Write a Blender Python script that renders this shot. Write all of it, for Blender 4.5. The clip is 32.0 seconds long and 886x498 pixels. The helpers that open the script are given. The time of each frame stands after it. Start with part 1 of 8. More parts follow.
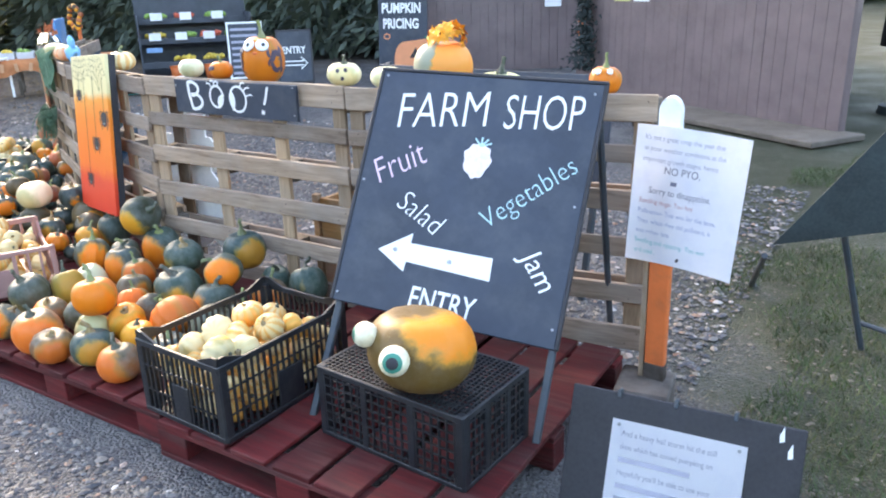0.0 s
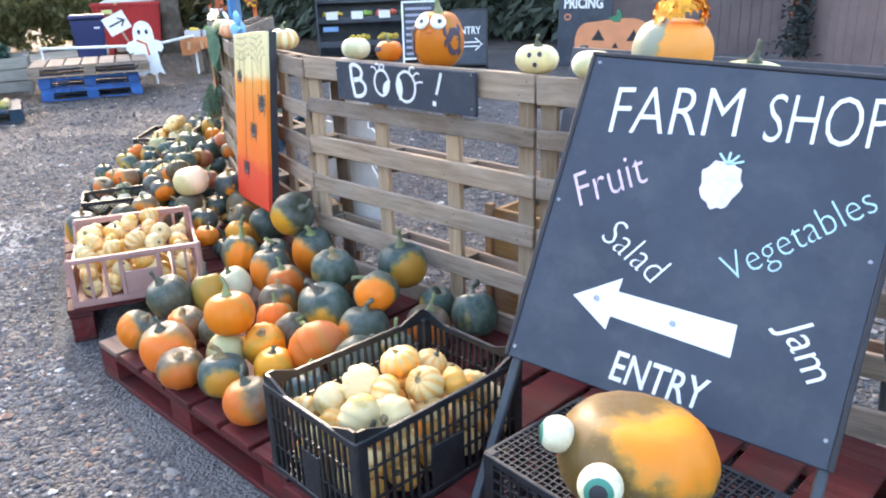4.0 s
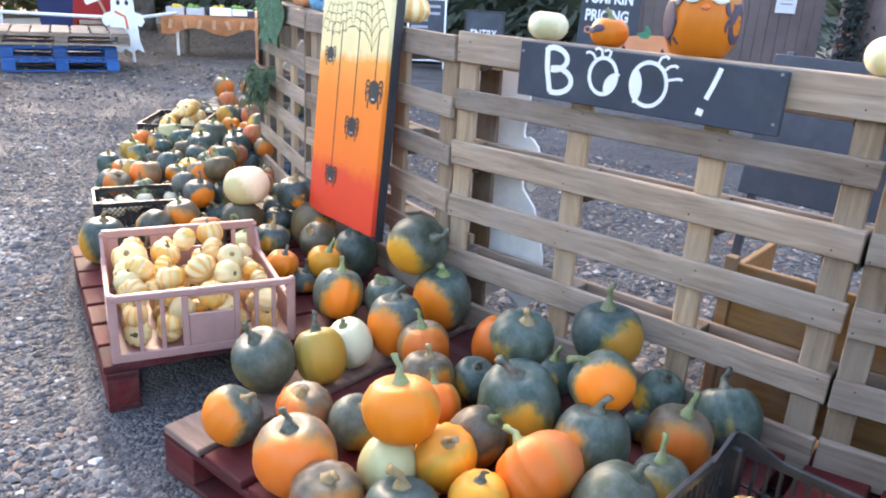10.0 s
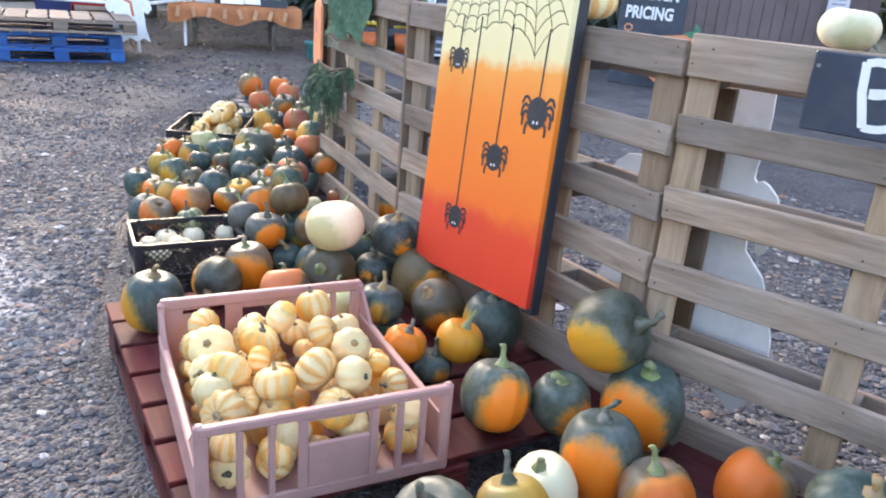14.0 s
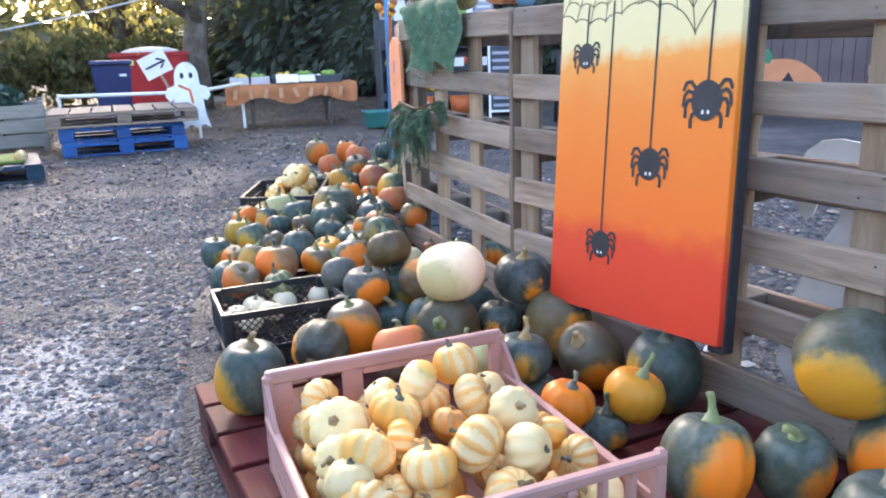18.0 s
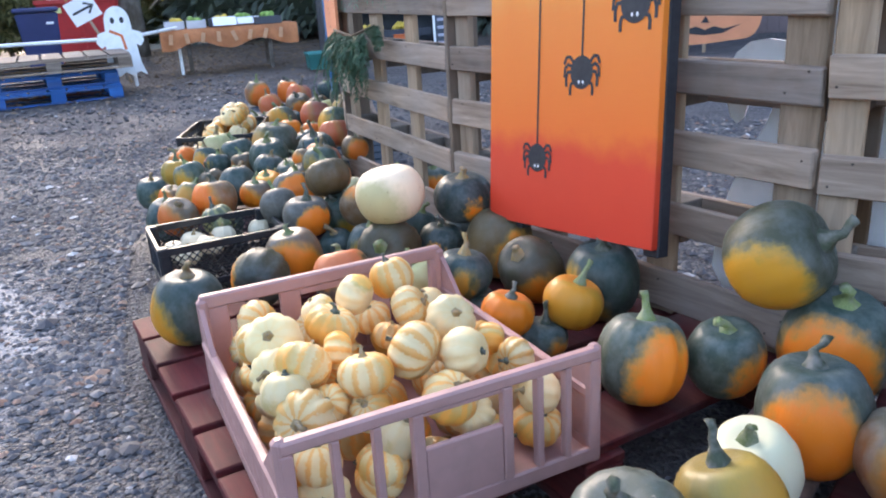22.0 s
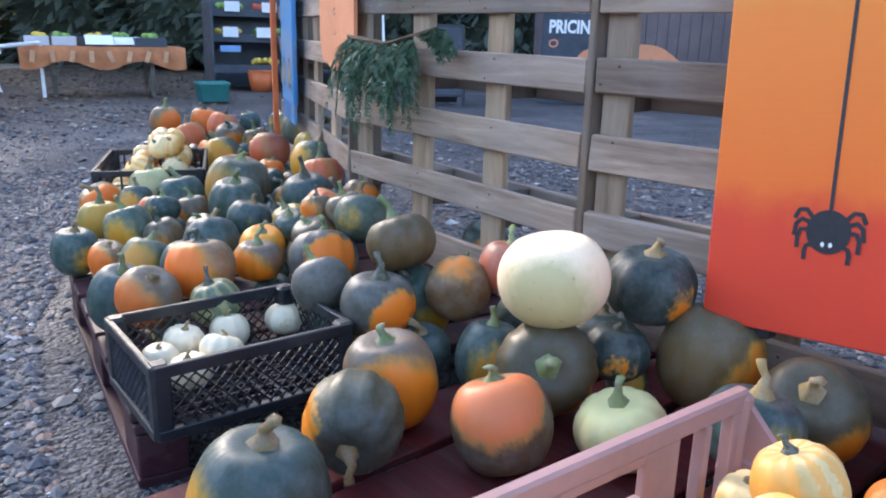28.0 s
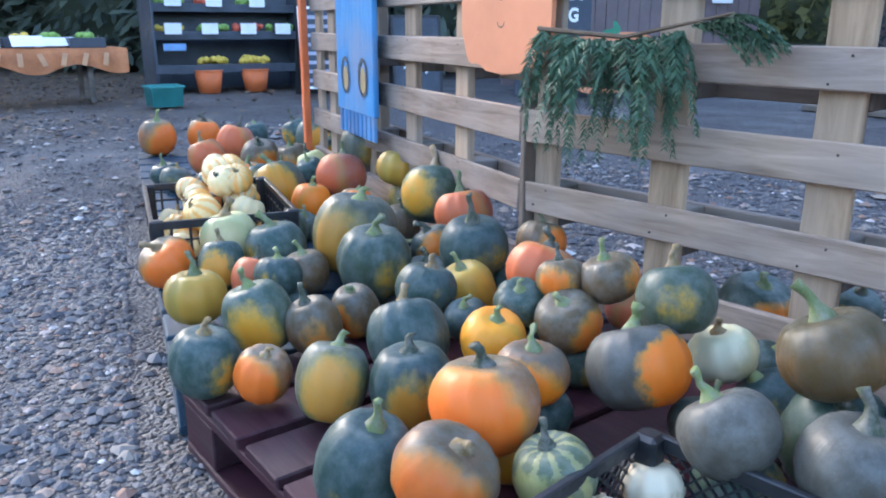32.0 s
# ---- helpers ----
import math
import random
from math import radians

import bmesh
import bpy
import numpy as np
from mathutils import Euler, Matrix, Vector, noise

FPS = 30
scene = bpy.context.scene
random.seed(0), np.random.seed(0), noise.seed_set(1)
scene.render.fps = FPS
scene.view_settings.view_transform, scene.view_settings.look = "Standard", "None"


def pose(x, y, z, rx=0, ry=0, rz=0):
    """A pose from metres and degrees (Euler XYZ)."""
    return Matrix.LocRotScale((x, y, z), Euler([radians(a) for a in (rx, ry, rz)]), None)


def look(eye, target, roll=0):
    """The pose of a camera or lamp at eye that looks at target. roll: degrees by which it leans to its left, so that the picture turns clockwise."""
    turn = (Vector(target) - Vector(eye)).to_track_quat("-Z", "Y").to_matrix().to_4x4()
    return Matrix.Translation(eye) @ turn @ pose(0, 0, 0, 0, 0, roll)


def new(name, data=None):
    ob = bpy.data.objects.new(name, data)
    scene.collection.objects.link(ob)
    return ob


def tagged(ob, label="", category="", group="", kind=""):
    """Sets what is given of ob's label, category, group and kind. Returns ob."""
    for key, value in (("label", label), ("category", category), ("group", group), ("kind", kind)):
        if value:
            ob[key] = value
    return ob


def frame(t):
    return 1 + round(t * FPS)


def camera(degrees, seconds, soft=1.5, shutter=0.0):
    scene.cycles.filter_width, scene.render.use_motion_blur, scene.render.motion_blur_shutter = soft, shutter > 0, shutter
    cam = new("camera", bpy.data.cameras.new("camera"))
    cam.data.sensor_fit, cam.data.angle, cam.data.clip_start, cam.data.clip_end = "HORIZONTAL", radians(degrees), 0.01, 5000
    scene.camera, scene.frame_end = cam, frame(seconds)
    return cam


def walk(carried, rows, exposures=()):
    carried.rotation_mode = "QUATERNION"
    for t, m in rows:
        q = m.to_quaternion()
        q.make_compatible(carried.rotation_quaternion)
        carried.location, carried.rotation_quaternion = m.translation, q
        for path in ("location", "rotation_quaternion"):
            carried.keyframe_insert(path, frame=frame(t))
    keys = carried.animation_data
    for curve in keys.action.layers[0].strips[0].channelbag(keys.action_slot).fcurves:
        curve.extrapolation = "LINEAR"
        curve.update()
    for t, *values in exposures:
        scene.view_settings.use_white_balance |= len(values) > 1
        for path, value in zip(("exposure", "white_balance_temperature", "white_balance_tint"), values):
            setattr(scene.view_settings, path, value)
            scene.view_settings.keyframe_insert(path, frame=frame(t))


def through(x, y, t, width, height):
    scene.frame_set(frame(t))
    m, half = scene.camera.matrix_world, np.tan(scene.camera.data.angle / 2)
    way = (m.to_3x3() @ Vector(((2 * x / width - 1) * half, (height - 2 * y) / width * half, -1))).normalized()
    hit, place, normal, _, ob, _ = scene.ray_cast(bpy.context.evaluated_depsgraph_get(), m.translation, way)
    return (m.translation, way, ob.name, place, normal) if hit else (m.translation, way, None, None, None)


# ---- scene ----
cam = camera(60.0, 32.0, 2.0)
PATH = [
    (0, (3.406, -2.581, 1.57), (2.402, -0.982, 0.909), -1.6),
    (0.5, (3.394, -2.488, 1.577), (2.305, -0.946, 0.917), -2.6),
    (1, (3.391, -2.383, 1.564), (2.2, -0.925, 0.888), -3.1),
    (1.5, (3.384, -2.312, 1.554), (2.149, -0.899, 0.862), -2.1),
    (2, (3.295, -2.269, 1.55), (2.089, -0.836, 0.847), -1.6),
    (2.5, (3.125, -2.25, 1.534), (1.982, -0.786, 0.793), -0.9),
    (3, (3.012, -2.254, 1.535), (1.871, -0.77, 0.831), -1.1),
    (3.5, (2.955, -2.23, 1.528), (1.749, -0.799, 0.823), -1.4),
    (4, (2.91, -2.092, 1.507), (1.592, -0.756, 0.817), -2.0),
    (4.5, (2.872, -1.97, 1.496), (1.482, -0.699, 0.825), -1.1),
    (6.5, (2.418, -1.991, 1.376), (1.132, -0.574, 0.791), -1.7),
    (7, (2.329, -2.003, 1.321), (1.08, -0.57, 0.7), -0.0),
    (7.5, (2.197, -1.941, 1.3), (0.896, -0.558, 0.672), 3.0),
    (8, (2.087, -1.868, 1.281), (0.75, -0.548, 0.596), 2.3),
    (8.5, (2.0, -1.843, 1.299), (0.658, -0.56, 0.555), 2.0),
    (9, (1.883, -1.874, 1.303), (0.673, -0.462, 0.566), 3.0),
    (9.5, (1.751, -1.961, 1.327), (0.592, -0.474, 0.661), 3.5),
    (10, (1.651, -1.994, 1.317), (0.448, -0.543, 0.649), 3.5),
    (10.5, (1.506, -1.941, 1.311), (0.302, -0.497, 0.627), 3.5),
    (11, (1.396, -1.872, 1.304), (0.149, -0.47, 0.61), 3.1),
    (11.5, (1.307, -1.831, 1.304), (0.047, -0.444, 0.606), 3.5),
    (12, (1.186, -1.829, 1.289), (-0.039, -0.388, 0.637), 3.9),
    (12.5, (1.057, -1.868, 1.291), (-0.106, -0.358, 0.685), 4.6),
    (13, (0.934, -1.892, 1.303), (-0.196, -0.366, 0.675), 4.5),
    (13.5, (0.83, -1.781, 1.282), (-0.366, -0.328, 0.605), 3.9),
    (15.5, (0.444, -1.714, 1.144), (-0.556, -0.132, 0.439), 9.4),
    (16, (0.395, -1.727, 1.14), (-0.59, -0.142, 0.42), 9.0),
    (16.5, (0.37, -1.676, 1.124), (-0.714, -0.154, 0.412), 8.8),
    (17, (0.352, -1.646, 1.097), (-0.768, -0.115, 0.464), 8.1),
    (17.5, (0.345, -1.62, 1.056), (-0.905, -0.143, 0.549), 1.7),
    (18, (0.335, -1.602, 1.036), (-0.988, -0.194, 0.519), -1.8),
    (18.5, (0.335, -1.593, 1.032), (-1.046, -0.216, 0.591), -3.0),
    (19, (0.338, -1.597, 1.018), (-1.043, -0.224, 0.559), -3.7),
    (19.5, (0.344, -1.597, 1.01), (-1.044, -0.235, 0.543), -4.4),
    (20, (0.366, -1.577, 0.995), (-0.951, -0.175, 0.447), -4.4),
    (20.5, (0.374, -1.577, 0.997), (-0.91, -0.157, 0.416), -5.5),
    (21, (0.373, -1.571, 0.977), (-0.848, -0.133, 0.313), -3.9),
    (21.5, (0.376, -1.582, 0.955), (-0.85, -0.169, 0.247), -2.8),
    (22, (0.367, -1.576, 0.963), (-0.847, -0.127, 0.307), -3.4),
    (22.5, (0.346, -1.551, 0.954), (-0.923, -0.137, 0.329), -4.3),
    (23, (0.308, -1.538, 0.917), (-1.015, -0.145, 0.36), -3.4),
    (23.5, (0.215, -1.53, 0.886), (-0.971, 0.001, 0.384), -0.7),
    (24, (0.111, -1.554, 0.878), (-1.025, 0.029, 0.427), 2.1),
    (24.5, (0.027, -1.533, 0.872), (-1.15, 0.017, 0.412), 2.4),
    (26.5, (-0.271, -1.339, 0.841), (-1.368, 0.237, 0.284), -0.3),
    (27, (-0.389, -1.357, 0.836), (-1.306, 0.333, 0.287), 2.1),
    (27.5, (-0.521, -1.356, 0.836), (-1.442, 0.344, 0.324), 2.4),
    (28, (-0.644, -1.275, 0.817), (-1.562, 0.418, 0.275), 1.5),
    (28.5, (-0.759, -1.2, 0.815), (-1.774, 0.419, 0.223), 1.7),
    (29, (-0.855, -1.191, 0.81), (-1.799, 0.47, 0.216), 2.5),
    (29.5, (-1.012, -1.18, 0.81), (-1.755, 0.595, 0.265), 3.4),
    (30, (-1.148, -1.168, 0.803), (-1.907, 0.616, 0.313), 4.2),
    (30.5, (-1.257, -1.096, 0.789), (-2.031, 0.667, 0.251), 3.8),
    (31, (-1.371, -1.038, 0.8), (-2.263, 0.646, 0.193), 2.6),
    (31.5, (-1.489, -1.012, 0.803), (-2.367, 0.689, 0.224), 0.8),
    (32, (-1.597, -1.011, 0.806), (-2.322, 0.767, 0.247), 0.2),
]
walk(cam, [(t, look(eye, target, roll)) for t, eye, target, roll in PATH],
     [(0, 3.2, 8500, 14), (4, 3.16, 8500, 16), (13, 3.13, 8300, 18), (16, 2.62, 8000, 19), (17, 2.84, 7800, 18), (19, 2.93, 7500, 17), (22, 2.69, 7400, 18), (24, 2.9, 7200, 16), (27, 2.72, 7000, 16), (28, 2.64, 6900, 16), (29, 2.88, 6700, 15), (30, 3.06, 6600, 14), (31, 2.88, 6500, 13), (32, 2.9, 6500, 13)])

# ---- light ----
world = bpy.data.worlds.new("sky")
scene.world = world
world.use_nodes = True
wn = world.node_tree.nodes
sky = wn.new("ShaderNodeTexSky")
sky.sky_type = "NISHITA"
sky.sun_disc = False
SUN_AZ, SUN_EL = radians(-62), radians(24)
sky.sun_elevation, sky.sun_rotation = SUN_EL, SUN_AZ
sky.air_density, sky.dust_density, sky.ozone_density = 1.0, 1.2, 2.0
world.node_tree.links.new(sky.outputs[0], wn["Background"].inputs[0])
wn["Background"].inputs[1].default_value = 0.15
sun = new("sun", bpy.data.lights.new("sun", "SUN"))
sun.data.energy, sun.data.angle, sun.data.color = 0.7, radians(14), (1.0, 0.93, 0.84)
sun_way = Vector((math.sin(SUN_AZ) * math.cos(SUN_EL), math.cos(SUN_AZ) * math.cos(SUN_EL), math.sin(SUN_EL)))
sun.matrix_world = look(sun_way * 30, (0, 0, 0))

# ---- materials ----
def nodes_of(name, rough=0.7, metal=0.0):
    m = bpy.data.materials.new(name)
    m.use_nodes = True
    nt = m.node_tree
    b = nt.nodes["Principled BSDF"]
    b.inputs["Roughness"].default_value = rough
    b.inputs["Metallic"].default_value = metal
    return m, nt, b


def node(nt, kind, **values):
    n = nt.nodes.new(kind)
    for key, value in values.items():
        n.inputs[key.replace("_", " ")].default_value = value
    return n


def ramp(nt, source, stops):
    r = nt.nodes.new("ShaderNodeValToRGB")
    while len(r.color_ramp.elements) < len(stops):
        r.color_ramp.elements.new(0.5)
    for e, (at, c) in zip(r.color_ramp.elements, stops):
        e.position, e.color = at, (*c, 1.0) if len(c) == 3 else c
    nt.links.new(source, r.inputs[0])
    return r.outputs[0]


def mixed(nt, a, b, factor, kind="MIX"):
    """Colour mix; a, b and factor are sockets or values."""
    m = nt.nodes.new("ShaderNodeMix")
    m.data_type, m.blend_type = "RGBA", kind
    for value, slot in ((factor, 0), (a, 6), (b, 7)):
        if isinstance(value, bpy.types.NodeSocket):
            nt.links.new(value, m.inputs[slot])
        elif slot:
            m.inputs[slot].default_value = (*value, 1.0)
        else:
            m.inputs[slot].default_value = value
    return m.outputs[2]


def calc(nt, how, a, b=0.0):
    m = nt.nodes.new("ShaderNodeMath")
    m.operation = how
    for n, value in enumerate((a, b)):
        if isinstance(value, bpy.types.NodeSocket):
            nt.links.new(value, m.inputs[n])
        else:
            m.inputs[n].default_value = value
    return m.outputs[0]


def coords(nt, kind="Object", scale=(1, 1, 1), shift=None):
    t = nt.nodes.new("ShaderNodeTexCoord")
    m = nt.nodes.new("ShaderNodeMapping")
    m.inputs["Scale"].default_value = scale
    nt.links.new(t.outputs[kind], m.inputs[0])
    if shift is not None:
        nt.links.new(shift, m.inputs["Location"])
    return m.outputs[0]


def noise_of(nt, where, scale, detail=4.0, rough=0.55, distortion=0.0):
    n = node(nt, "ShaderNodeTexNoise", Scale=scale, Detail=detail, Roughness=rough, Distortion=distortion)
    if where is not None:
        nt.links.new(where, n.inputs["Vector"])
    return n.outputs[0]


def bump(nt, bsdf, height, strength=0.3, distance=0.005):
    n = node(nt, "ShaderNodeBump", Strength=strength, Distance=distance)
    nt.links.new(height, n.inputs["Height"])
    nt.links.new(n.outputs[0], bsdf.inputs["Normal"])


def chance(nt):
    return nt.nodes.new("ShaderNodeObjectInfo").outputs["Random"]


def world_coords(nt, scale=(1, 1, 1)):
    g = nt.nodes.new("ShaderNodeNewGeometry")
    m = nt.nodes.new("ShaderNodeMapping")
    m.inputs["Scale"].default_value = scale
    nt.links.new(g.outputs["Position"], m.inputs[0])
    return m.outputs[0]


def paint(name, colour, rough=0.6, vary=0.12, scale=9.0, dirt=None, dirt_amount=0.35, relief=0.15, metal=0.0):
    """A painted or moulded surface: two scales of variation, with dirt where noise puts it."""
    m, nt, b = nodes_of(name, rough, metal)
    where = world_coords(nt)
    big, fine = noise_of(nt, where, scale), noise_of(nt, where, scale * 11, 6)
    dark, light = [tuple(max(0.0, c * k) for c in colour) for k in (1 - vary, 1 + vary)]
    c = ramp(nt, big, [(0.3, dark), (0.7, light)])
    c = mixed(nt, c, (0.5, 0.5, 0.5), calc(nt, "MULTIPLY", fine, 0.25), "OVERLAY")
    if dirt:
        amount = ramp(nt, noise_of(nt, where, scale * 2.3, 8, 0.65), [(0.48, (0, 0, 0)), (0.68, (1, 1, 1))])
        c = mixed(nt, c, dirt, calc(nt, "MULTIPLY", amount, dirt_amount))
    nt.links.new(c, b.inputs["Base Color"])
    nt.links.new(ramp(nt, fine, [(0.3, (rough - 0.12,) * 3), (0.7, (min(1, rough + 0.12),) * 3)]), b.inputs["Roughness"])
    bump(nt, b, fine, relief, 0.002)
    return m


def timber(name, light, dark, axis=0, rough=0.75, worn=None, worn_amount=0.5, grey=(0.34, 0.30, 0.28), grey_amount=0.42):
    """Sawn boards: grain along one axis, knots, greying; each board differs."""
    m, nt, b = nodes_of(name, rough)
    r = chance(nt)
    off = nt.nodes.new("ShaderNodeCombineXYZ")
    for n in range(3):
        nt.links.new(calc(nt, "MULTIPLY", r, 31.0 + 17 * n), off.inputs[n])
    scale = [9.0, 9.0, 9.0]
    scale[axis] = 0.8
    where = coords(nt, "Object", scale, off.outputs[0])
    grain = noise_of(nt, where, 5.0, 8, 0.65, 0.6)
    plain = [2.0, 2.0, 2.0]
    blot = noise_of(nt, coords(nt, "Object", plain, off.outputs[0]), 2.2, 5)
    c = ramp(nt, grain, [(0.28, dark), (0.72, light)])
    tone = ramp(nt, r, [(0.0, (0.62, 0.61, 0.60)), (0.5, (0.9, 0.9, 0.9)), (1.0, (1.18, 1.14, 1.06))])
    c = mixed(nt, c, tone, 1.0, "MULTIPLY")
    c = mixed(nt, c, grey, calc(nt, "MULTIPLY", ramp(nt, blot, [(0.42, (0, 0, 0)), (0.66, (1, 1, 1))]), grey_amount))
    if worn:
        patch = ramp(nt, noise_of(nt, coords(nt, "Object", [s * 0.6 for s in scale], off.outputs[0]), 2.5, 9, 0.7), [(0.5, (0, 0, 0)), (0.6, (1, 1, 1))])
        c = mixed(nt, c, worn, calc(nt, "MULTIPLY", patch, worn_amount))
    nt.links.new(c, b.inputs["Base Color"])
    b.inputs["Specular IOR Level"].default_value = 0.22
    bump(nt, b, grain, 0.45, 0.003)
    return m


fence_wood = timber("weathered_pallet_wood", (0.46, 0.345, 0.272), (0.185, 0.132, 0.10), grey=(0.34, 0.30, 0.275))
bare_wood = timber("scuffed_bare_deck_wood", (0.27, 0.18, 0.15), (0.13, 0.082, 0.066), grey=(0.20, 0.15, 0.14))
fence_upright = timber("weathered_pallet_upright", (0.50, 0.355, 0.245), (0.23, 0.155, 0.10), axis=2, grey=(0.38, 0.325, 0.28))
post_wood = timber("brown_post_wood", (0.25, 0.185, 0.14), (0.12, 0.085, 0.065), axis=2, grey=(0.22, 0.19, 0.17))
fence_dark = timber("dark_brown_wood", (0.14, 0.115, 0.09), (0.07, 0.055, 0.045), axis=2)
soaked_wood = timber("soaked_brown_wood", (0.050, 0.034, 0.026), (0.025, 0.018, 0.014), axis=2)
red_wood = timber("red_painted_wood", (0.17, 0.020, 0.022), (0.075, 0.010, 0.012), worn=(0.12, 0.06, 0.055), worn_amount=0.35, rough=0.68, grey=(0.045, 0.022, 0.022), grey_amount=0.65)
maroon_wood = timber("maroon_painted_wood", (0.075, 0.022, 0.032), (0.035, 0.013, 0.018), worn=(0.1, 0.07, 0.07), worn_amount=0.3, rough=0.5, grey=(0.045, 0.03, 0.035), grey_amount=0.5)
blue_wood = timber("blue_painted_wood", (0.030, 0.085, 0.135), (0.018, 0.05, 0.085), worn=(0.10, 0.10, 0.1), worn_amount=0.3, rough=0.55, grey=(0.05, 0.06, 0.075), grey_amount=0.5)
bright_blue_wood = timber("bright_blue_painted_wood", (0.02, 0.17, 0.50), (0.015, 0.10, 0.34), worn=(0.1, 0.1, 0.12), worn_amount=0.25, rough=0.55, grey=(0.02, 0.05, 0.14), grey_amount=0.4)
grey_wood = timber("grey_crate_wood", (0.36, 0.35, 0.32), (0.2, 0.19, 0.17))
chalkboard = paint("dark_blue_black_board_paint", (0.030, 0.042, 0.065), 0.5, 0.2, 3.0, (0.10, 0.11, 0.12), 0.3)
white_paint = paint("white_lettering_paint", (0.80, 0.81, 0.82), 0.6, 0.05, 14.0)
pink_plastic = paint("dusty_pink_plastic", (0.41, 0.225, 0.205), 0.5, 0.1, 5.0, (0.25, 0.16, 0.14), 0.35)
black_plastic = paint("black_plastic", (0.012, 0.014, 0.018), 0.42, 0.3, 9.0, (0.06, 0.06, 0.055), 0.3)

# ---- builders ----
def finish(bm, name, material, smooth=False):
    me = bpy.data.meshes.new(name)
    bm.normal_update()
    bm.to_mesh(me)
    bm.free()
    if smooth:
        me.polygons.foreach_set("use_smooth", [True] * len(me.polygons))
    for m in material if isinstance(material, (list, tuple)) else (material,):
        me.materials.append(m)
    return me


def part(name, bm, material, parent, label="", smooth=False, at=None):
    """One mesh object under a thing or a part; bm is a bmesh or a mesh to share."""
    me = bm if isinstance(bm, bpy.types.Mesh) else finish(bm, name, material, smooth)
    ob = new(name, me)
    ob.parent = parent
    if at is not None:
        ob.matrix_basis = at
    if label:
        ob["label"] = label
    return ob


def thing(name, at, label, category, group="", kind=""):
    ob = new(name)
    ob.empty_display_size = 0.1
    ob.matrix_basis = at
    return tagged(ob, label, category, group, kind)


def solid(name, bm, material, at, label, category, group="", kind="", smooth=False):
    """A thing that is one mesh."""
    me = bm if isinstance(bm, bpy.types.Mesh) else finish(bm, name, material, smooth)
    ob = new(name, me)
    ob.matrix_basis = at
    return tagged(ob, label, category, group, kind)


def box(size, at=(0, 0, 0), bevel=0.0, turn=None, bm=None, jitter=0.0, rng=random):
    """A box with chamfered edges, centred at a place."""
    own = bmesh.new()
    bmesh.ops.create_cube(own, size=1.0)
    bmesh.ops.scale(own, vec=size, verts=own.verts)
    if jitter:
        for v in own.verts:
            v.co += Vector((rng.uniform(-jitter, jitter) for _ in range(3)))
    if bevel:
        bmesh.ops.bevel(own, geom=own.edges[:], offset=bevel, segments=1, affect="EDGES", profile=0.5)
    m = Matrix.Translation(at)
    if turn is not None:
        m = m @ turn
    bmesh.ops.transform(own, matrix=m, verts=own.verts)
    if bm is None:
        return own
    joined(bm, own)
    return bm


def joined(bm, other):
    me = bpy.data.meshes.new("tmp")
    other.to_mesh(me)
    other.free()
    bm.from_mesh(me)
    bpy.data.meshes.remove(me)
    return bm


def turned(rx=0, ry=0, rz=0):
    return Euler((radians(rx), radians(ry), radians(rz))).to_matrix().to_4x4()


def tube(points, radii, sides=8, bm=None, caps=True):
    """A tapered tube through points."""
    bm = bm or bmesh.new()
    pts = [Vector(p) for p in points]
    rings = []
    up = None
    for i, p in enumerate(pts):
        d = (pts[min(i + 1, len(pts) - 1)] - pts[max(i - 1, 0)]).normalized()
        if up is None or abs(up.dot(d)) > 0.95:
            up = d.orthogonal()
        side = d.cross(up).normalized()
        up = side.cross(d).normalized()
        r = radii[i] if isinstance(radii, (list, tuple)) else radii
        rings.append([bm.verts.new(p + r * (math.cos(a) * side + math.sin(a) * up)) for a in (math.tau * k / sides for k in range(sides))])
    for a, b in zip(rings, rings[1:]):
        for k in range(sides):
            bm.faces.new((a[k], a[(k + 1) % sides], b[(k + 1) % sides], b[k]))
    if caps:
        bm.faces.new(rings[0][::-1])
        bm.faces.new(rings[-1])
    return bm


def plate(outline, thick, bm=None):
    """A flat piece cut to an outline in x and z, standing from y = 0 back to y = thick."""
    bm = bm or bmesh.new()
    front = [bm.verts.new((x, 0, z)) for x, z in outline]
    back = [bm.verts.new((x, thick, z)) for x, z in outline]
    bm.faces.new(front)
    bm.faces.new(back[::-1])
    n = len(outline)
    for k in range(n):
        bm.faces.new((front[(k + 1) % n], front[k], back[k], back[(k + 1) % n]))
    bmesh.ops.recalc_face_normals(bm, faces=bm.faces[:])
    return bm


def stand(x, y, z, along):
    """A frame at a place whose x runs along a direction given in degrees from world x."""
    return pose(x, y, z, 0, 0, along)

# ---- pallet fence ----
WIDE_SLATS = ((1.155, 0.096), (0.970, 0.068), (0.797, 0.079), (0.609, 0.080), (0.412, 0.080), (0.23, 0.10))
NARROW_SLATS = ((1.136, 0.082), (0.938, 0.072), (0.774, 0.074), (0.614, 0.078), (0.443, 0.074), (0.27, 0.10))


nail_metal = paint("rusty_nail", (0.07, 0.055, 0.045), 0.5, 0.2, 20, metal=0.5)


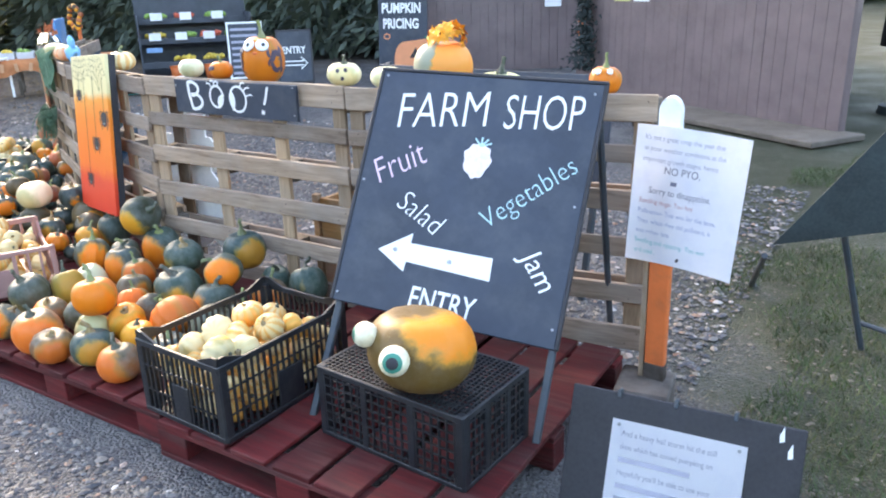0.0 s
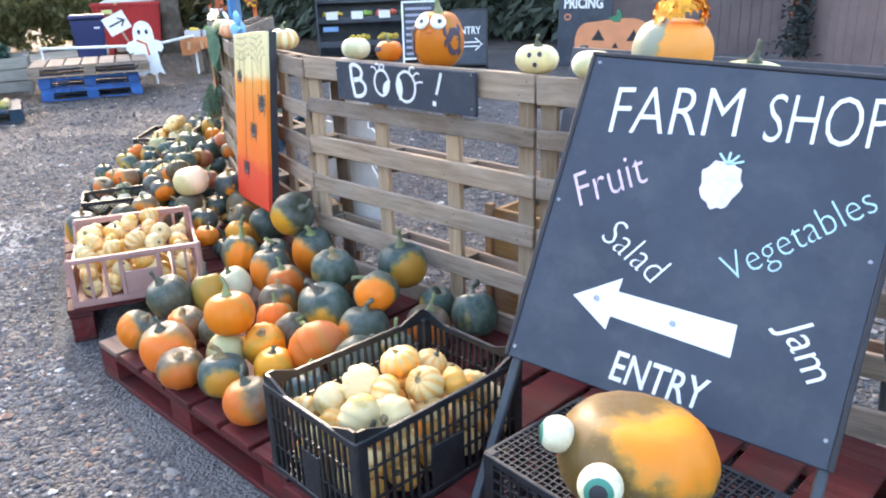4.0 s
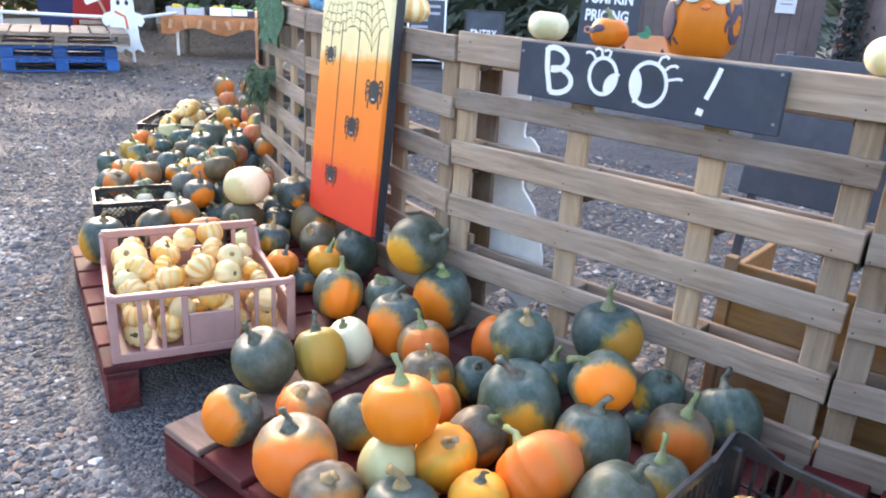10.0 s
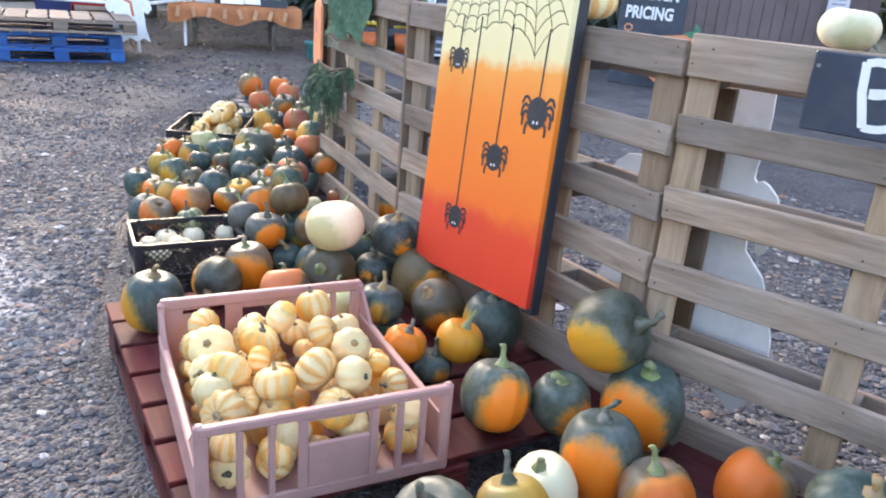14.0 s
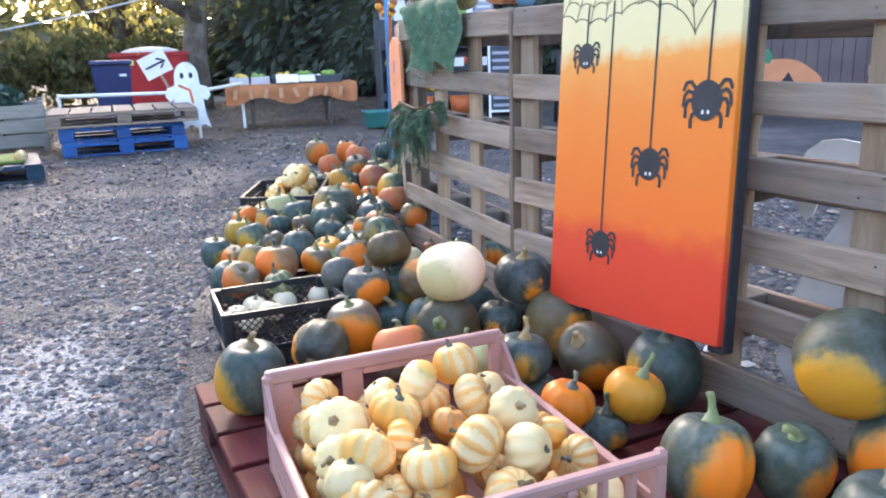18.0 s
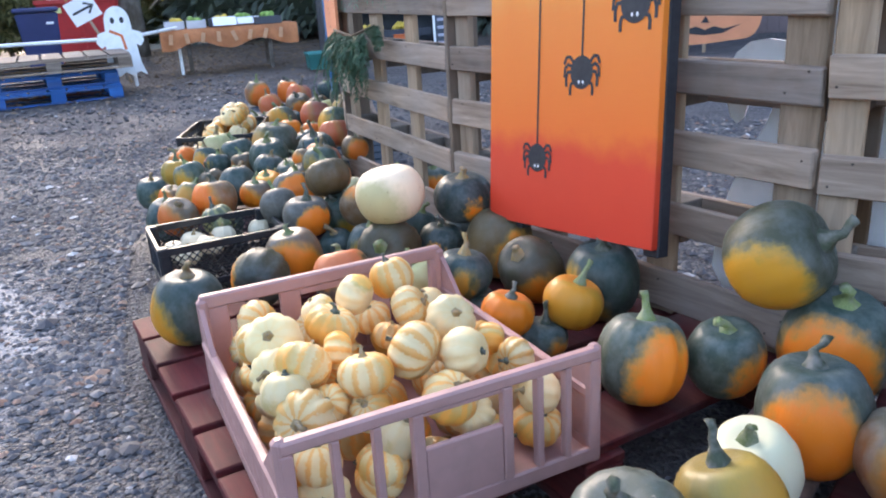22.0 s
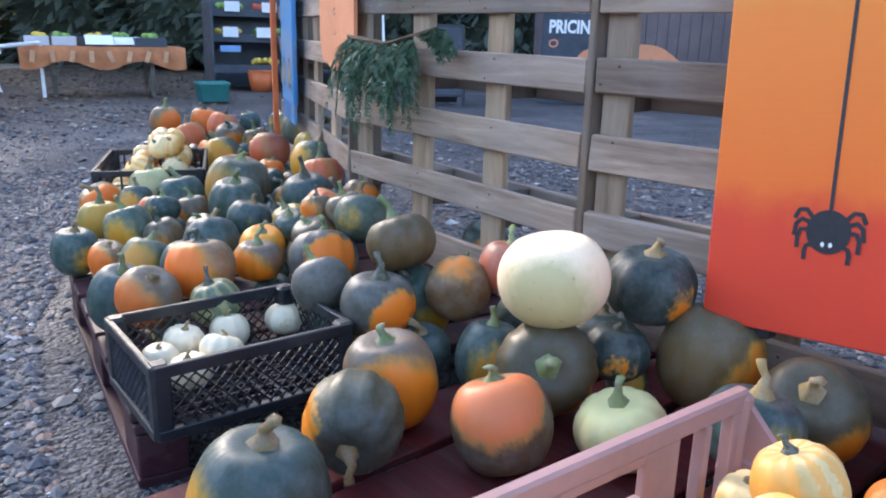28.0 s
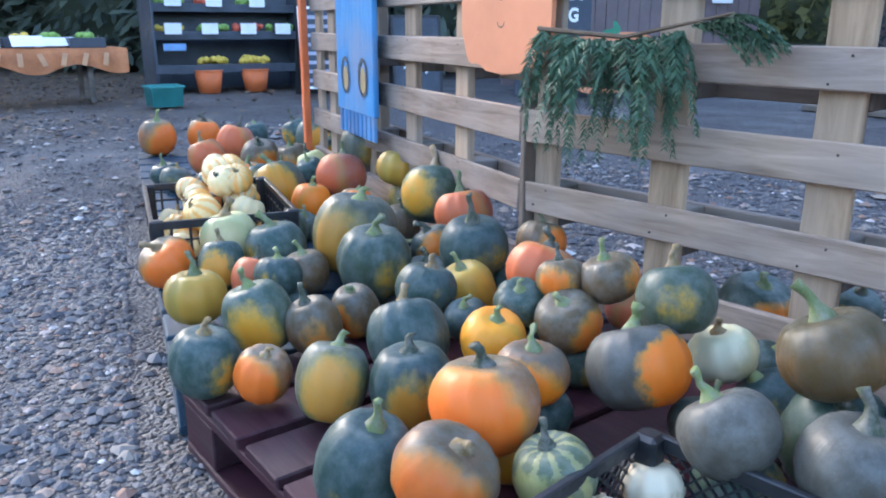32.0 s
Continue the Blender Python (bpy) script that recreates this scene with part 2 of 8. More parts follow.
def fence_panel(x0, y0, x1, y1, slats, label, rng, ends=True):
    """An upright pallet: six front slats, four uprights with blocks, three back slats."""
    run = math.hypot(x1 - x0, y1 - y0)
    f = thing("pallet_fence_panel", stand(x0, y0, 0, math.degrees(math.atan2(y1 - y0, x1 - x0))), label, "fence panel", "pallet fence")
    backs = [slats[k][0] - slats[k][1] / 2 - 0.022 for k in (0, 2, 4)]
    for top, high in slats:
        bm = box((run, 0.02, high), bevel=0.003, jitter=0.003, rng=rng)
        part("slat", bm, fence_wood, f, at=pose(run / 2, 0.01, top - high / 2, rng.uniform(-0.6, 0.6), rng.uniform(-0.25, 0.25), 0))
    first = 0.034 if slats is WIDE_SLATS else 0.045
    stands = (first, run * 0.365, run * 0.685) + ((run - 0.05,) if ends else ())
    for at in stands:
        part("upright", box(((0.07 if slats is WIDE_SLATS else 0.082) if at > 0.2 else 0.068, 0.022, 0.995 - (1.19 - slats[0][0])), bevel=0.003, jitter=0.003, rng=rng), fence_upright, f, at=pose(at, 0.032, 0.648 - (1.19 - slats[0][0]) / 2))
        # the blocks take a darker wood than slats and uprights
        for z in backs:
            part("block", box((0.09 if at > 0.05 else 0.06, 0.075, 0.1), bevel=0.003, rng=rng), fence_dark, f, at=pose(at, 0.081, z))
    for z in backs:
        part("back_slat", box((run, 0.02, 0.1), bevel=0.003, jitter=0.002, rng=rng), fence_wood, f, at=pose(run / 2, 0.129, z))
    nails = bmesh.new()
    for top, high in slats:
        for at in stands:
            for k in (-1, 1):
                x, z = at + k * 0.022 + rng.uniform(-0.008, 0.008), top - high / 2 + k * 0.022 + rng.uniform(-0.006, 0.006)
                tube([(x, 0.001, z), (x, -0.0012, z)], 0.0028, 6, nails)
    tagged(part("nail_heads", nails, nail_metal, f, "small dark nail heads"), kind="stuff")
    return f


rng = random.Random(4)
JOINTS = ((2.6, 0.2), (1.31, 0.0), (0.0, 0.0), (-1.17, 0.335), (-2.115, 0.775), (-2.98, 1.57), (-3.5, 2.07))
for (xa, ya), (xb, yb) in zip(JOINTS, JOINTS[1:]):
    way = Vector((xa - xb, ya - yb)).normalized()
    d, e = way * 0.006, way * (0.02 if xa < -0.5 else 0.006)
    fence_panel(xb + d.x, yb + d.y, xa - e.x, ya - e.y, WIDE_SLATS if xb > -0.1 else NARROW_SLATS, "upright weathered wooden pallet used as a fence panel", rng, xa > -0.5)
    if xa < -0.5:
        post = thing("fence_post", stand(xa - 0.008 * way.x, ya - 0.008 * way.y, 0, math.degrees(math.atan2(way.y, way.x))), "narrow brown wooden post between two pallet panels", "fence post", "fence posts")
        part("board", box((0.02, 0.11, 1.12), (0, 0.055, 0.56), bevel=0.003), post_wood, post)


# ---- display pallets ----
def pallet(x, y, along, length, depth, material, label, boards=7, high=0.15, z=0.0, rng=random, bare=()):
    """A four-way pallet from its front corner at x, y: deck boards across, stringers, blocks, base boards."""
    p = thing("pallet", stand(x, y, z, along), label, "pallet", "display pallets")
    wide = (length - 0.02 * (boards - 1)) / boards
    for k in range(boards):
        part("deck_board", box((wide * rng.uniform(0.93, 1), depth, 0.02), bevel=0.003, jitter=0.002, rng=rng), bare_wood if k in bare else material, p,
             at=pose((k + 0.5) * (length / boards), depth / 2, high - 0.01, 0, 0, rng.uniform(-0.4, 0.4)))
    for y2 in (0.05, depth / 2, depth - 0.05):
        part("stringer", box((length, 0.095, 0.02), bevel=0.003, rng=rng), material, p, at=pose(length / 2, y2, high - 0.031))
        for x2 in (0.07, length / 2, length - 0.07):
            part("block", box((0.14, 0.09, high - 0.063), bevel=0.003, rng=rng), material, p, at=pose(x2, y2, (high - 0.063) / 2 + 0.021))
        part("base_board", box((length, 0.095, 0.02), bevel=0.003, rng=rng), material, p, at=pose(length / 2, y2, 0.0105))
    return p


pallet(1.29, -1.14, 0, 1.25, 1.28, red_wood, "red painted wooden pallet under the farm shop sign", rng=rng)
pallet(-0.03, -1.1, 0, 1.29, 1.24, red_wood, "red painted wooden pallet piled with pumpkins, one board bare", rng=rng, bare=(0,))
pallet(-1.518, -0.654, -20.4, 1.195, 1.23, red_wood, "red painted wooden pallet under the pink tray", z=0.003, rng=rng)
pallet(-2.57, 0.04, -30, 1.0, 1.0, maroon_wood, "maroon painted wooden pallet piled with pumpkins", rng=rng)
pallet(-3.46, 0.93, -45.5, 1.2, 1.0, blue_wood, "blue painted wooden pallet piled with pumpkins", rng=rng)
pallet(-4.60, 2.095, -45.5, 1.57, 1.0, blue_wood, "blue painted wooden pallet at the end of the display", 9, rng=rng)



# ---- lettering and painted shapes ----
def words(body, size, bold=0.0, slant=0.0, align="LEFT", narrow=0.78):
    """A flat mesh of text that stands in x and z and faces -y."""
    cu = bpy.data.curves.new("text", "FONT")
    cu.body, cu.size, cu.offset, cu.shear, cu.align_x = body, size, bold, slant, align
    cu.resolution_u = 3
    ob = bpy.data.objects.new("text", cu)
    me = bpy.data.meshes.new_from_object(ob)
    bpy.data.objects.remove(ob)
    bpy.data.curves.remove(cu)
    me.transform(pose(0, 0, 0, 90) @ Matrix.Diagonal((narrow, 1, 1, 1)))
    return me


def lettering(body, size, at, material, parent, bold=0.0, slant=0.0, turn=0.0, name="lettering", align="LEFT", deep=-0.0085, narrow=0.78):
    me = words(body, size, bold, slant, align, narrow)
    me.materials.append(material)
    return part(name, me, material, parent, at=pose(at[0], deep, at[1]) @ turned(0, -turn, 0))


def stroke(points, wide, bm=None, deep=0.0):
    """A flat brush stroke in x and z through points, facing -y, with a rounded, slightly uneven edge."""
    bm = bm or bmesh.new()
    pts = [Vector((x, deep, z)) for x, z in points]
    left, right = [], []
    for i, p in enumerate(pts):
        d = (pts[min(i + 1, len(pts) - 1)] - pts[max(i - 1, 0)]).normalized()
        n = Vector((-d.z, 0, d.x)) * wide / 2
        left.append(bm.verts.new(p + n))
        right.append(bm.verts.new(p - n))
    for i in range(len(pts) - 1):
        bm.faces.new((left[i], left[i + 1], right[i + 1], right[i]))
    return bm


def arc(cx, cz, rx, rz, a0=0, a1=360, n=28):
    return [(cx + rx * math.cos(radians(a0 + (a1 - a0) * k / n)), cz + rz * math.sin(radians(a0 + (a1 - a0) * k / n))) for k in range(n + 1)]


def blob(outline, bm=None, deep=0.0):
    bm = bm or bmesh.new()
    bm.faces.new([bm.verts.new((x, deep, z)) for x, z in outline])
    return bm


pale_pink = paint("pale_pink_chalk_paint", (0.72, 0.52, 0.62), 0.7, 0.05, 20)
pale_blue = paint("pale_aqua_chalk_paint", (0.42, 0.66, 0.70), 0.7, 0.05, 20)
steel = paint("dark_painted_steel", (0.035, 0.05, 0.065), 0.45, 0.2, 6, (0.10, 0.07, 0.05), 0.3)
paper = paint("damp_white_paper", (0.82, 0.82, 0.86), 0.75, 0.04, 6, (0.66, 0.68, 0.80), 0.3)
ink = paint("grey_print", (0.16, 0.16, 0.22), 0.8, 0.1, 20)
ink_pale = paint("faded_print", (0.36, 0.36, 0.44), 0.8, 0.1, 20)
ink_blue = paint("faded_blue_print", (0.34, 0.38, 0.55), 0.8, 0.1, 20)
ink_red = paint("faded_red_print", (0.50, 0.25, 0.27), 0.8, 0.1, 20)
ink_teal = paint("smudged_teal_print", (0.16, 0.50, 0.52), 0.8, 0.1, 20)
black_paint = paint("matt_black_paint", (0.022, 0.022, 0.028), 0.6, 0.2, 8)
orange_paint = paint("orange_painted_wood", (0.72, 0.16, 0.045), 0.6, 0.12, 6, (0.45, 0.12, 0.05), 0.4)
peach_paint = paint("peach_orange_painted_ply", (0.74, 0.27, 0.13), 0.6, 0.08, 5)
green_paint = paint("green_painted_ply", (0.03, 0.22, 0.12), 0.6, 0.1, 6)
ghost_white = paint("white_painted_ply", (0.86, 0.87, 0.87), 0.6, 0.05, 5, (0.5, 0.55, 0.58), 0.3)
screw_metal = paint("dull_screw_head", (0.35, 0.36, 0.38), 0.35, 0.1, 20, metal=0.8)


def farm_sign():
    at = pose(1.976, -0.402, 0.749, -32.48, 0, 16.05) @ turned(0, 5, 0)
    s = thing("farm_shop_sign", at, "black A-board with hand-painted farm shop lettering and a white arrow", "sign")
    left, right, low, high = -0.288, 0.532, -0.32, 0.59
    ca, sa = math.cos(radians(5)), math.sin(radians(5))
    def warped(x, z):
        """The board is slightly out of square."""
        a, b = (x - left) / (right - left), (z - low) / (high - low)
        return x - 0.006 * (1 - a) * b - 0.012 * a * (1 - b), z - 0.020 * (1 - a) * b - 0.036 * a * (1 - b)

    uv = lambda u, v: warped(u * ca - v * sa, u * sa + v * ca)
    wide, tall, mid, centre = right - left, high - low, (left + right) / 2, (low + high) / 2
    def skewed(bm):
        for v in bm.verts:
            v.co.x, v.co.z = warped(v.co.x, v.co.z)
        return bm

    part("board", skewed(box((wide, 0.014, tall), (mid, 0, centre), bevel=0.003)), chalkboard, s)
    rim = bmesh.new()
    box((wide + 0.024, 0.024, 0.014), (mid, 0.002, high + 0.006), 0.003, bm=rim)
    for x in (left - 0.006, right + 0.006):
        box((0.014, 0.024, tall), (x, 0.002, centre), 0.003, bm=rim)
    part("frame", skewed(rim), black_paint, s)
    for x, foot in ((left + 0.02, -0.735), (right - 0.02, -0.662)):
        part("front_leg", box((0.026, 0.026, low + 0.16 - foot), (x, 0.022, (low + 0.16 + foot) / 2), bevel=0.004), steel, s)
        top = Vector((x, 0.03, high - 0.04))
        world_top = at @ top
        world_foot = Vector((world_top.x + 0.02, world_top.y + 0.20, 0.153))
        part("back_leg", tube([top, at.inverted() @ world_foot], 0.013, 8), steel, s)
    part("cross_bar", box((wide - 0.06, 0.02, 0.02), (mid, 0.03, low + 0.02), bevel=0.003), steel, s)

    def painted(body, start, end, cap, material, bold=0.001, slant=0.1):
        """Lettering whose baseline runs from start to end and whose capitals are cap high."""
        a, b = Vector(uv(*start)), Vector(uv(*end))
        size = cap / 0.70
        plain = words(body, size, bold, slant, "LEFT", 1.0)
        xs = [v.co.x for v in plain.vertices]
        bpy.data.meshes.remove(plain)
        lettering(body, size, a, material, s, bold, slant, math.degrees(math.atan2(b.y - a.y, b.x - a.x)), narrow=(b - a).length / (max(xs) - min(xs)))

    painted("FARM", (-0.170, 0.378), (0.172, 0.386), 0.140, white_paint, -0.002)
    painted("SHOP", (0.232, 0.378), (0.515, 0.374), 0.135, white_paint, -0.002)
    painted("Fruit", (-0.203, 0.152), (-0.030, 0.243), 0.100, pale_pink, -0.0015)
    painted("Salad", (-0.128, 0.078), (0.030, -0.024), 0.078, white_paint, -0.0018)
    painted("Vegetables", (0.222, 0.008), (0.516, 0.226), 0.074, pale_blue, -0.0018)
    painted("Jam", (0.352, -0.076), (0.436, -0.198), 0.074, white_paint, -0.0005)
    painted("ENTRY", (-0.034, -0.285), (0.208, -0.306), 0.077, white_paint, 0.001, 0.05)
    a = bmesh.new()
    blob([uv(*q) for q in ((-0.165, -0.091), (-0.041, -0.023), (-0.046, -0.060), (0.258, -0.088), (0.255, -0.168), (-0.055, -0.128), (-0.061, -0.165))], a, 0)
    part("arrow", a, white_paint, s, "white painted arrow", at=pose(0, -0.0085, 0))
    for q in ((-0.10, -0.088), (0.105, -0.115)):
        x, z = uv(*q)
        part("bolt", tube([(x, -0.0075, z), (x, -0.013, z)], 0.008, 10), screw_metal, s)
    berry = bmesh.new()
    cx, cz = uv(0.158, 0.257)
    blob([(cx + 0.058 * math.sin(a2) * (1 - 0.28 * (1 - math.cos(a2)) / 2 - 0.08 * math.sin(7 * a2)), cz + 0.066 * math.cos(a2) + 0.004 * math.sin(9 * a2)) for a2 in (math.tau * k / 40 for k in range(40))], berry)
    part("berry", berry, paint("pinkish_white_daub", (0.75, 0.66, 0.70), 0.7, 0.12, 60), s, "painted pinkish berry", at=pose(0, -0.0085, 0))
    leaf = bmesh.new()
    for tip in (-40, 0, 35, 70):
        stroke([(cx + 0.005, cz + 0.055), (cx + 0.005 + 0.04 * math.sin(radians(tip)), cz + 0.06 + 0.03 * math.cos(radians(tip)))], 0.006, leaf)
    part("berry_leaves", leaf, pale_blue, s, at=pose(0, -0.009, 0))
    for x in (left + 0.012, right - 0.03):
        for z in (low + 0.03, centre, high - 0.04):
            part("screw", tube([(x, -0.007, z), (x, -0.011, z)], 0.005, 8), screw_metal, s)
    return s


farm_sign()


def boo_board():
    b = thing("boo_board", pose(0.281, -0.024, 0.992, 0, 0, 0), "dark board with white painted boo lettering and lashed eyes", "sign")
    part("board", box((0.785, 0.02, 0.160), (0.3925, 0.0, 0.080), bevel=0.003), chalkboard, b)
    y = -0.0108
    art = bmesh.new()
    stroke([(0.098, 0.148), (0.102, 0.09), (0.118, 0.022)], 0.017, art, y)
    stroke([(0.098, 0.145)] + arc(0.118, 0.118, 0.05, 0.032, 90, -80, 12) + [(0.115, 0.088)], 0.016, art, y - 0.0004)
    stroke([(0.115, 0.09)] + arc(0.132, 0.058, 0.056, 0.036, 80, -100, 12) + [(0.12, 0.024)], 0.016, art, y - 0.0008)
    part("letter_b", art, white_paint, b)
    for cx, cz, rx, rz, lash in ((0.288, 0.088, 0.043, 0.05, 100), (0.428, 0.083, 0.052, 0.058, 42)):
        o = stroke(arc(cx, cz, rx, rz), 0.011, deep=y)
        part("letter_o", o, white_paint, b)
        side = 1 if lash > 60 else -1
        white = bmesh.new()
        inner = arc(cx + side * 0.044, cz - 0.03, 0.036, 0.040, 75, 195, 10) if side > 0 else arc(cx - 0.055, cz - 0.01, 0.034, 0.05, 62, -62, 10)
        edge = arc(cx, cz, rx * 0.97, rz * 0.97, -88, 8, 10) if side > 0 else arc(cx, cz, rx * 0.97, rz * 0.97, 215, 145, 10)
        blob(inner + edge, white, y - 0.0003)
        part("eye_white", white, white_paint, b)
        part("eyelid", stroke(inner, 0.006, deep=y - 0.0006), white_paint, b)
        for k in (-26, 0, 26):
            a = radians(lash + k)
            px, pz = cx + (rx + 0.003) * math.cos(a), cz + (rz + 0.003) * math.sin(a)
            part("eyelash", stroke([(px, pz), (px + 0.018 * math.cos(a), pz + 0.018 * math.sin(a)), (px + 0.022 * math.cos(a) - side * 0.012, pz + 0.021 * math.sin(a) + 0.002), (px + 0.02 * math.cos(a) - side * 0.022, pz + 0.017 * math.sin(a))], 0.0075, deep=y), white_paint, b)
    mark = stroke([(0.620, 0.148), (0.605, 0.10), (0.592, 0.066)], 0.013, deep=y)
    stroke([(0.572, 0.034), (0.59, 0.03)], 0.018, mark, y)
    part("exclamation_mark", mark, white_paint, b)
    for x, z in ((0.012, 0.13), (0.77, 0.03), (0.77, 0.15)):
        part("screw", tube([(x, -0.010, z), (x, -0.013, z)], 0.004, 8), screw_metal, b)


boo_board()


# ---- spider board ----
def sunset_paint():
    m, nt, b = nodes_of("yellow_to_red_sunset_paint", 0.5)
    t = nt.nodes.new("ShaderNodeTexCoord")
    sep = nt.nodes.new("ShaderNodeSeparateXYZ")
    nt.links.new(t.outputs["Object"], sep.inputs[0])
    wob = noise_of(nt, coords(nt, "Object", (3, 3, 3)), 2.6, 6, 0.6)
    h = calc(nt, "ADD", sep.outputs[2], calc(nt, "MULTIPLY", calc(nt, "SUBTRACT", wob, 0.5), 0.15))
    k = calc(nt, "DIVIDE", h, 0.9)
    c = ramp(nt, k, [(0.0, (0.68, 0.042, 0.016)), (0.20, (0.76, 0.058, 0.018)), (0.285, (0.88, 0.165, 0.016)), (0.58, (0.90, 0.225, 0.02)), (0.70, (0.90, 0.32, 0.05)), (0.75, (0.80, 0.66, 0.34)), (1.0, (0.80, 0.71, 0.42))])
    brush = noise_of(nt, coords(nt, "Object", (4, 4, 30)), 3.0, 6, 0.6)
    c = mixed(nt, c, (0.5, 0.5, 0.5), calc(nt, "MULTIPLY", brush, 0.10), "OVERLAY")
    nt.links.new(c, b.inputs["Base Color"])
    bump(nt, b, brush, 0.2, 0.002)
    return m


def spider_board():
    wide, high = 0.58, 0.875
    s = thing("spider_board", pose(-0.848, 0.1, 0.335, 0, 0, -16.6) @ turned(-6.5, -4.5, 0), "orange sunset board with painted spiders leaning on the pallet fence", "painted board")
    part("panel", box((wide, 0.02, high), (wide / 2, 0, high / 2), bevel=0.002), sunset_paint(), s)
    for x in (0.09, wide - 0.022):
        part("batten", box((0.045, 0.035, high + 0.02), (x, 0.029, high / 2 - 0.01), bevel=0.003), black_paint, s, "black batten behind the panel")
    y = -0.0108
    web_paint = paint("thin_dark_olive_line", (0.11, 0.09, 0.035), 0.6, 0.1, 20)
    for left, right, hub in ((0.0, 0.29, 0.20), (0.29, 0.58, 0.36)):
        web = bmesh.new()
        spokes = []
        for k in range(6):
            x = left + (right - left) * k / 5
            tip = (left + (x - left) * 0.98, high - 0.115 - 0.03 * math.sin(math.pi * k / 5) - (0.06 if (left > 0.2 and k in (3,)) else 0.0))
            spokes.append(((hub + (x - hub) * 0.62, high - 0.002), tip))
            stroke([spokes[-1][0], tip], 0.0028, web, y)
        for ring in (0.22, 0.46, 0.7, 0.97):
            for a, b2 in zip(spokes, spokes[1:]):
                p = [Vector(a[0]).lerp(Vector(a[1]), ring), Vector(b2[0]).lerp(Vector(b2[1]), ring)]
                mid = (p[0] + p[1]) / 2 + Vector((0, 0.018))
                q = [tuple(p[0].lerp(mid, t).lerp(mid.lerp(p[1], t), t)) for t in (0, 0.25, 0.5, 0.75, 1)]
                stroke(q, 0.0028, web, y - 0.0003)
        part("cobweb", web, web_paint, s, "thin painted cobweb")
    spots = ((0.105, 0.655, 0.87, 0.031), (0.505, 0.53, 0.84, 0.042), (0.348, 0.387, 0.85, 0.037), (0.196, 0.178, 0.87, 0.034))
    for x, z, top, size in spots:
        th = stroke([(x + 0.004, top - 0.09), (x + 0.002, (z + top) / 2), (x, z)], 0.006, deep=y - 0.0002)
        part("thread", th, black_paint, s)
        sp = blob(arc(x, z, size, 1.04 * size, 0, 350, 30), deep=y - 0.0006)
        beast = part("spider", sp, black_paint, s, "black painted spider")
        for side in (-1, 1):
            for bend in (((0.72, 0.60), (1.05, 0.98), (1.38, 0.95), (1.58, 0.52)), ((0.85, 0.38), (1.22, 0.52), (1.48, 0.28), (1.54, -0.30)), ((0.92, 0.05), (1.24, 0.02), (1.38, -0.32), (1.36, -0.88)), ((0.66, -0.62), (0.92, -0.72), (1.0, -1.0), (0.98, -1.42))):
                smooth_bend = []
                for k in range(len(bend) - 1):
                    smooth_bend += [Vector(bend[k]).lerp(Vector(bend[k + 1]), f) for f in (0.0, 0.5)]
                smooth_bend.append(Vector(bend[-1]))
                part("leg", stroke([(x + side * q.x * size, z + q.y * size) for q in smooth_bend], 0.21 * size, deep=y - 0.0007), black_paint, beast)
        eyes = bmesh.new()
        for dx in (-0.2, 0.16):
            blob(arc(x + dx * size, z - 0.6 * size, 0.09 * size, 0.12 * size, 0, 340, 10), eyes, y - 0.0012)
        part("spider_eyes", eyes, white_paint, s)


spider_board()


# ---- stake with the notice ----
def sheet(wide, high, curl=0.02):
    """A sheet of paper that bows towards -y at its edges."""
    bm = bmesh.new()
    n = 10
    rows = []
    for k in range(n + 1):
        x = wide * k / n
        rows.append([bm.verts.new((x, -curl * ((2 * k / n - 1) ** 2) - 0.3 * curl * (j / 4) ** 2 * (k / n), high * (1 - j / 4))) for j in range(5)])
    for a, b2 in zip(rows, rows[1:]):
        for j in range(4):
            bm.faces.new((a[j], a[j + 1], b2[j + 1], b2[j]))
    bmesh.ops.solidify(bm, geom=bm.faces[:], thickness=0.0012)
    return bm


def print_lines(parent, lines, x, top, step, size, deep):
    """Printed lines down a sheet: text that can be read, or plain bars."""
    for k, (body, material, scale) in enumerate(lines):
        z = top - k * step
        if isinstance(body, str):
            lettering(body, size * scale, (x, z), material, parent, 0.0, 0, 0, "print", "LEFT", deep)
        else:
            a, wide = body
            part("print_bar", blob([(x + a, z), (x + a + wide, z), (x + a + wide, z + size * 0.42), (x + a, z + size * 0.42)], deep=deep), material, parent)


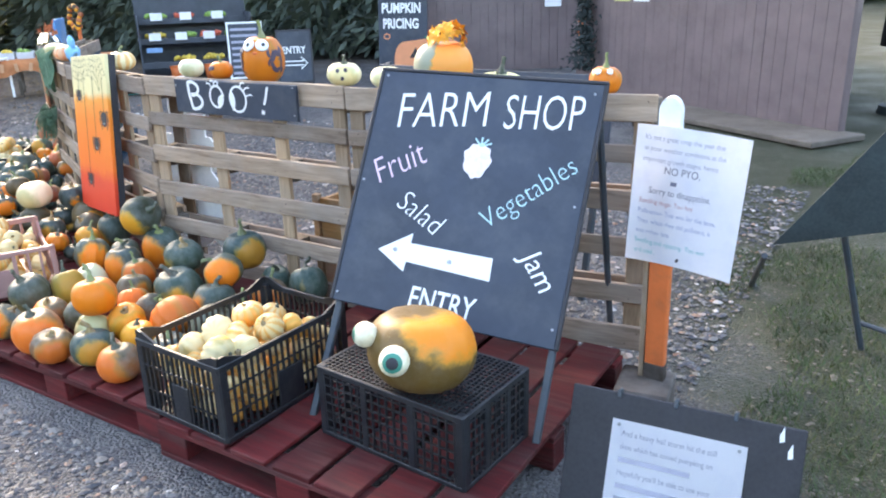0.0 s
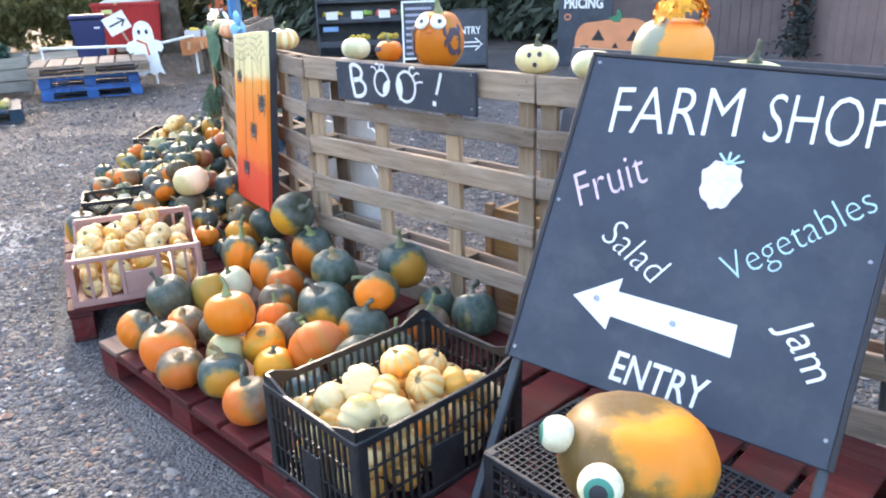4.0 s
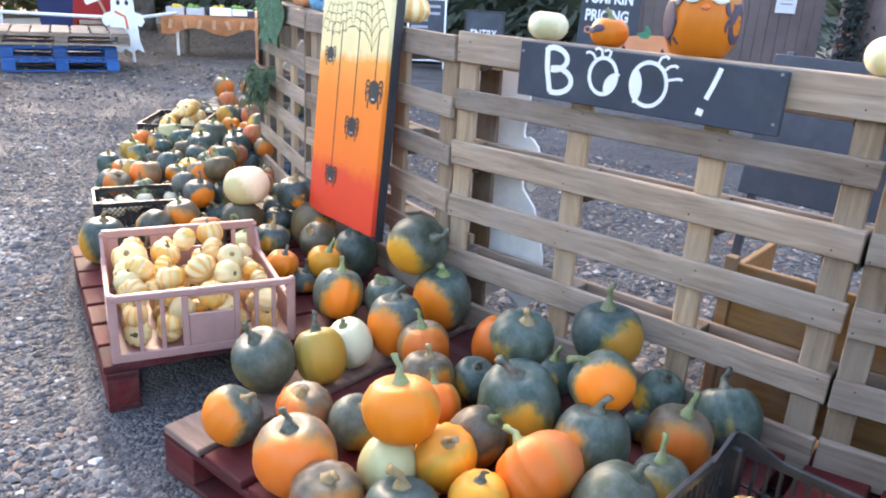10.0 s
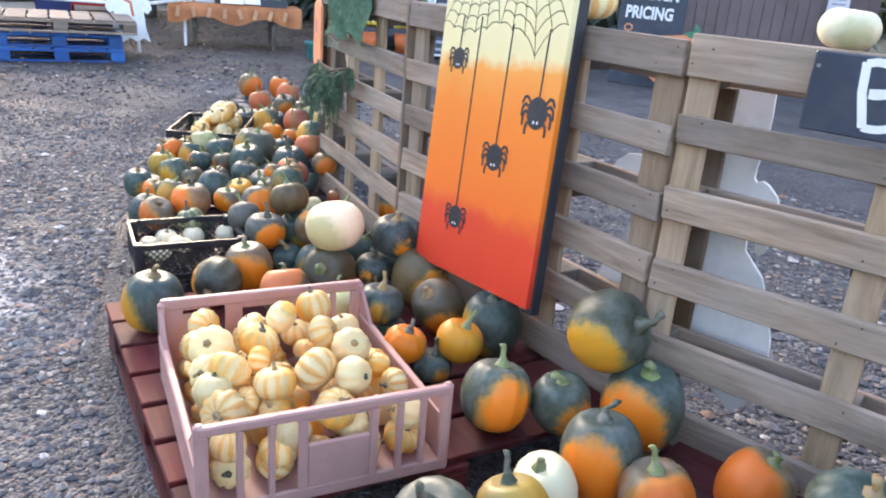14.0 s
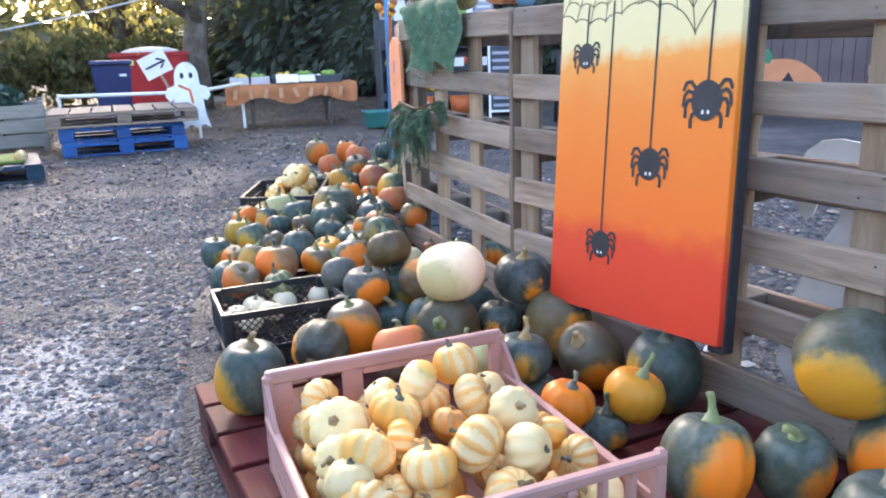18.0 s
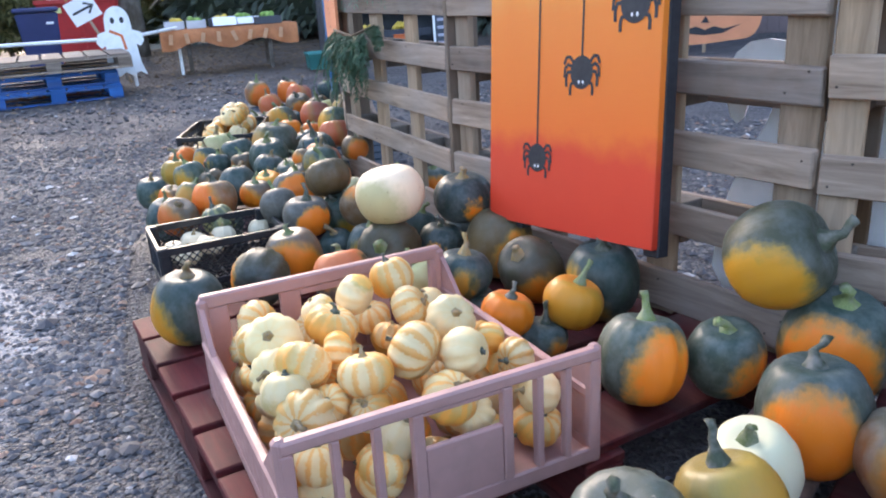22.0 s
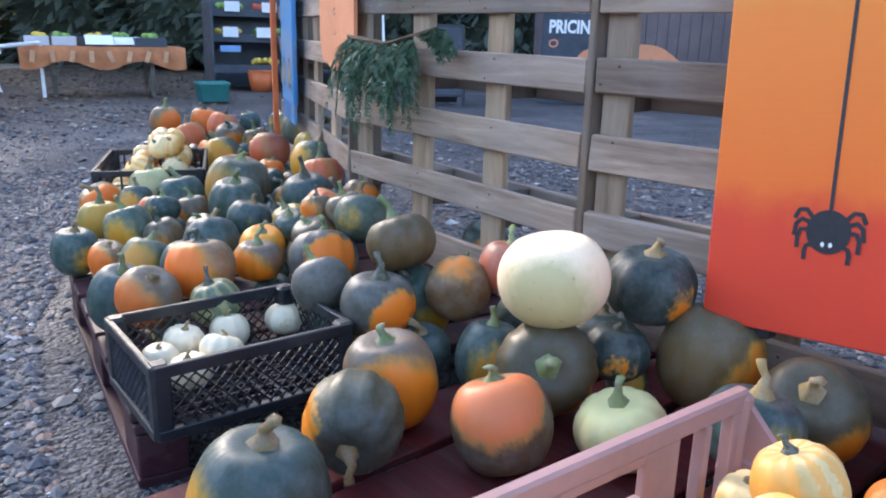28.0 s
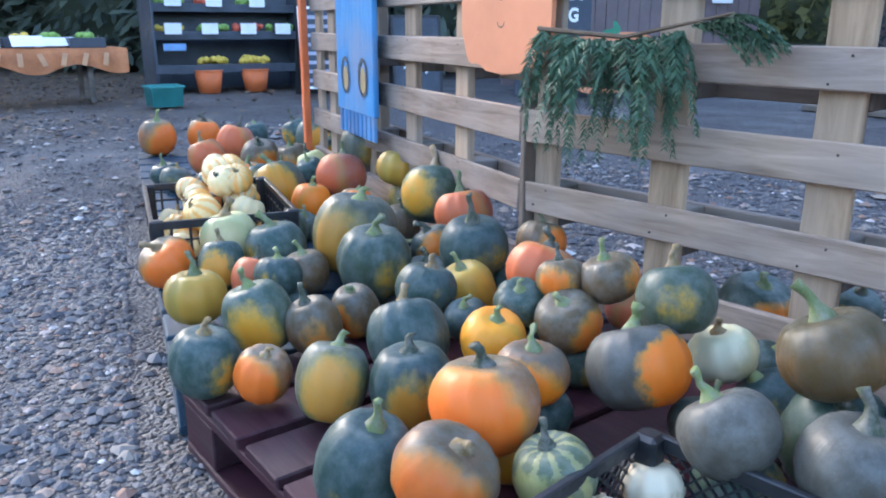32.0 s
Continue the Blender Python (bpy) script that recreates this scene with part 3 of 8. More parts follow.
def notice_stake():
    s = thing("notice_stake", pose(2.70, 0.03, 0, 5, 1.0, -2), "orange-painted wooden stake with a white rounded top holding a paper notice", "notice")
    part("stake", box((0.075, 0.035, 0.95), (0, 0, 0.475), bevel=0.004), orange_paint, s)
    part("stake_foot", box((0.078, 0.038, 0.2), (0, 0, 0.1), bevel=0.004), soaked_wood, s)
    part("rounded_top", plate([(-0.037, 0.95), (0.037, 0.95), (0.037, 1.15)] + arc(0, 1.15, 0.037, 0.05, 10, 170, 10) + [(-0.037, 1.15)], 0.03), ghost_white, s, "white rounded top")
    part("edge_batten", box((0.018, 0.03, 0.95), (-0.05, 0, 0.5), bevel=0.003), fence_upright, s)
    sh = part("paper_notice", sheet(0.365, 0.49, 0.018), paper, s, "damp curled paper notice", at=pose(-0.115, -0.034, 0.63, 0, 3.2, 0))
    lines = [("It's not a great crop this year due", ink_pale, 0.72), ("to poor weather conditions at the", ink_pale, 0.72), ("important growth stages, hence", ink_pale, 0.72),
             ("         NO PYO.", ink, 1.12), ((0.1, 0.02), ink, 1), ("    Sorry to disappoint.", ink, 0.98), ("Seedling stage- Too hot", ink_red, 0.72), ("Pollination- Too wet for the bees.", ink_blue, 0.72), ("Then, when they did pollinate, it", ink_blue, 0.72), ("was rather late.", ink_blue, 0.72),
             ("Swelling and ripening- Too wet", ink_teal, 0.72), ("and cold .", ink_teal, 0.72)]
    print_lines(sh, lines, 0.03, 0.445, 0.037, 0.034, -0.021)
    part("pin", tube([(0.18, -0.006, 0.03), (0.18, -0.016, 0.03)], 0.005, 8), black_paint, sh)


notice_stake()


def low_notice():
    s = thing("low_notice_board", pose(2.66, -0.80, 0.0, -20, 0.0, 5), "low black easel board with a pinned white paper notice", "notice board")
    part("board", box((0.64, 0.014, 0.46), (0.32, 0, 0.215), bevel=0.003), black_paint, s)
    part("back_prop", box((0.03, 0.02, 0.45), (0, 0, -0.225), bevel=0.003), steel, s, at=pose(0.32, 0.02, 0.42) @ turned(38, 0, 0))
    sh = part("paper_notice", sheet(0.37, 0.32, 0.003), paper, s, "white paper notice", at=pose(0.13, -0.010, 0.05))
    lines = [("And a heavy hail storm hit the still", ink_pale, 0.72), ("skins which has caused pumpking on", ink_pale, 0.66), ((0, 0.2), ink_pale, 1), ("Hopefully you'll be able to use your", ink_pale, 0.68), ((0, 0.27), ink_pale, 1), ((0, 0.29), ink_pale, 1), ((0, 0.25), ink_pale, 1)]
    print_lines(sh, lines, 0.03, 0.275, 0.038, 0.034, -0.0045)
    for x in (0.02, 0.35):
        part("pin", tube([(x, -0.001, 0.305), (x, -0.008, 0.305)], 0.005, 8), screw_metal, sh)
    for x in (0.14, 0.3, 0.46):
        part("clip", box((0.012, 0.03, 0.025), (x, 0, 0.445), bevel=0.003), steel, s)
    for x, z in ((0.575, 0.4), (0.60, 0.36)):
        part("bare_scratch", blob([(x, z), (x + 0.012, z + 0.005), (x + 0.008, z + 0.045), (x - 0.002, z + 0.02)], deep=-0.0085), white_paint, s)


low_notice()

# ---- crates and trays ----
def shared(size, material, bevel=0.0):
    """A box mesh that alike pieces share."""
    return finish(box(size, bevel=bevel), "piece", material)


def crate_side(c, at, wide, high, thick, bars, material, rim=0.022, bar=0.008, panel=None, mesh=False, rows=1):
    """One side of a crate in x and z: a rim that carries its foot rail and upright bars or a diagonal net."""
    side = part("side", box((wide, thick, rim), (wide / 2, 0, high - rim / 2), 0.002), material, c, at=at)
    part("foot_rail", box((wide, thick, 0.02), (wide / 2, 0, 0.01), 0.002), material, side)
    tall = high - rim - 0.02
    if mesh:
        net = bmesh.new()
        n = int(wide / 0.022)
        for k in range(-int(tall / 0.022), n + 1):
            for s in (1, -1):
                x0, x1 = k * 0.022, k * 0.022 + tall
                if s < 0:
                    x0, x1 = x1, x0
                z0, z1 = 0.02, 0.02 + tall
                lo, hi = max(0.0, min(x0, x1)), min(wide, max(x0, x1))
                if hi - lo < 0.004:
                    continue
                f0, f1 = (lo - x0) / (x1 - x0), (hi - x0) / (x1 - x0)
                tube([Vector((lo, 0, z0 + f0 * (z1 - z0))), Vector((hi, 0, z0 + f1 * (z1 - z0)))], 0.0022, 4, net, caps=False)
        tagged(part("net", net, material, side, "diagonal plastic net"), kind="stuff")
    else:
        upright = shared((bar, thick * 0.7, tall), material)
        for k in range(1, bars):
            part("bar", upright, None, side, at=pose(wide * k / bars, 0, 0.02 + tall / 2))
        rail = shared((wide, thick * 0.6, 0.005), material)
        for k in range(1, rows + 1):
            part("cross_rail", rail, None, side, at=pose(wide / 2, 0, high * k / (rows + 1)))
    if panel:
        for a, b2, z0, z1 in panel:
            part("panel", box((b2 - a, thick * 0.8, z1 - z0), ((a + b2) / 2, 0, (z0 + z1) / 2), 0.002), material, side)
    return side


def crate(name, x, y, z, along, wide, deep, high, material, label, bars=(16, 22), flip=False, mesh=False, grid=0.03, peaks=0.0):
    at = stand(x, y, z, along)
    if flip:
        at = at @ pose(0, deep, high, 180, 0, 0)
    c = thing(name, at, label, "crate", "produce crates")
    t = 0.012
    base = bmesh.new()
    n, m = int(wide / grid), int(deep / grid)
    for k in range(n + 1):
        box((0.006 if not flip else 0.004, deep, 0.006), (wide * k / n, deep / 2, 0.004), bm=base)
    for k in range(m + 1):
        box((wide, 0.006 if not flip else 0.004, 0.005), (wide / 2, deep * k / m, 0.004), bm=base)
    tagged(part("base_grid", base, material, c), kind="stuff")
    for px, py, turn, run, nb in ((0, 0, 0, wide, bars[0]), (wide, deep, 180, wide, bars[0]), (wide, 0, 90, deep, bars[1]), (0, deep, -90, deep, bars[1])):
        panel = None
        if flip:
            panel = [(run * k - 0.012, run * k + 0.012, 0.01, high - 0.01) for k in (0.33, 0.66)]
        elif not mesh:
            panel = [(run * 0.40, run * 0.60, 0.02, high * 0.55)]
        crate_side(c, pose(px, py, 0, 0, 0, turn), run, high, t, nb, material, panel=panel, mesh=mesh, rows=7 if flip else 2, bar=0.005 if flip else 0.007, rim=0.016 if flip else 0.022)
    for px in (0, wide):
        for py in (0, deep):
            part("corner_post", box((0.034, 0.034, high + 0.004), (px + (0.012 if px == 0 else -0.012), py + (0.012 if py == 0 else -0.012), high / 2), 0.006), material, c)
            if peaks:
                # the rim climbs to each corner
                sx, sy = (1 if px == 0 else -1), (1 if py == 0 else -1)
                part("corner_peak", plate([(0, high - 0.002), (0.11, high - 0.002), (0.03, high + peaks), (0, high + peaks)], 0.008), material, c, at=pose(px, py, 0) @ Matrix.Diagonal((sx, sy, 1, 1)))
                part("corner_peak", plate([(0, high - 0.002), (0.11, high - 0.002), (0.03, high + peaks), (0, high + peaks)], 0.008), material, c, at=pose(px, py, 0) @ Matrix.Diagonal((sx, sy, 1, 1)) @ pose(0, 0, 0, 0, 0, 90) @ Matrix.Diagonal((1, -1, 1, 1)))
    return c


crate("black_crate", 1.215, -1.105, 0.152, -3, 0.425, 0.60, 0.28, black_plastic, "black slatted plastic crate full of small striped pumpkins", peaks=0.028)
crate("upturned_black_crate", 1.866, -0.914, 0.152, -4.8, 0.575, 0.362, 0.25, black_plastic, "upturned black grid crate standing under a goggle-eyed pumpkin", bars=(20, 13), flip=True, grid=0.018)
crate("black_mesh_tray", -1.59, -0.50, 0.152, 66, 0.37, 0.275, 0.135, black_plastic, "shallow black mesh tray holding small white pumpkins", mesh=True)
crate("far_black_crate", -3.40, 0.87, 0.152, -45.5, 0.53, 0.38, 0.16, black_plastic, "black plastic crate heaped with small cream pumpkins", bars=(10, 8))


def slotted(name, c, at, wide, high, thick, slots, holes=(), rim=0.022):
    """A moulded tray wall: a rim that carries its foot and posts; slots (from, to) stay open, holes (from, to, low, top) too."""
    wall = part(name, box((wide, thick + 0.008, rim), (wide / 2, 0, high - rim / 2), 0.004), pink_plastic, c, at=at)
    part("foot", box((wide, thick, 0.03), (wide / 2, 0, 0.015), 0.003), pink_plastic, wall)
    edge = 0.0
    for a, b2 in list(slots) + [(wide, wide)]:
        if a - edge > 0.001:
            cuts = [h for h in holes if edge <= h[0] and h[1] <= a]
            pieces = [(edge, a, 0.03, high - rim)]
            if cuts:
                h0, h1, low, top = cuts[0]
                pieces = [(edge, h0, 0.03, high - rim), (h1, a, 0.03, high - rim), (h0, h1, 0.03, low), (h0, h1, top, high - rim)]
            for x0, x1, z0, z1 in pieces:
                if x1 - x0 > 0.001 and z1 - z0 > 0.001:
                    part("post" if x1 - x0 < 0.04 else "wall_panel", box((x1 - x0, thick if x1 - x0 > 0.04 else thick + 0.006, z1 - z0), ((x0 + x1) / 2, 0, (z0 + z1) / 2), 0.002), pink_plastic, wall)
        edge = b2
    return wall


TRAY_AT, TRAY_SIZE = (-0.413, -1.03, 65.5), (0.55, 0.60, 0.222)


def pink_tray():
    wide, deep, high = TRAY_SIZE
    c = thing("pink_bread_tray", stand(TRAY_AT[0], TRAY_AT[1], 0.153, TRAY_AT[2]), "dusty pink slotted plastic bread tray full of striped squashes", "tray", "produce crates")
    front = [(0.02, 0.075), (0.088, 0.140), (0.153, 0.203), (0.378, 0.424), (0.437, 0.480), (0.492, 0.53)]
    slotted("front_wall", c, pose(0, 0, 0), wide, high, 0.012, front, [(0.222, 0.36, 0.135, high - 0.03)])
    back = [(0.03, 0.075), (0.09, 0.135), (wide - 0.165, wide - 0.12), (wide - 0.10, wide - 0.055)]
    slotted("back_wall", c, pose(wide, deep, 0, 0, 0, 180), wide, high + 0.01, 0.012, back, [(0.20, 0.34, 0.145, 0.187)], rim=0.03)
    for px, py, turn in ((wide, 0, 90), (0, deep, -90)):
        slotted("side_wall", c, pose(px, py, 0, 0, 0, turn), deep, 0.135, 0.010, [])
        for y0, lean in ((0.0, 1), (deep, -1)):
            gusset = plate([(0, 0.13), (lean * 0.10, 0.13), (lean * 0.012, high - 0.012), (0, high - 0.012)], 0.010)
            part("gusset", gusset, pink_plastic, c, at=pose(px, py, 0, 0, 0, turn) @ pose(y0, -0.005, 0))
    part("floor", box((wide, deep, 0.008), (wide / 2, deep / 2, 0.006), 0.001), pink_plastic, c)
    for px in (0.004, wide - 0.004):
        for py in (0.004, deep - 0.004):
            part("corner_post", box((0.022, 0.022, high + 0.006), (px, py, high / 2), 0.006), pink_plastic, c)


pink_tray()

# ---- pumpkins ----
def pumpkin_body(ribs, flat, depth, seed, segments=40, rings=18, tall=1.0):
    """A ribbed fruit of radius 1: dimples at both ends, uneven ribs."""
    rng = random.Random(seed)
    verts, faces = [], []
    wob = [rng.uniform(-1, 1) for _ in range(6)]
    for j in range(rings + 1):
        a = math.pi * j / rings
        r, z = math.sin(a), math.cos(a)
        pull = 0.22 * math.exp(-((a / 0.42) ** 2)) + 0.16 * math.exp(-(((math.pi - a) / 0.4) ** 2))
        for k in range(segments):
            b = math.tau * k / segments
            rib = 1 - depth * (1 - abs(math.cos(b * ribs / 2 + 0.3 * math.sin(b)))) ** 2 * min(1.0, r * 1.6)
            out = 1 + 0.035 * (wob[0] * math.cos(b + wob[1] * 3) + wob[2] * math.cos(2 * b + wob[3] * 3))
            bulge = 1 + 0.05 * wob[4] * math.cos(a)
            verts.append((r ** 0.86 * rib * out * bulge * math.cos(b), r ** 0.86 * rib * out * bulge * math.sin(b), flat * tall * (z - math.copysign(pull, z) * (1 if j < rings / 2 else 0.7))))
    for j in range(rings):
        for k in range(segments):
            n = (k + 1) % segments
            faces.append((j * segments + k, (j + 1) * segments + k, (j + 1) * segments + n, j * segments + n))
    me = bpy.data.meshes.new("pumpkin_body")
    me.from_pydata(verts, [], faces)
    me.polygons.foreach_set("use_smooth", [True] * len(faces))
    me.materials.append(None)
    return me


def stem_mesh(seed, long=0.55, curl=0.3, thick=0.13):
    rng = random.Random(seed)
    bm = bmesh.new()
    n, sides = 6, 10
    rings = []
    for j in range(n):
        t = j / (n - 1)
        r = thick * (1.9 - 1.35 * min(1, t * 2.2) + (0.12 if j == n - 1 else 0))
        c = Vector((curl * t * t, 0.4 * curl * t * t * rng.choice((-1, 1)), long * t))
        rings.append([bm.verts.new(c + Vector((r * (1 + 0.22 * (k % 2)) * math.cos(math.tau * k / sides), r * (1 + 0.22 * (k % 2)) * math.sin(math.tau * k / sides), 0.25 * curl * t * -math.cos(math.tau * k / sides)))) for k in range(sides)])
    for a, b in zip(rings, rings[1:]):
        for k in range(sides):
            bm.faces.new((a[k], a[(k + 1) % sides], b[(k + 1) % sides], b[k]))
    bm.faces.new(rings[-1])
    me = finish(bm, "stem", [], True)
    me.materials.append(None)
    return me


BODIES = [pumpkin_body(12, 0.86, 0.10, 1), pumpkin_body(14, 0.92, 0.07, 2), pumpkin_body(10, 0.84, 0.12, 3), pumpkin_body(16, 0.9, 0.05, 4, tall=1.05), pumpkin_body(13, 0.95, 0.06, 5)]
ROUND = pumpkin_body(9, 0.80, 0.035, 7)
MINI = [pumpkin_body(10, 0.76, 0.19, 11, 40, 12), pumpkin_body(10, 0.82, 0.15, 12, 40, 12), pumpkin_body(9, 0.94, 0.12, 13, 36, 12)]
STEMS = [stem_mesh(1, 0.66, 0.22), stem_mesh(2, 0.78, 0.12, 0.12), stem_mesh(3, 0.52, 0.38, 0.13), stem_mesh(4, 0.4, 0.15, 0.14)]


def skin(name, top, side, patch, toward=(0.0, -0.9, -0.22), reach=0.55, soft=0.22, bloom=0.25, rough=0.42, stripes=0.0, freckle=0.16, dots=34.0, wander=0.5):
    """A squash's skin: a base that turns from top to side, a ripe patch on the side that lay one way, streaks along the ribs, speckle and bloom."""
    m, nt, b = nodes_of(name, rough)
    b.inputs["Specular IOR Level"].default_value = 0.34
    r = chance(nt)
    t = nt.nodes.new("ShaderNodeTexCoord")
    sep = nt.nodes.new("ShaderNodeSeparateXYZ")
    nt.links.new(t.outputs["Object"], sep.inputs[0])
    off = nt.nodes.new("ShaderNodeCombineXYZ")
    for n in range(3):
        nt.links.new(calc(nt, "MULTIPLY", r, 23.0 + 19 * n), off.inputs[n])
    where = coords(nt, "Object", (1, 1, 1), off.outputs[0])
    big, fine = noise_of(nt, where, 1.5, 4), noise_of(nt, where, 9.0, 7, 0.65)
    blotch = noise_of(nt, where, 3.6, 5, 0.6)
    base = mixed(nt, side, top, ramp(nt, calc(nt, "ADD", sep.outputs[2], calc(nt, "MULTIPLY", calc(nt, "SUBTRACT", big, 0.5), 1.3)), [(0.1, (0, 0, 0)), (0.75, (1, 1, 1))]))
    angle = calc(nt, "ARCTAN2", sep.outputs[1], sep.outputs[0])
    streak = nt.nodes.new("ShaderNodeCombineXYZ")
    nt.links.new(calc(nt, "MULTIPLY", angle, 5.0), streak.inputs[0])
    nt.links.new(calc(nt, "ADD", sep.outputs[2], calc(nt, "MULTIPLY", r, 40.0)), streak.inputs[1])
    lines = noise_of(nt, streak.outputs[0], 2.2, 5, 0.6)
    base = mixed(nt, base, (0.5, 0.5, 0.5), calc(nt, "MULTIPLY", lines, 0.30), "OVERLAY")
    haze = ramp(nt, noise_of(nt, where, 2.7, 6, 0.65), [(0.4, (0, 0, 0)), (0.75, (1, 1, 1))])
    base = mixed(nt, base, (0.34, 0.36, 0.36), calc(nt, "MULTIPLY", haze, bloom))
    dot = nt.nodes.new("ShaderNodeVectorMath")
    dot.operation = "DOT_PRODUCT"
    nt.links.new(t.outputs["Object"], dot.inputs[0])
    dot.inputs[1].default_value = Vector(toward).normalized()
    d = calc(nt, "ADD", dot.outputs["Value"], calc(nt, "MULTIPLY", calc(nt, "ADD", calc(nt, "SUBTRACT", big, 0.5), calc(nt, "SUBTRACT", blotch, 0.5)), 0.42))
    d = calc(nt, "ADD", d, calc(nt, "MULTIPLY", calc(nt, "SUBTRACT", r, 0.5), wander))
    d = calc(nt, "ADD", d, calc(nt, "MULTIPLY", calc(nt, "SUBTRACT", fine, 0.5), 0.05))
    d = calc(nt, "ADD", d, calc(nt, "MULTIPLY", calc(nt, "SUBTRACT", lines, 0.5), 0.06))
    k = ramp(nt, d, [(max(0.0, reach - soft / 2), (0, 0, 0)), (reach + soft / 2, (1, 1, 1))])
    rim = mixed(nt, base, tuple(0.45 * p + 0.12 * q for p, q in zip(patch, (1.0, 1.2, 0.3))), ramp(nt, d, [(max(0.0, reach - soft), (0, 0, 0)), (reach, (1, 1, 1))]))
    c = mixed(nt, rim, patch, k)
    if stripes:
        s = calc(nt, "MULTIPLY", calc(nt, "ADD", calc(nt, "SINE", calc(nt, "ADD", calc(nt, "MULTIPLY", angle, 10.0), calc(nt, "MULTIPLY", fine, 5.0))), 1.0), 0.5)
        s = calc(nt, "MULTIPLY", ramp(nt, calc(nt, "MULTIPLY", s, calc(nt, "ADD", big, 0.35)), [(0.44, (0, 0, 0)), (0.66, (1, 1, 1))]), stripes)
        c = mixed(nt, c, patch, s)
    speck = ramp(nt, noise_of(nt, where, dots, 3, 0.5), [(0.66, (0, 0, 0)), (0.74, (1, 1, 1))])
    c = mixed(nt, c, (0.62, 0.5, 0.28) if freckle < 0.5 else (0.30, 0.19, 0.09), calc(nt, "MULTIPLY", speck, freckle))
    c = mixed(nt, c, (0.34, 0.36, 0.36), calc(nt, "MULTIPLY", haze, bloom * 0.2))
    scar = ramp(nt, noise_of(nt, where, 4.2, 9, 0.75, 1.2), [(0.685, (0, 0, 0)), (0.71, (1, 1, 1))])
    c = mixed(nt, c, (0.42, 0.36, 0.27), calc(nt, "MULTIPLY", scar, 0.55))
    tone = ramp(nt, calc(nt, "FRACT", calc(nt, "MULTIPLY", r, 7.3)), [(0.0, (0.78, 0.8, 0.84)), (1.0, (1.18, 1.14, 1.08))])
    c = mixed(nt, c, tone, 1.0, "MULTIPLY")
    nt.links.new(c, b.inputs["Base Color"])
    nt.links.new(ramp(nt, fine, [(0.3, (rough - 0.1,) * 3), (0.75, (rough + 0.2,) * 3)]), b.inputs["Roughness"])
    bump(nt, b, lines, 0.16, 0.006)
    return m


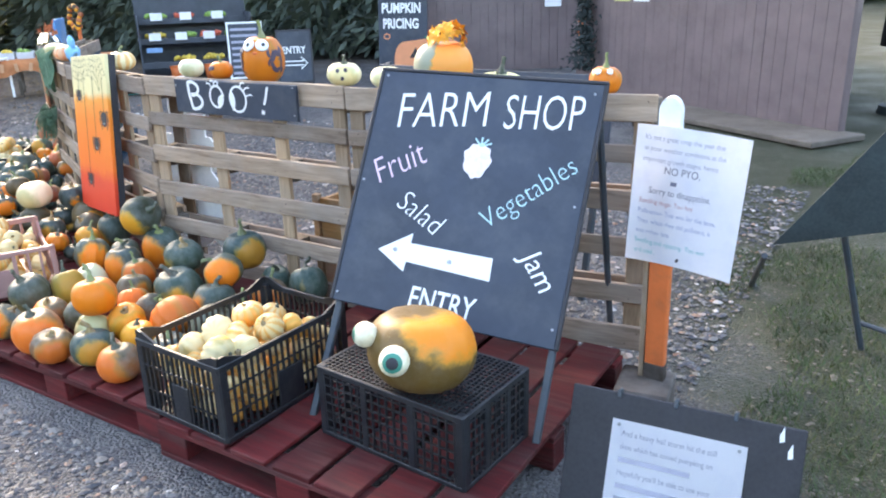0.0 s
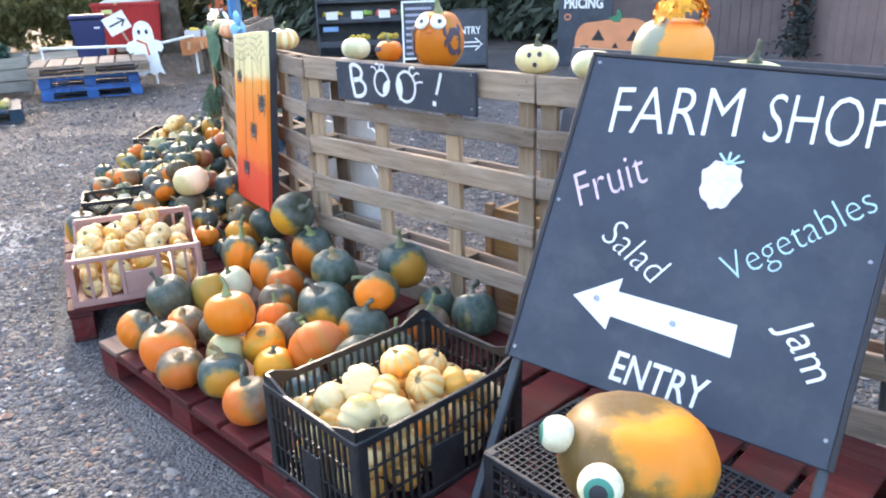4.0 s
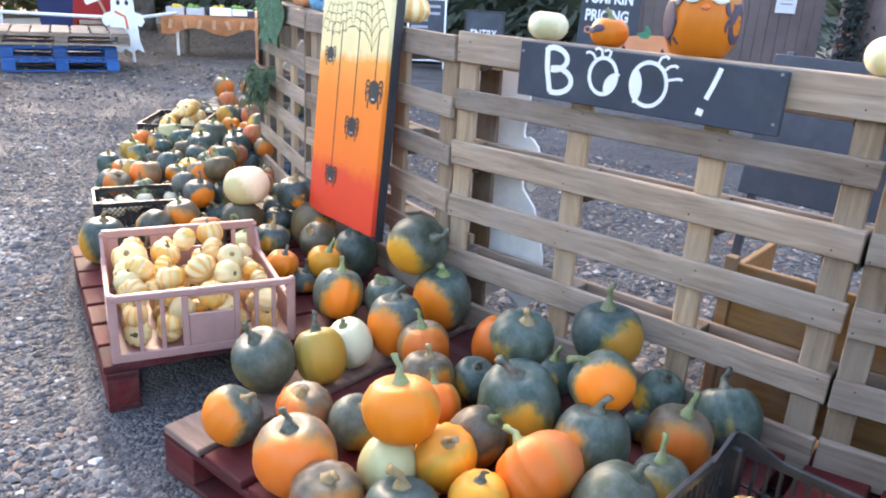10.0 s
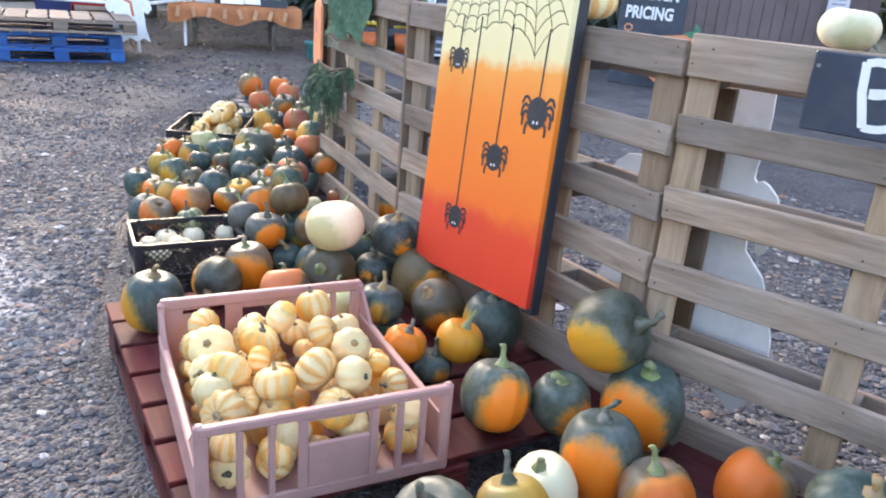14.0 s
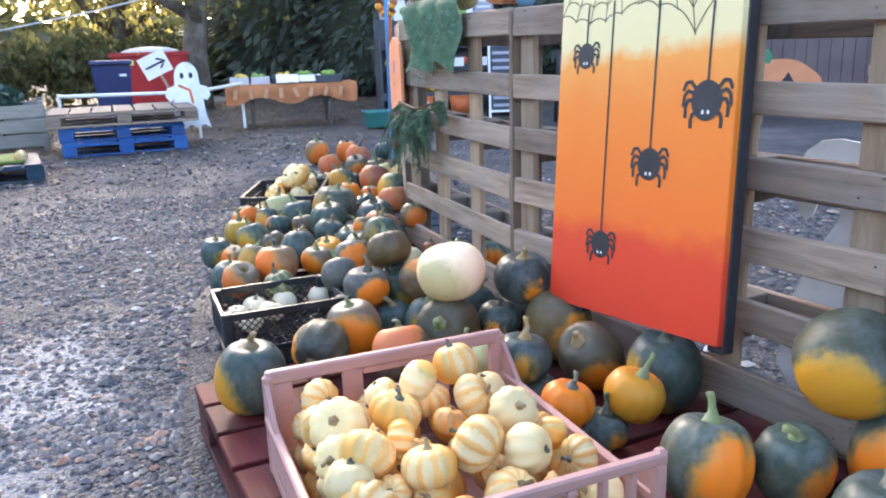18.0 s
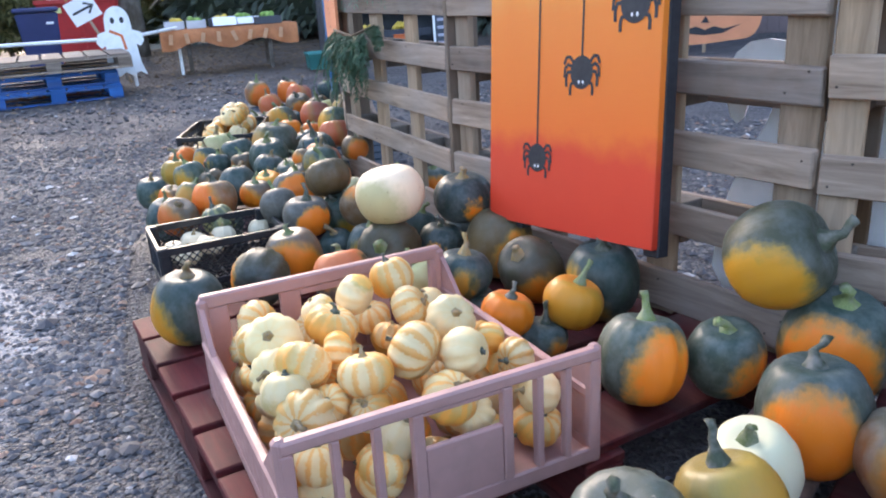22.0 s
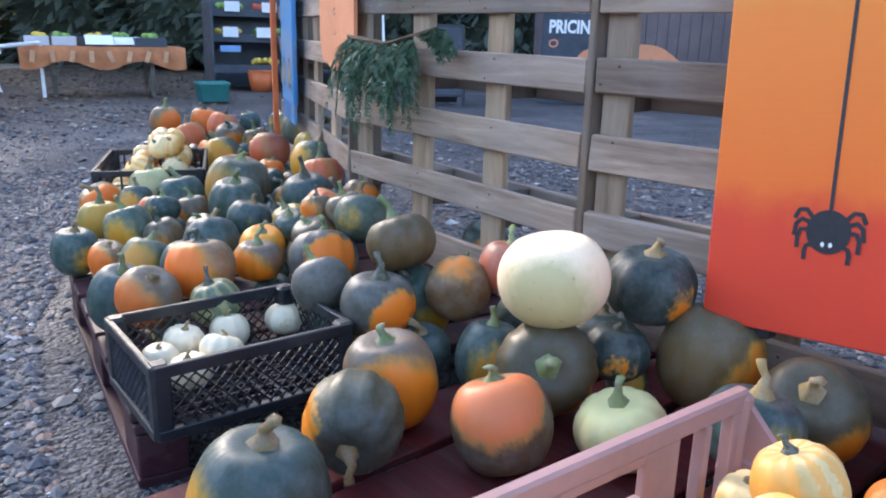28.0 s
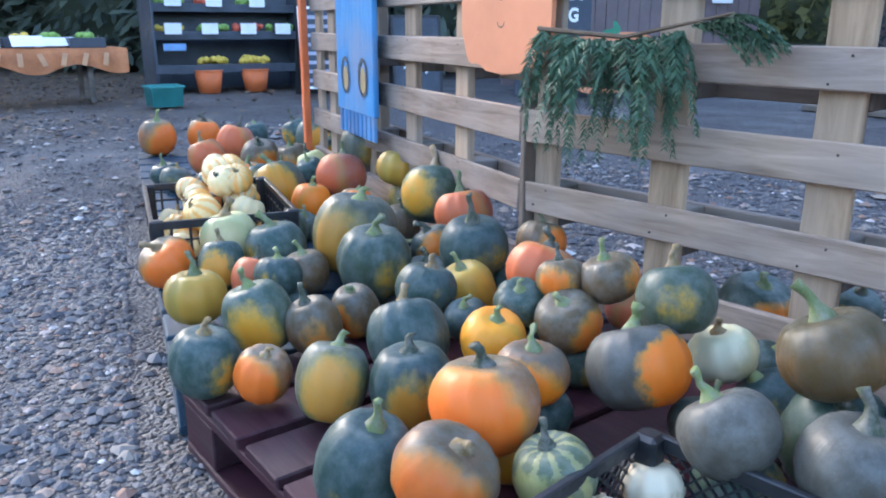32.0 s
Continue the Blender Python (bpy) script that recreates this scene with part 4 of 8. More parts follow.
DEEP = (0.66, 0.14, 0.018)
SKINS = {
    "dg": (skin("dark_green_squash_skin", (0.024, 0.060, 0.057), (0.030, 0.066, 0.052), (0.55, 0.24, 0.03), reach=1.06, soft=0.3, bloom=0.22), "dark green pumpkin on a painted pallet"),
    "gm": (skin("green_skin_with_orange_patch", (0.033, 0.064, 0.055), (0.058, 0.072, 0.048), (0.80, 0.19, 0.012), reach=0.74, soft=0.24), "green pumpkin with a bright orange patch"),
    "gy": (skin("green_skin_with_ochre_patch", (0.030, 0.068, 0.055), (0.052, 0.080, 0.048), (0.62, 0.27, 0.022), reach=0.84, soft=0.24), "green pumpkin with an ochre yellow patch"),
    "gu": (skin("grey_green_skin", (0.060, 0.080, 0.060), (0.085, 0.090, 0.052), (0.48, 0.22, 0.035), reach=1.0, soft=0.4), "grey-green pumpkin on a painted pallet"),
    "og": (skin("orange_skin_with_greenish_top", (0.12, 0.095, 0.055), (0.30, 0.115, 0.042), (0.72, 0.15, 0.018), reach=0.34, soft=0.36), "orange pumpkin with a greenish-brown top"),
    "or": (skin("bright_orange_skin", (0.70, 0.185, 0.03), (0.76, 0.21, 0.028), (0.80, 0.20, 0.012), reach=0.1, soft=0.5, bloom=0.06), "bright orange pumpkin on a painted pallet"),
    "rb": (skin("deep_orange_ribbed_skin", (0.56, 0.15, 0.04), (0.60, 0.155, 0.04), DEEP, reach=0.2, soft=0.5, bloom=0.12), "deep orange ribbed pumpkin lying on its side"),
    "yo": (skin("yellow_orange_skin", (0.74, 0.27, 0.03), (0.74, 0.27, 0.03), (0.76, 0.30, 0.025), reach=0.2, soft=0.5, bloom=0.05), "smooth yellow-orange pumpkin on a painted pallet"),
    "rd": (skin("red_orange_skin", (0.26, 0.085, 0.05), (0.44, 0.11, 0.055), (0.55, 0.13, 0.05), reach=0.4, soft=0.4, bloom=0.2), "reddish-orange pumpkin on a painted pallet"),
    "br": (skin("brown_ripening_skin", (0.085, 0.070, 0.042), (0.15, 0.085, 0.036), (0.68, 0.16, 0.018), reach=0.84, soft=0.24), "brownish ripening pumpkin on a painted pallet"),
    "oc": (skin("ochre_skin", (0.26, 0.19, 0.05), (0.40, 0.24, 0.045), (0.52, 0.27, 0.04), reach=0.5, soft=0.5, bloom=0.08), "ochre yellow pumpkin on a painted pallet"),
    "cr": (skin("pale_cream_skin", (0.70, 0.66, 0.42), (0.74, 0.70, 0.48), (0.72, 0.60, 0.32), reach=0.95, soft=0.4, bloom=0.03, rough=0.38), "pale cream squash on a painted pallet"),
    "pw": (skin("pale_yellow_green_skin", (0.52, 0.52, 0.25), (0.60, 0.57, 0.30), (0.62, 0.52, 0.26), reach=0.9, soft=0.4, bloom=0.04), "pale yellow-green squash on a painted pallet"),
    "cw": (skin("cream_peach_skin", (0.82, 0.66, 0.47), (0.82, 0.64, 0.45), (0.80, 0.60, 0.40), reach=1.4, soft=0.8, bloom=0.0, freckle=0.55, dots=9.0), "large smooth cream pumpkin resting on other pumpkins"),
    "hb": (skin("olive_brown_skin_with_orange_flank", (0.078, 0.066, 0.034), (0.125, 0.076, 0.028), (0.80, 0.20, 0.012), reach=0.80, soft=0.20, bloom=0.12, wander=0.0), "olive-brown pumpkin with an orange flank"),
    "hl": (skin("olive_skin_ripe_on_one_side", (0.040, 0.052, 0.040), (0.066, 0.064, 0.034), (0.82, 0.24, 0.012), toward=(-0.95, 0.1, 0.3), reach=0.78, soft=0.12, bloom=0.2, wander=0.0), "olive-green pumpkin lying with its stem forward"),
    "hg": (skin("dark_teal_skin_with_orange_spot", (0.016, 0.034, 0.034), (0.022, 0.036, 0.032), (0.82, 0.20, 0.012), reach=0.94, soft=0.10, bloom=0.2, wander=0.0), "dark teal pumpkin with a small orange spot"),
    "hs": (skin("slate_grey_skin_with_orange_flank", (0.066, 0.070, 0.062), (0.080, 0.076, 0.062), (0.80, 0.19, 0.014), reach=0.66, soft=0.12, bloom=0.2, wander=0.0), "slate-grey pumpkin with an orange flank"),
    "ho": (skin("orange_skin_with_grey_crown", (0.13, 0.105, 0.075), (0.30, 0.13, 0.05), (0.84, 0.21, 0.012), toward=(0.25, -0.8, -0.6), reach=0.30, soft=0.22, bloom=0.12, wander=0.0), "orange pumpkin with a greyish crown"),
    "hp": (skin("brown_skin_with_salmon_crown", (0.10, 0.072, 0.044), (0.11, 0.072, 0.040), (0.78, 0.21, 0.07), toward=(0.2, -0.62, 0.75), reach=0.52, soft=0.18, bloom=0.25, wander=0.0), "brown pumpkin with a blotched salmon-orange crown"),
    "hy": (skin("green_skin_with_yellow_orange_patch", (0.030, 0.062, 0.052), (0.042, 0.062, 0.042), (0.74, 0.29, 0.02), toward=(0.0, -0.86, -0.5), reach=0.66, soft=0.26, bloom=0.2, wander=0.0), "dark green pumpkin with a yellow-orange patch"),
    "st": (skin("striped_green_skin", (0.07, 0.10, 0.06), (0.10, 0.12, 0.06), (0.34, 0.32, 0.13), reach=0.9, soft=0.2, stripes=0.55), "striped green squash beside the mesh tray"),
}
OLIVE_TILT = (8, 62, 12)
OLIVE_SIDE = turned(*OLIVE_TILT).inverted().to_3x3() @ Vector((-0.05, -0.88, -0.42))
olive_skin = skin("olive_skin_with_yellow_orange_patch", (0.055, 0.066, 0.040), (0.075, 0.080, 0.040), (0.78, 0.33, 0.025), toward=OLIVE_SIDE, reach=0.70, soft=0.20, wander=0.0)
mini_skin = skin("cream_and_orange_striped_skin", (0.76, 0.54, 0.25), (0.80, 0.60, 0.31), (0.80, 0.36, 0.07), reach=0.85, soft=0.8, bloom=0.03, stripes=0.78)
mini_pale = skin("pale_lemon_skin", (0.74, 0.58, 0.30), (0.78, 0.62, 0.35), (0.80, 0.46, 0.12), reach=1.1, soft=0.4, bloom=0.03, stripes=0.15)
mini_white = skin("ivory_white_skin", (0.83, 0.69, 0.46), (0.85, 0.73, 0.51), (0.81, 0.67, 0.45), reach=1.05, soft=0.2, bloom=0.03, rough=0.36)
stem_green = timber("green_stem", (0.27, 0.32, 0.13), (0.12, 0.17, 0.075), axis=2)
stem_dry = timber("dry_tan_stem", (0.40, 0.29, 0.13), (0.20, 0.13, 0.06), axis=2)
stem_dark = timber("dark_stem", (0.09, 0.11, 0.07), (0.04, 0.055, 0.04), axis=2)


def own_material(ob, m):
    ob.material_slots[0].link = "OBJECT"
    ob.material_slots[0].material = m


def pumpkin(kind, x, y, z, r, rng, up=None, turn=None, body=None, tilt=None, name="pumpkin", group="pumpkins on the pallets", material=None, stem=True, label=""):
    """One fruit with its stem; z is the height of its middle."""
    m, said = SKINS[kind] if kind else (material, label)
    up = up or r
    turn = rng.uniform(-40, 85) if turn is None else turn
    tilt = tilt or (rng.gauss(0, 13), rng.gauss(0, 13))
    me = body or rng.choice(BODIES)
    p = thing(name, pose(x, y, z, tilt[0], tilt[1], turn) @ Matrix.Diagonal((r, r, up, 1)), label or said, "pumpkin", group)
    own_material(part("body", me, None, p), material or m)
    if stem:
        high = max(v.co.z for v in me.vertices if v.co.x ** 2 + v.co.y ** 2 < 0.02)
        s = part("stem", rng.choice(STEMS), None, p, at=pose(0, 0, high - 0.03, 0, 0, rng.uniform(0, 360)) @ Matrix.Diagonal((1, 1, r / up * rng.uniform(0.75, 1.25), 1)))
        own_material(s, rng.choice((stem_green, stem_green, stem_dry, stem_dark)))
    return p


FILL_FIVE_A = (
    ("gy", -3.43, 1.69, 0.200, 0.060),
    ("og", -3.49, 1.53, 0.220, 0.074),
    ("dg", -3.34, 1.39, 0.250, 0.059),
    ("gm", -3.29, 1.11, 0.210, 0.065),
    ("gm", -3.37, 1.51, 0.210, 0.066),
    ("br", -3.60, 1.97, 0.200, 0.060),
    ("dg", -3.23, 1.59, 0.250, 0.058),
    ("dg", -3.55, 1.38, 0.210, 0.063),
    ("og", -3.60, 1.49, 0.200, 0.060),
)
FILL_FOUR_A = (
    ("gy", -2.10, 0.68, 0.200, 0.062),
    ("dg", -2.30, 0.62, 0.210, 0.072),
    ("gy", -2.90, 0.99, 0.200, 0.062),
    ("dg", -2.69, 1.12, 0.200, 0.058),
    ("dg", -2.59, 0.41, 0.250, 0.056),
    ("gm", -2.64, 0.79, 0.200, 0.058),
    ("og", -2.81, 1.05, 0.200, 0.059),
    ("gy", -2.83, 1.27, 0.200, 0.060),
    ("br", -2.61, 0.56, 0.210, 0.061),
    ("og", -2.79, 1.16, 0.250, 0.058),
    ("gm", -2.41, 0.84, 0.200, 0.057),
)
FILL_THREE_A = (
    ("dg", -1.53, 0.26, 0.210, 0.061),
    ("dg", -2.03, 0.48, 0.200, 0.055),
    ("gm", -1.62, 0.15, 0.200, 0.059),
)
FILL_TWO_A = (
    ("gm", -1.06, 0.21, 0.210, 0.072),
)
PALLET_FIVE_A = (
    ("gy", -3.14, 1.24, 0.255, 0.092),
    ("pw", -3.32, 1.76, 0.240, 0.067),
    ("rd", -3.96, 2.08, 0.266, 0.089),
    ("og", -4.31, 2.28, 0.244, 0.087),
    ("og", -4.47, 2.11, 0.249, 0.094),
    ("dg", -3.88, 1.50, 0.205, 0.066),
    ("gu", -3.76, 1.42, 0.205, 0.064),
    ("rd", -3.86, 1.74, 0.241, 0.081),
    ("br", -3.58, 1.75, 0.248, 0.088),
    ("dg", -3.65, 2.31, 0.257, 0.096),
    ("dg", -4.16, 2.53, 0.227, 0.069),
    ("dg", -3.45, 2.15, 0.234, 0.070),
    ("dg", -3.88, 2.52, 0.244, 0.082),
    ("br", -3.45, 1.81, 0.240, 0.079),
)
PALLET_FOUR_A = (
    ("dg", -2.48, 0.01, 0.220, 0.064),
    ("og", -2.36, 0.02, 0.222, 0.052),
    ("gu", -2.22, 0.02, 0.241, 0.064),
    ("gy", -2.50, 0.21, 0.233, 0.072),
    ("oc", -2.72, 0.28, 0.222, 0.071),
    ("dg", -2.16, 0.20, 0.273, 0.079),
    ("br", -2.39, 0.24, 0.235, 0.058),
    ("br", -2.36, 0.36, 0.233, 0.054),
    ("dg", -2.10, 0.35, 0.236, 0.048),
    ("dg", -2.21, 0.40, 0.271, 0.068),
    ("oc", -2.17, 0.55, 0.247, 0.064),
    ("dg", -2.20, 0.66, 0.298, 0.084),
    ("gm", -2.33, 0.73, 0.264, 0.064),
    ("gy", -2.42, 0.57, 0.292, 0.092),
    ("dg", -2.75, 0.64, 0.231, 0.083),
    ("pw", -2.89, 0.63, 0.247, 0.081),
)
PALLET_FOUR_B = (
    ("gy", -2.86, 0.86, 0.225, 0.059),
    ("dg", -2.82, 0.50, 0.221, 0.061),
    ("rd", -2.70, 0.47, 0.209, 0.058),
    ("og", -2.97, 0.47, 0.218, 0.073),
    ("gu", -2.55, 0.71, 0.316, 0.111),
    ("or", -2.95, 1.14, 0.236, 0.068),
    ("rd", -2.31, 0.88, 0.321, 0.079),
    ("gy", -2.47, 1.05, 0.324, 0.097),
    ("oc", -2.73, 1.36, 0.332, 0.078),
    ("gu", -3.00, 1.64, 0.359, 0.106),
    ("rd", -2.94, 1.33, 0.298, 0.090),
    ("br", -2.58, 1.06, 0.223, 0.061),
    ("dg", -2.64, 0.98, 0.248, 0.058),
)
PALLET_ONE_A = (
    ("gm", 0.17, -1.01, 0.224, 0.080),
    ("gu", 0.01, -0.79, 0.246, 0.094),
    ("oc", 0.09, -0.65, 0.240, 0.078),
    ("cr", 0.08, -0.52, 0.241, 0.071),
    ("og", 0.27, -0.86, 0.227, 0.075),
    ("og", 0.43, -1.02, 0.244, 0.099),
    ("og", 0.58, -1.05, 0.225, 0.084),
    ("or", 0.61, -0.85, 0.372, 0.090),
    ("gu", 0.41, -0.80, 0.224, 0.074),
    ("og", 0.50, -0.60, 0.228, 0.074),
    ("br", 0.39, -0.51, 0.234, 0.079),
    ("og", 0.27, -0.39, 0.248, 0.082),
    ("br", 0.68, -0.65, 0.243, 0.075),
    ("pw", 0.60, -0.88, 0.227, 0.072),
    ("yo", 0.69, -0.78, 0.245, 0.079),
    ("yo", 0.84, -0.84, 0.231, 0.071),
)
PALLET_ONE_B = (
    ("dg", 0.74, -0.98, 0.227, 0.087),
    ("og", 0.95, -1.01, 0.226, 0.085),
    ("rb", 0.90, -0.70, 0.272, 0.103),
    ("gy", 0.70, -0.50, 0.305, 0.110),
    ("gy", 0.62, -0.39, 0.403, 0.089),
    ("dg", 0.48, -0.40, 0.220, 0.067),
    ("dg", 0.62, -0.20, 0.216, 0.072),
    ("dg", 0.74, -0.13, 0.371, 0.103),
    ("gm", 0.87, -0.39, 0.370, 0.087),
    ("gy", 0.92, -0.12, 0.262, 0.073),
    ("dg", 1.11, -0.11, 0.252, 0.088),
    ("og", 1.06, -0.31, 0.258, 0.085),
    ("gm", 0.92, -0.50, 0.258, 0.096),
    ("dg", 0.92, -0.23, 0.195, 0.048),
    ("gu", 1.07, -0.66, 0.255, 0.089),
    ("gu", 1.11, -0.51, 0.243, 0.074),
)
PALLET_ONE_C = (
    ("og", 0.41, -0.20, 0.251, 0.081),
    ("dg", 1.02, -0.83, 0.219, 0.077),
    ("gm", 0.09, -0.10, 0.281, 0.103),
    ("gm", 0.12, -0.36, 0.264, 0.093),
)
PALLET_THREE_A = (
    ("ho", -1.29, -0.255, 0.245, 0.081, 20, (6, -8)),
    ("hl", -1.265, -0.40, 0.238, 0.080, 25, (108, 0)),
    ("hy", -1.24, -0.64, 0.247, 0.091, -25, (-4, 3)),
    ("dg", -1.36, -0.03, 0.203, 0.058),
    ("dg", -1.205, -0.045, 0.232, 0.066, 30, (-6, 6)),
    ("hs", -1.44, -0.07, 0.296, 0.074, 72, (4, 2)),
    ("br", -1.33, 0.06, 0.312, 0.069, 20, (-78, 0)),
    ("hs", -1.59, -0.06, 0.305, 0.064, 190, (20, 30)),
    ("dg", -1.24, 0.22, 0.212, 0.068),
    ("rd", -1.25, 0.13, 0.352, 0.064, 200, (10, -8)),
    ("hb", -1.47, 0.06, 0.388, 0.075, 165, (0, 25)),
    ("cr", -1.61, 0.28, 0.274, 0.059),
    ("hs", -1.73, 0.13, 0.293, 0.085, 62, (-25, 10)),
    ("ho", -1.89, 0.08, 0.275, 0.061, -20, (0, 5)),
    ("og", -1.91, -0.08, 0.292, 0.080),
    ("st", -1.79, -0.16, 0.259, 0.055),
)
PALLET_THREE_B = (
    ("og", -1.91, -0.23, 0.266, 0.069),
    ("dg", -2.04, -0.20, 0.255, 0.070),
    ("dg", -2.08, 0.04, 0.259, 0.072),
    ("yo", -2.00, 0.22, 0.259, 0.062),
    ("gy", -1.98, 0.32, 0.300, 0.052),
    ("br", -1.88, 0.29, 0.288, 0.062),
    ("gy", -1.69, 0.23, 0.376, 0.067),
    ("gm", -1.56, 0.69, 0.226, 0.083),
    ("rd", -1.83, 0.63, 0.208, 0.040),
    ("dg", -1.36, 0.80, 0.207, 0.062),
    ("gy", -1.53, 0.45, 0.195, 0.049),
    ("br", -1.82, 0.35, 0.361, 0.057),
    ("rd", -1.99, 0.50, 0.309, 0.076),
    ("br", -1.91, 0.34, 0.352, 0.047),
    ("br", -2.06, 0.76, 0.296, 0.062),
)
PALLET_TWO_A = (
    ("ov", -0.02, -0.12, 0.437, 0.105),
    ("gm", -0.08, -0.20, 0.271, 0.075),
    ("gm", -0.20, -0.32, 0.280, 0.090),
    ("hy", -0.45, 0.0, 0.285, 0.092, -35, (4, 4)),
    ("yo", -0.43, -0.18, 0.269, 0.067),
    ("or", -0.52, -0.31, 0.270, 0.061),
    ("gm", -0.47, -0.25, 0.201, 0.061),
    ("hb", -0.65, -0.01, 0.285, 0.084, 30, (35, -30)),
    ("hb", -0.83, 0.10, 0.283, 0.094, 75, (6, 10)),
    ("dg", -0.72, -0.21, 0.292, 0.073),
    ("hg", -0.95, 0.10, 0.378, 0.087, 68, (4, -3)),
    ("hg", -0.985, 0.03, 0.262, 0.064, 28, (0, 8)),
    ("hb", -1.075, -0.085, 0.262, 0.090, 42, (60, -40)),
    ("cw", -1.08, -0.065, 0.412, 0.101),
    ("hp", -1.072, -0.277, 0.233, 0.083, 8, (-12, -18)),
    ("pw", -0.91, -0.175, 0.220, 0.076, 20, (6, -12)),
)


rng = random.Random(21)
HEAPED = [row for rows in (FILL_FIVE_A, FILL_FOUR_A, FILL_THREE_A, FILL_TWO_A, PALLET_FIVE_A, PALLET_FOUR_A, PALLET_FOUR_B, PALLET_ONE_A, PALLET_ONE_B, PALLET_ONE_C, PALLET_THREE_A, PALLET_THREE_B, PALLET_TWO_A) for row in rows]
for kind, x, y, z, r, *lie in HEAPED:
    under = z - 0.153
    up = r
    if kind == "cw":
        cream = pumpkin(kind, x, y, z, r * 0.98, rng, r * 1.06, body=ROUND, tilt=(4, -6), turn=10, stem=False)
        part("blossom_scar", box((0.03, 0.02, 0.16), (0.50, -0.80, -0.1), 0.004, turned(0, 0, 32)), stem_dry, cream, "dry brown scratch")
        continue
    if kind == "ov":
        pumpkin(None, x, y, z, r * 1.0, rng, r * 1.03, turn=OLIVE_TILT[2], tilt=OLIVE_TILT[:2], material=olive_skin, label="large olive pumpkin with a yellow-orange patch lying on its side")
        continue
    if kind == "rb":
        pumpkin(kind, x, y, z, r, rng, r * 0.98, turn=10, tilt=(-20, -58), body=BODIES[0])
        continue
    carried = any(row[3] < z - 0.03 and math.hypot(row[1] - x, row[2] - y) < 0.8 * (row[4] + r) for row in HEAPED)
    if under > 1.6 * r and not carried:
        # one below it carries it
        pumpkin(rng.choice(("dg", "gu", "gy")), x + 0.02, y + 0.03, 0.153 + (under - 0.62 * r) * 0.5, min(r, (under - 0.62 * r) * 0.56), rng, (under - 0.62 * r) * 0.56)
    elif under <= 1.6 * r:
        up = min(1.24 * r, max(0.86 * r, under / 0.9))
        z = min(z, 0.153 + 0.92 * up)
    pumpkin(kind, x, y, z, r, rng, up, turn=lie[0] if lie else None, tilt=lie[1] if lie else None)


# ---- small squashes ----
TRAY_MINIS = (
    (-0.743, -0.880, 0.360, 0.039),
    (-0.645, -0.913, 0.345, 0.045),
    (-0.678, -0.818, 0.370, 0.054),
    (-0.565, -0.847, 0.370, 0.050),
    (-0.509, -0.951, 0.320, 0.053),
    (-0.558, -0.912, 0.345, 0.043),
    (-0.712, -0.680, 0.375, 0.035),
    (-0.630, -0.719, 0.375, 0.050),
    (-0.658, -0.629, 0.400, 0.042),
    (-0.649, -0.532, 0.405, 0.046),
    (-0.565, -0.570, 0.370, 0.046),
    (-0.576, -0.760, 0.355, 0.038),
    (-0.467, -0.798, 0.360, 0.049),
    (-0.500, -0.850, 0.320, 0.033),
    (-0.443, -0.703, 0.370, 0.054),
    (-0.470, -0.567, 0.370, 0.048),
    (-0.376, -0.646, 0.360, 0.044),
    (-0.408, -0.532, 0.330, 0.032),
    (-0.334, -0.555, 0.320, 0.039),
    (-0.353, -0.720, 0.315, 0.049),
    (-0.441, -0.819, 0.310, 0.037),
    (-0.379, -0.853, 0.240, 0.045),
    (-0.866, -0.713, 0.330, 0.042),
    (-0.482, -0.922, 0.240, 0.041),
)
CRATE_MINIS = (
    (1.430, -0.786, 0.450, 0.059),
    (1.471, -0.701, 0.420, 0.050),
    (1.433, -0.931, 0.440, 0.060),
    (1.369, -0.997, 0.400, 0.050),
    (1.502, -0.910, 0.430, 0.053),
    (1.551, -0.806, 0.430, 0.055),
    (1.616, -0.725, 0.410, 0.051),
    (1.657, -0.651, 0.380, 0.042),
    (1.526, -1.015, 0.410, 0.067),
    (1.643, -0.953, 0.400, 0.062),
    (1.643, -0.832, 0.380, 0.043),
    (1.309, -1.049, 0.360, 0.048),
    (1.423, -1.030, 0.360, 0.046),
    (1.573, -0.964, 0.300, 0.043),
)
WHITE_MINIS = (
    (-1.748, -0.291, 0.225, 0.042),
    (-1.721, -0.196, 0.220, 0.041),
    (-1.640, -0.299, 0.235, 0.042),
    (-1.675, -0.077, 0.220, 0.044),
    (-1.713, -0.381, 0.225, 0.037),
    (-1.637, -0.381, 0.225, 0.041),
)



def mini(x, y, z, r, rng, material=None, lie=None):
    p = thing("mini_pumpkin", pose(x, y, z, *(lie or (rng.gauss(-10, 48), rng.gauss(0, 48))), rng.uniform(0, 360)) @ Matrix.Diagonal((r, r, r, 1)),
              "small ivory pumpkin in a mesh tray" if material is mini_white else "small cream squash with orange stripes", "pumpkin", "small squashes in crates")
    me = rng.choice(MINI)
    own_material(part("body", me, None, p), material or rng.choice((mini_skin, mini_skin, mini_skin, mini_pale)))
    high = max(v.co.z for v in me.vertices if v.co.x ** 2 + v.co.y ** 2 < 0.02)
    own_material(part("stem", rng.choice(STEMS), None, p, at=pose(0, 0, high - 0.03, 0, 0, rng.uniform(0, 360)) @ Matrix.Diagonal((0.9, 0.9, 0.55, 1))), rng.choice((stem_dry, stem_dry, stem_dark)))
    return p


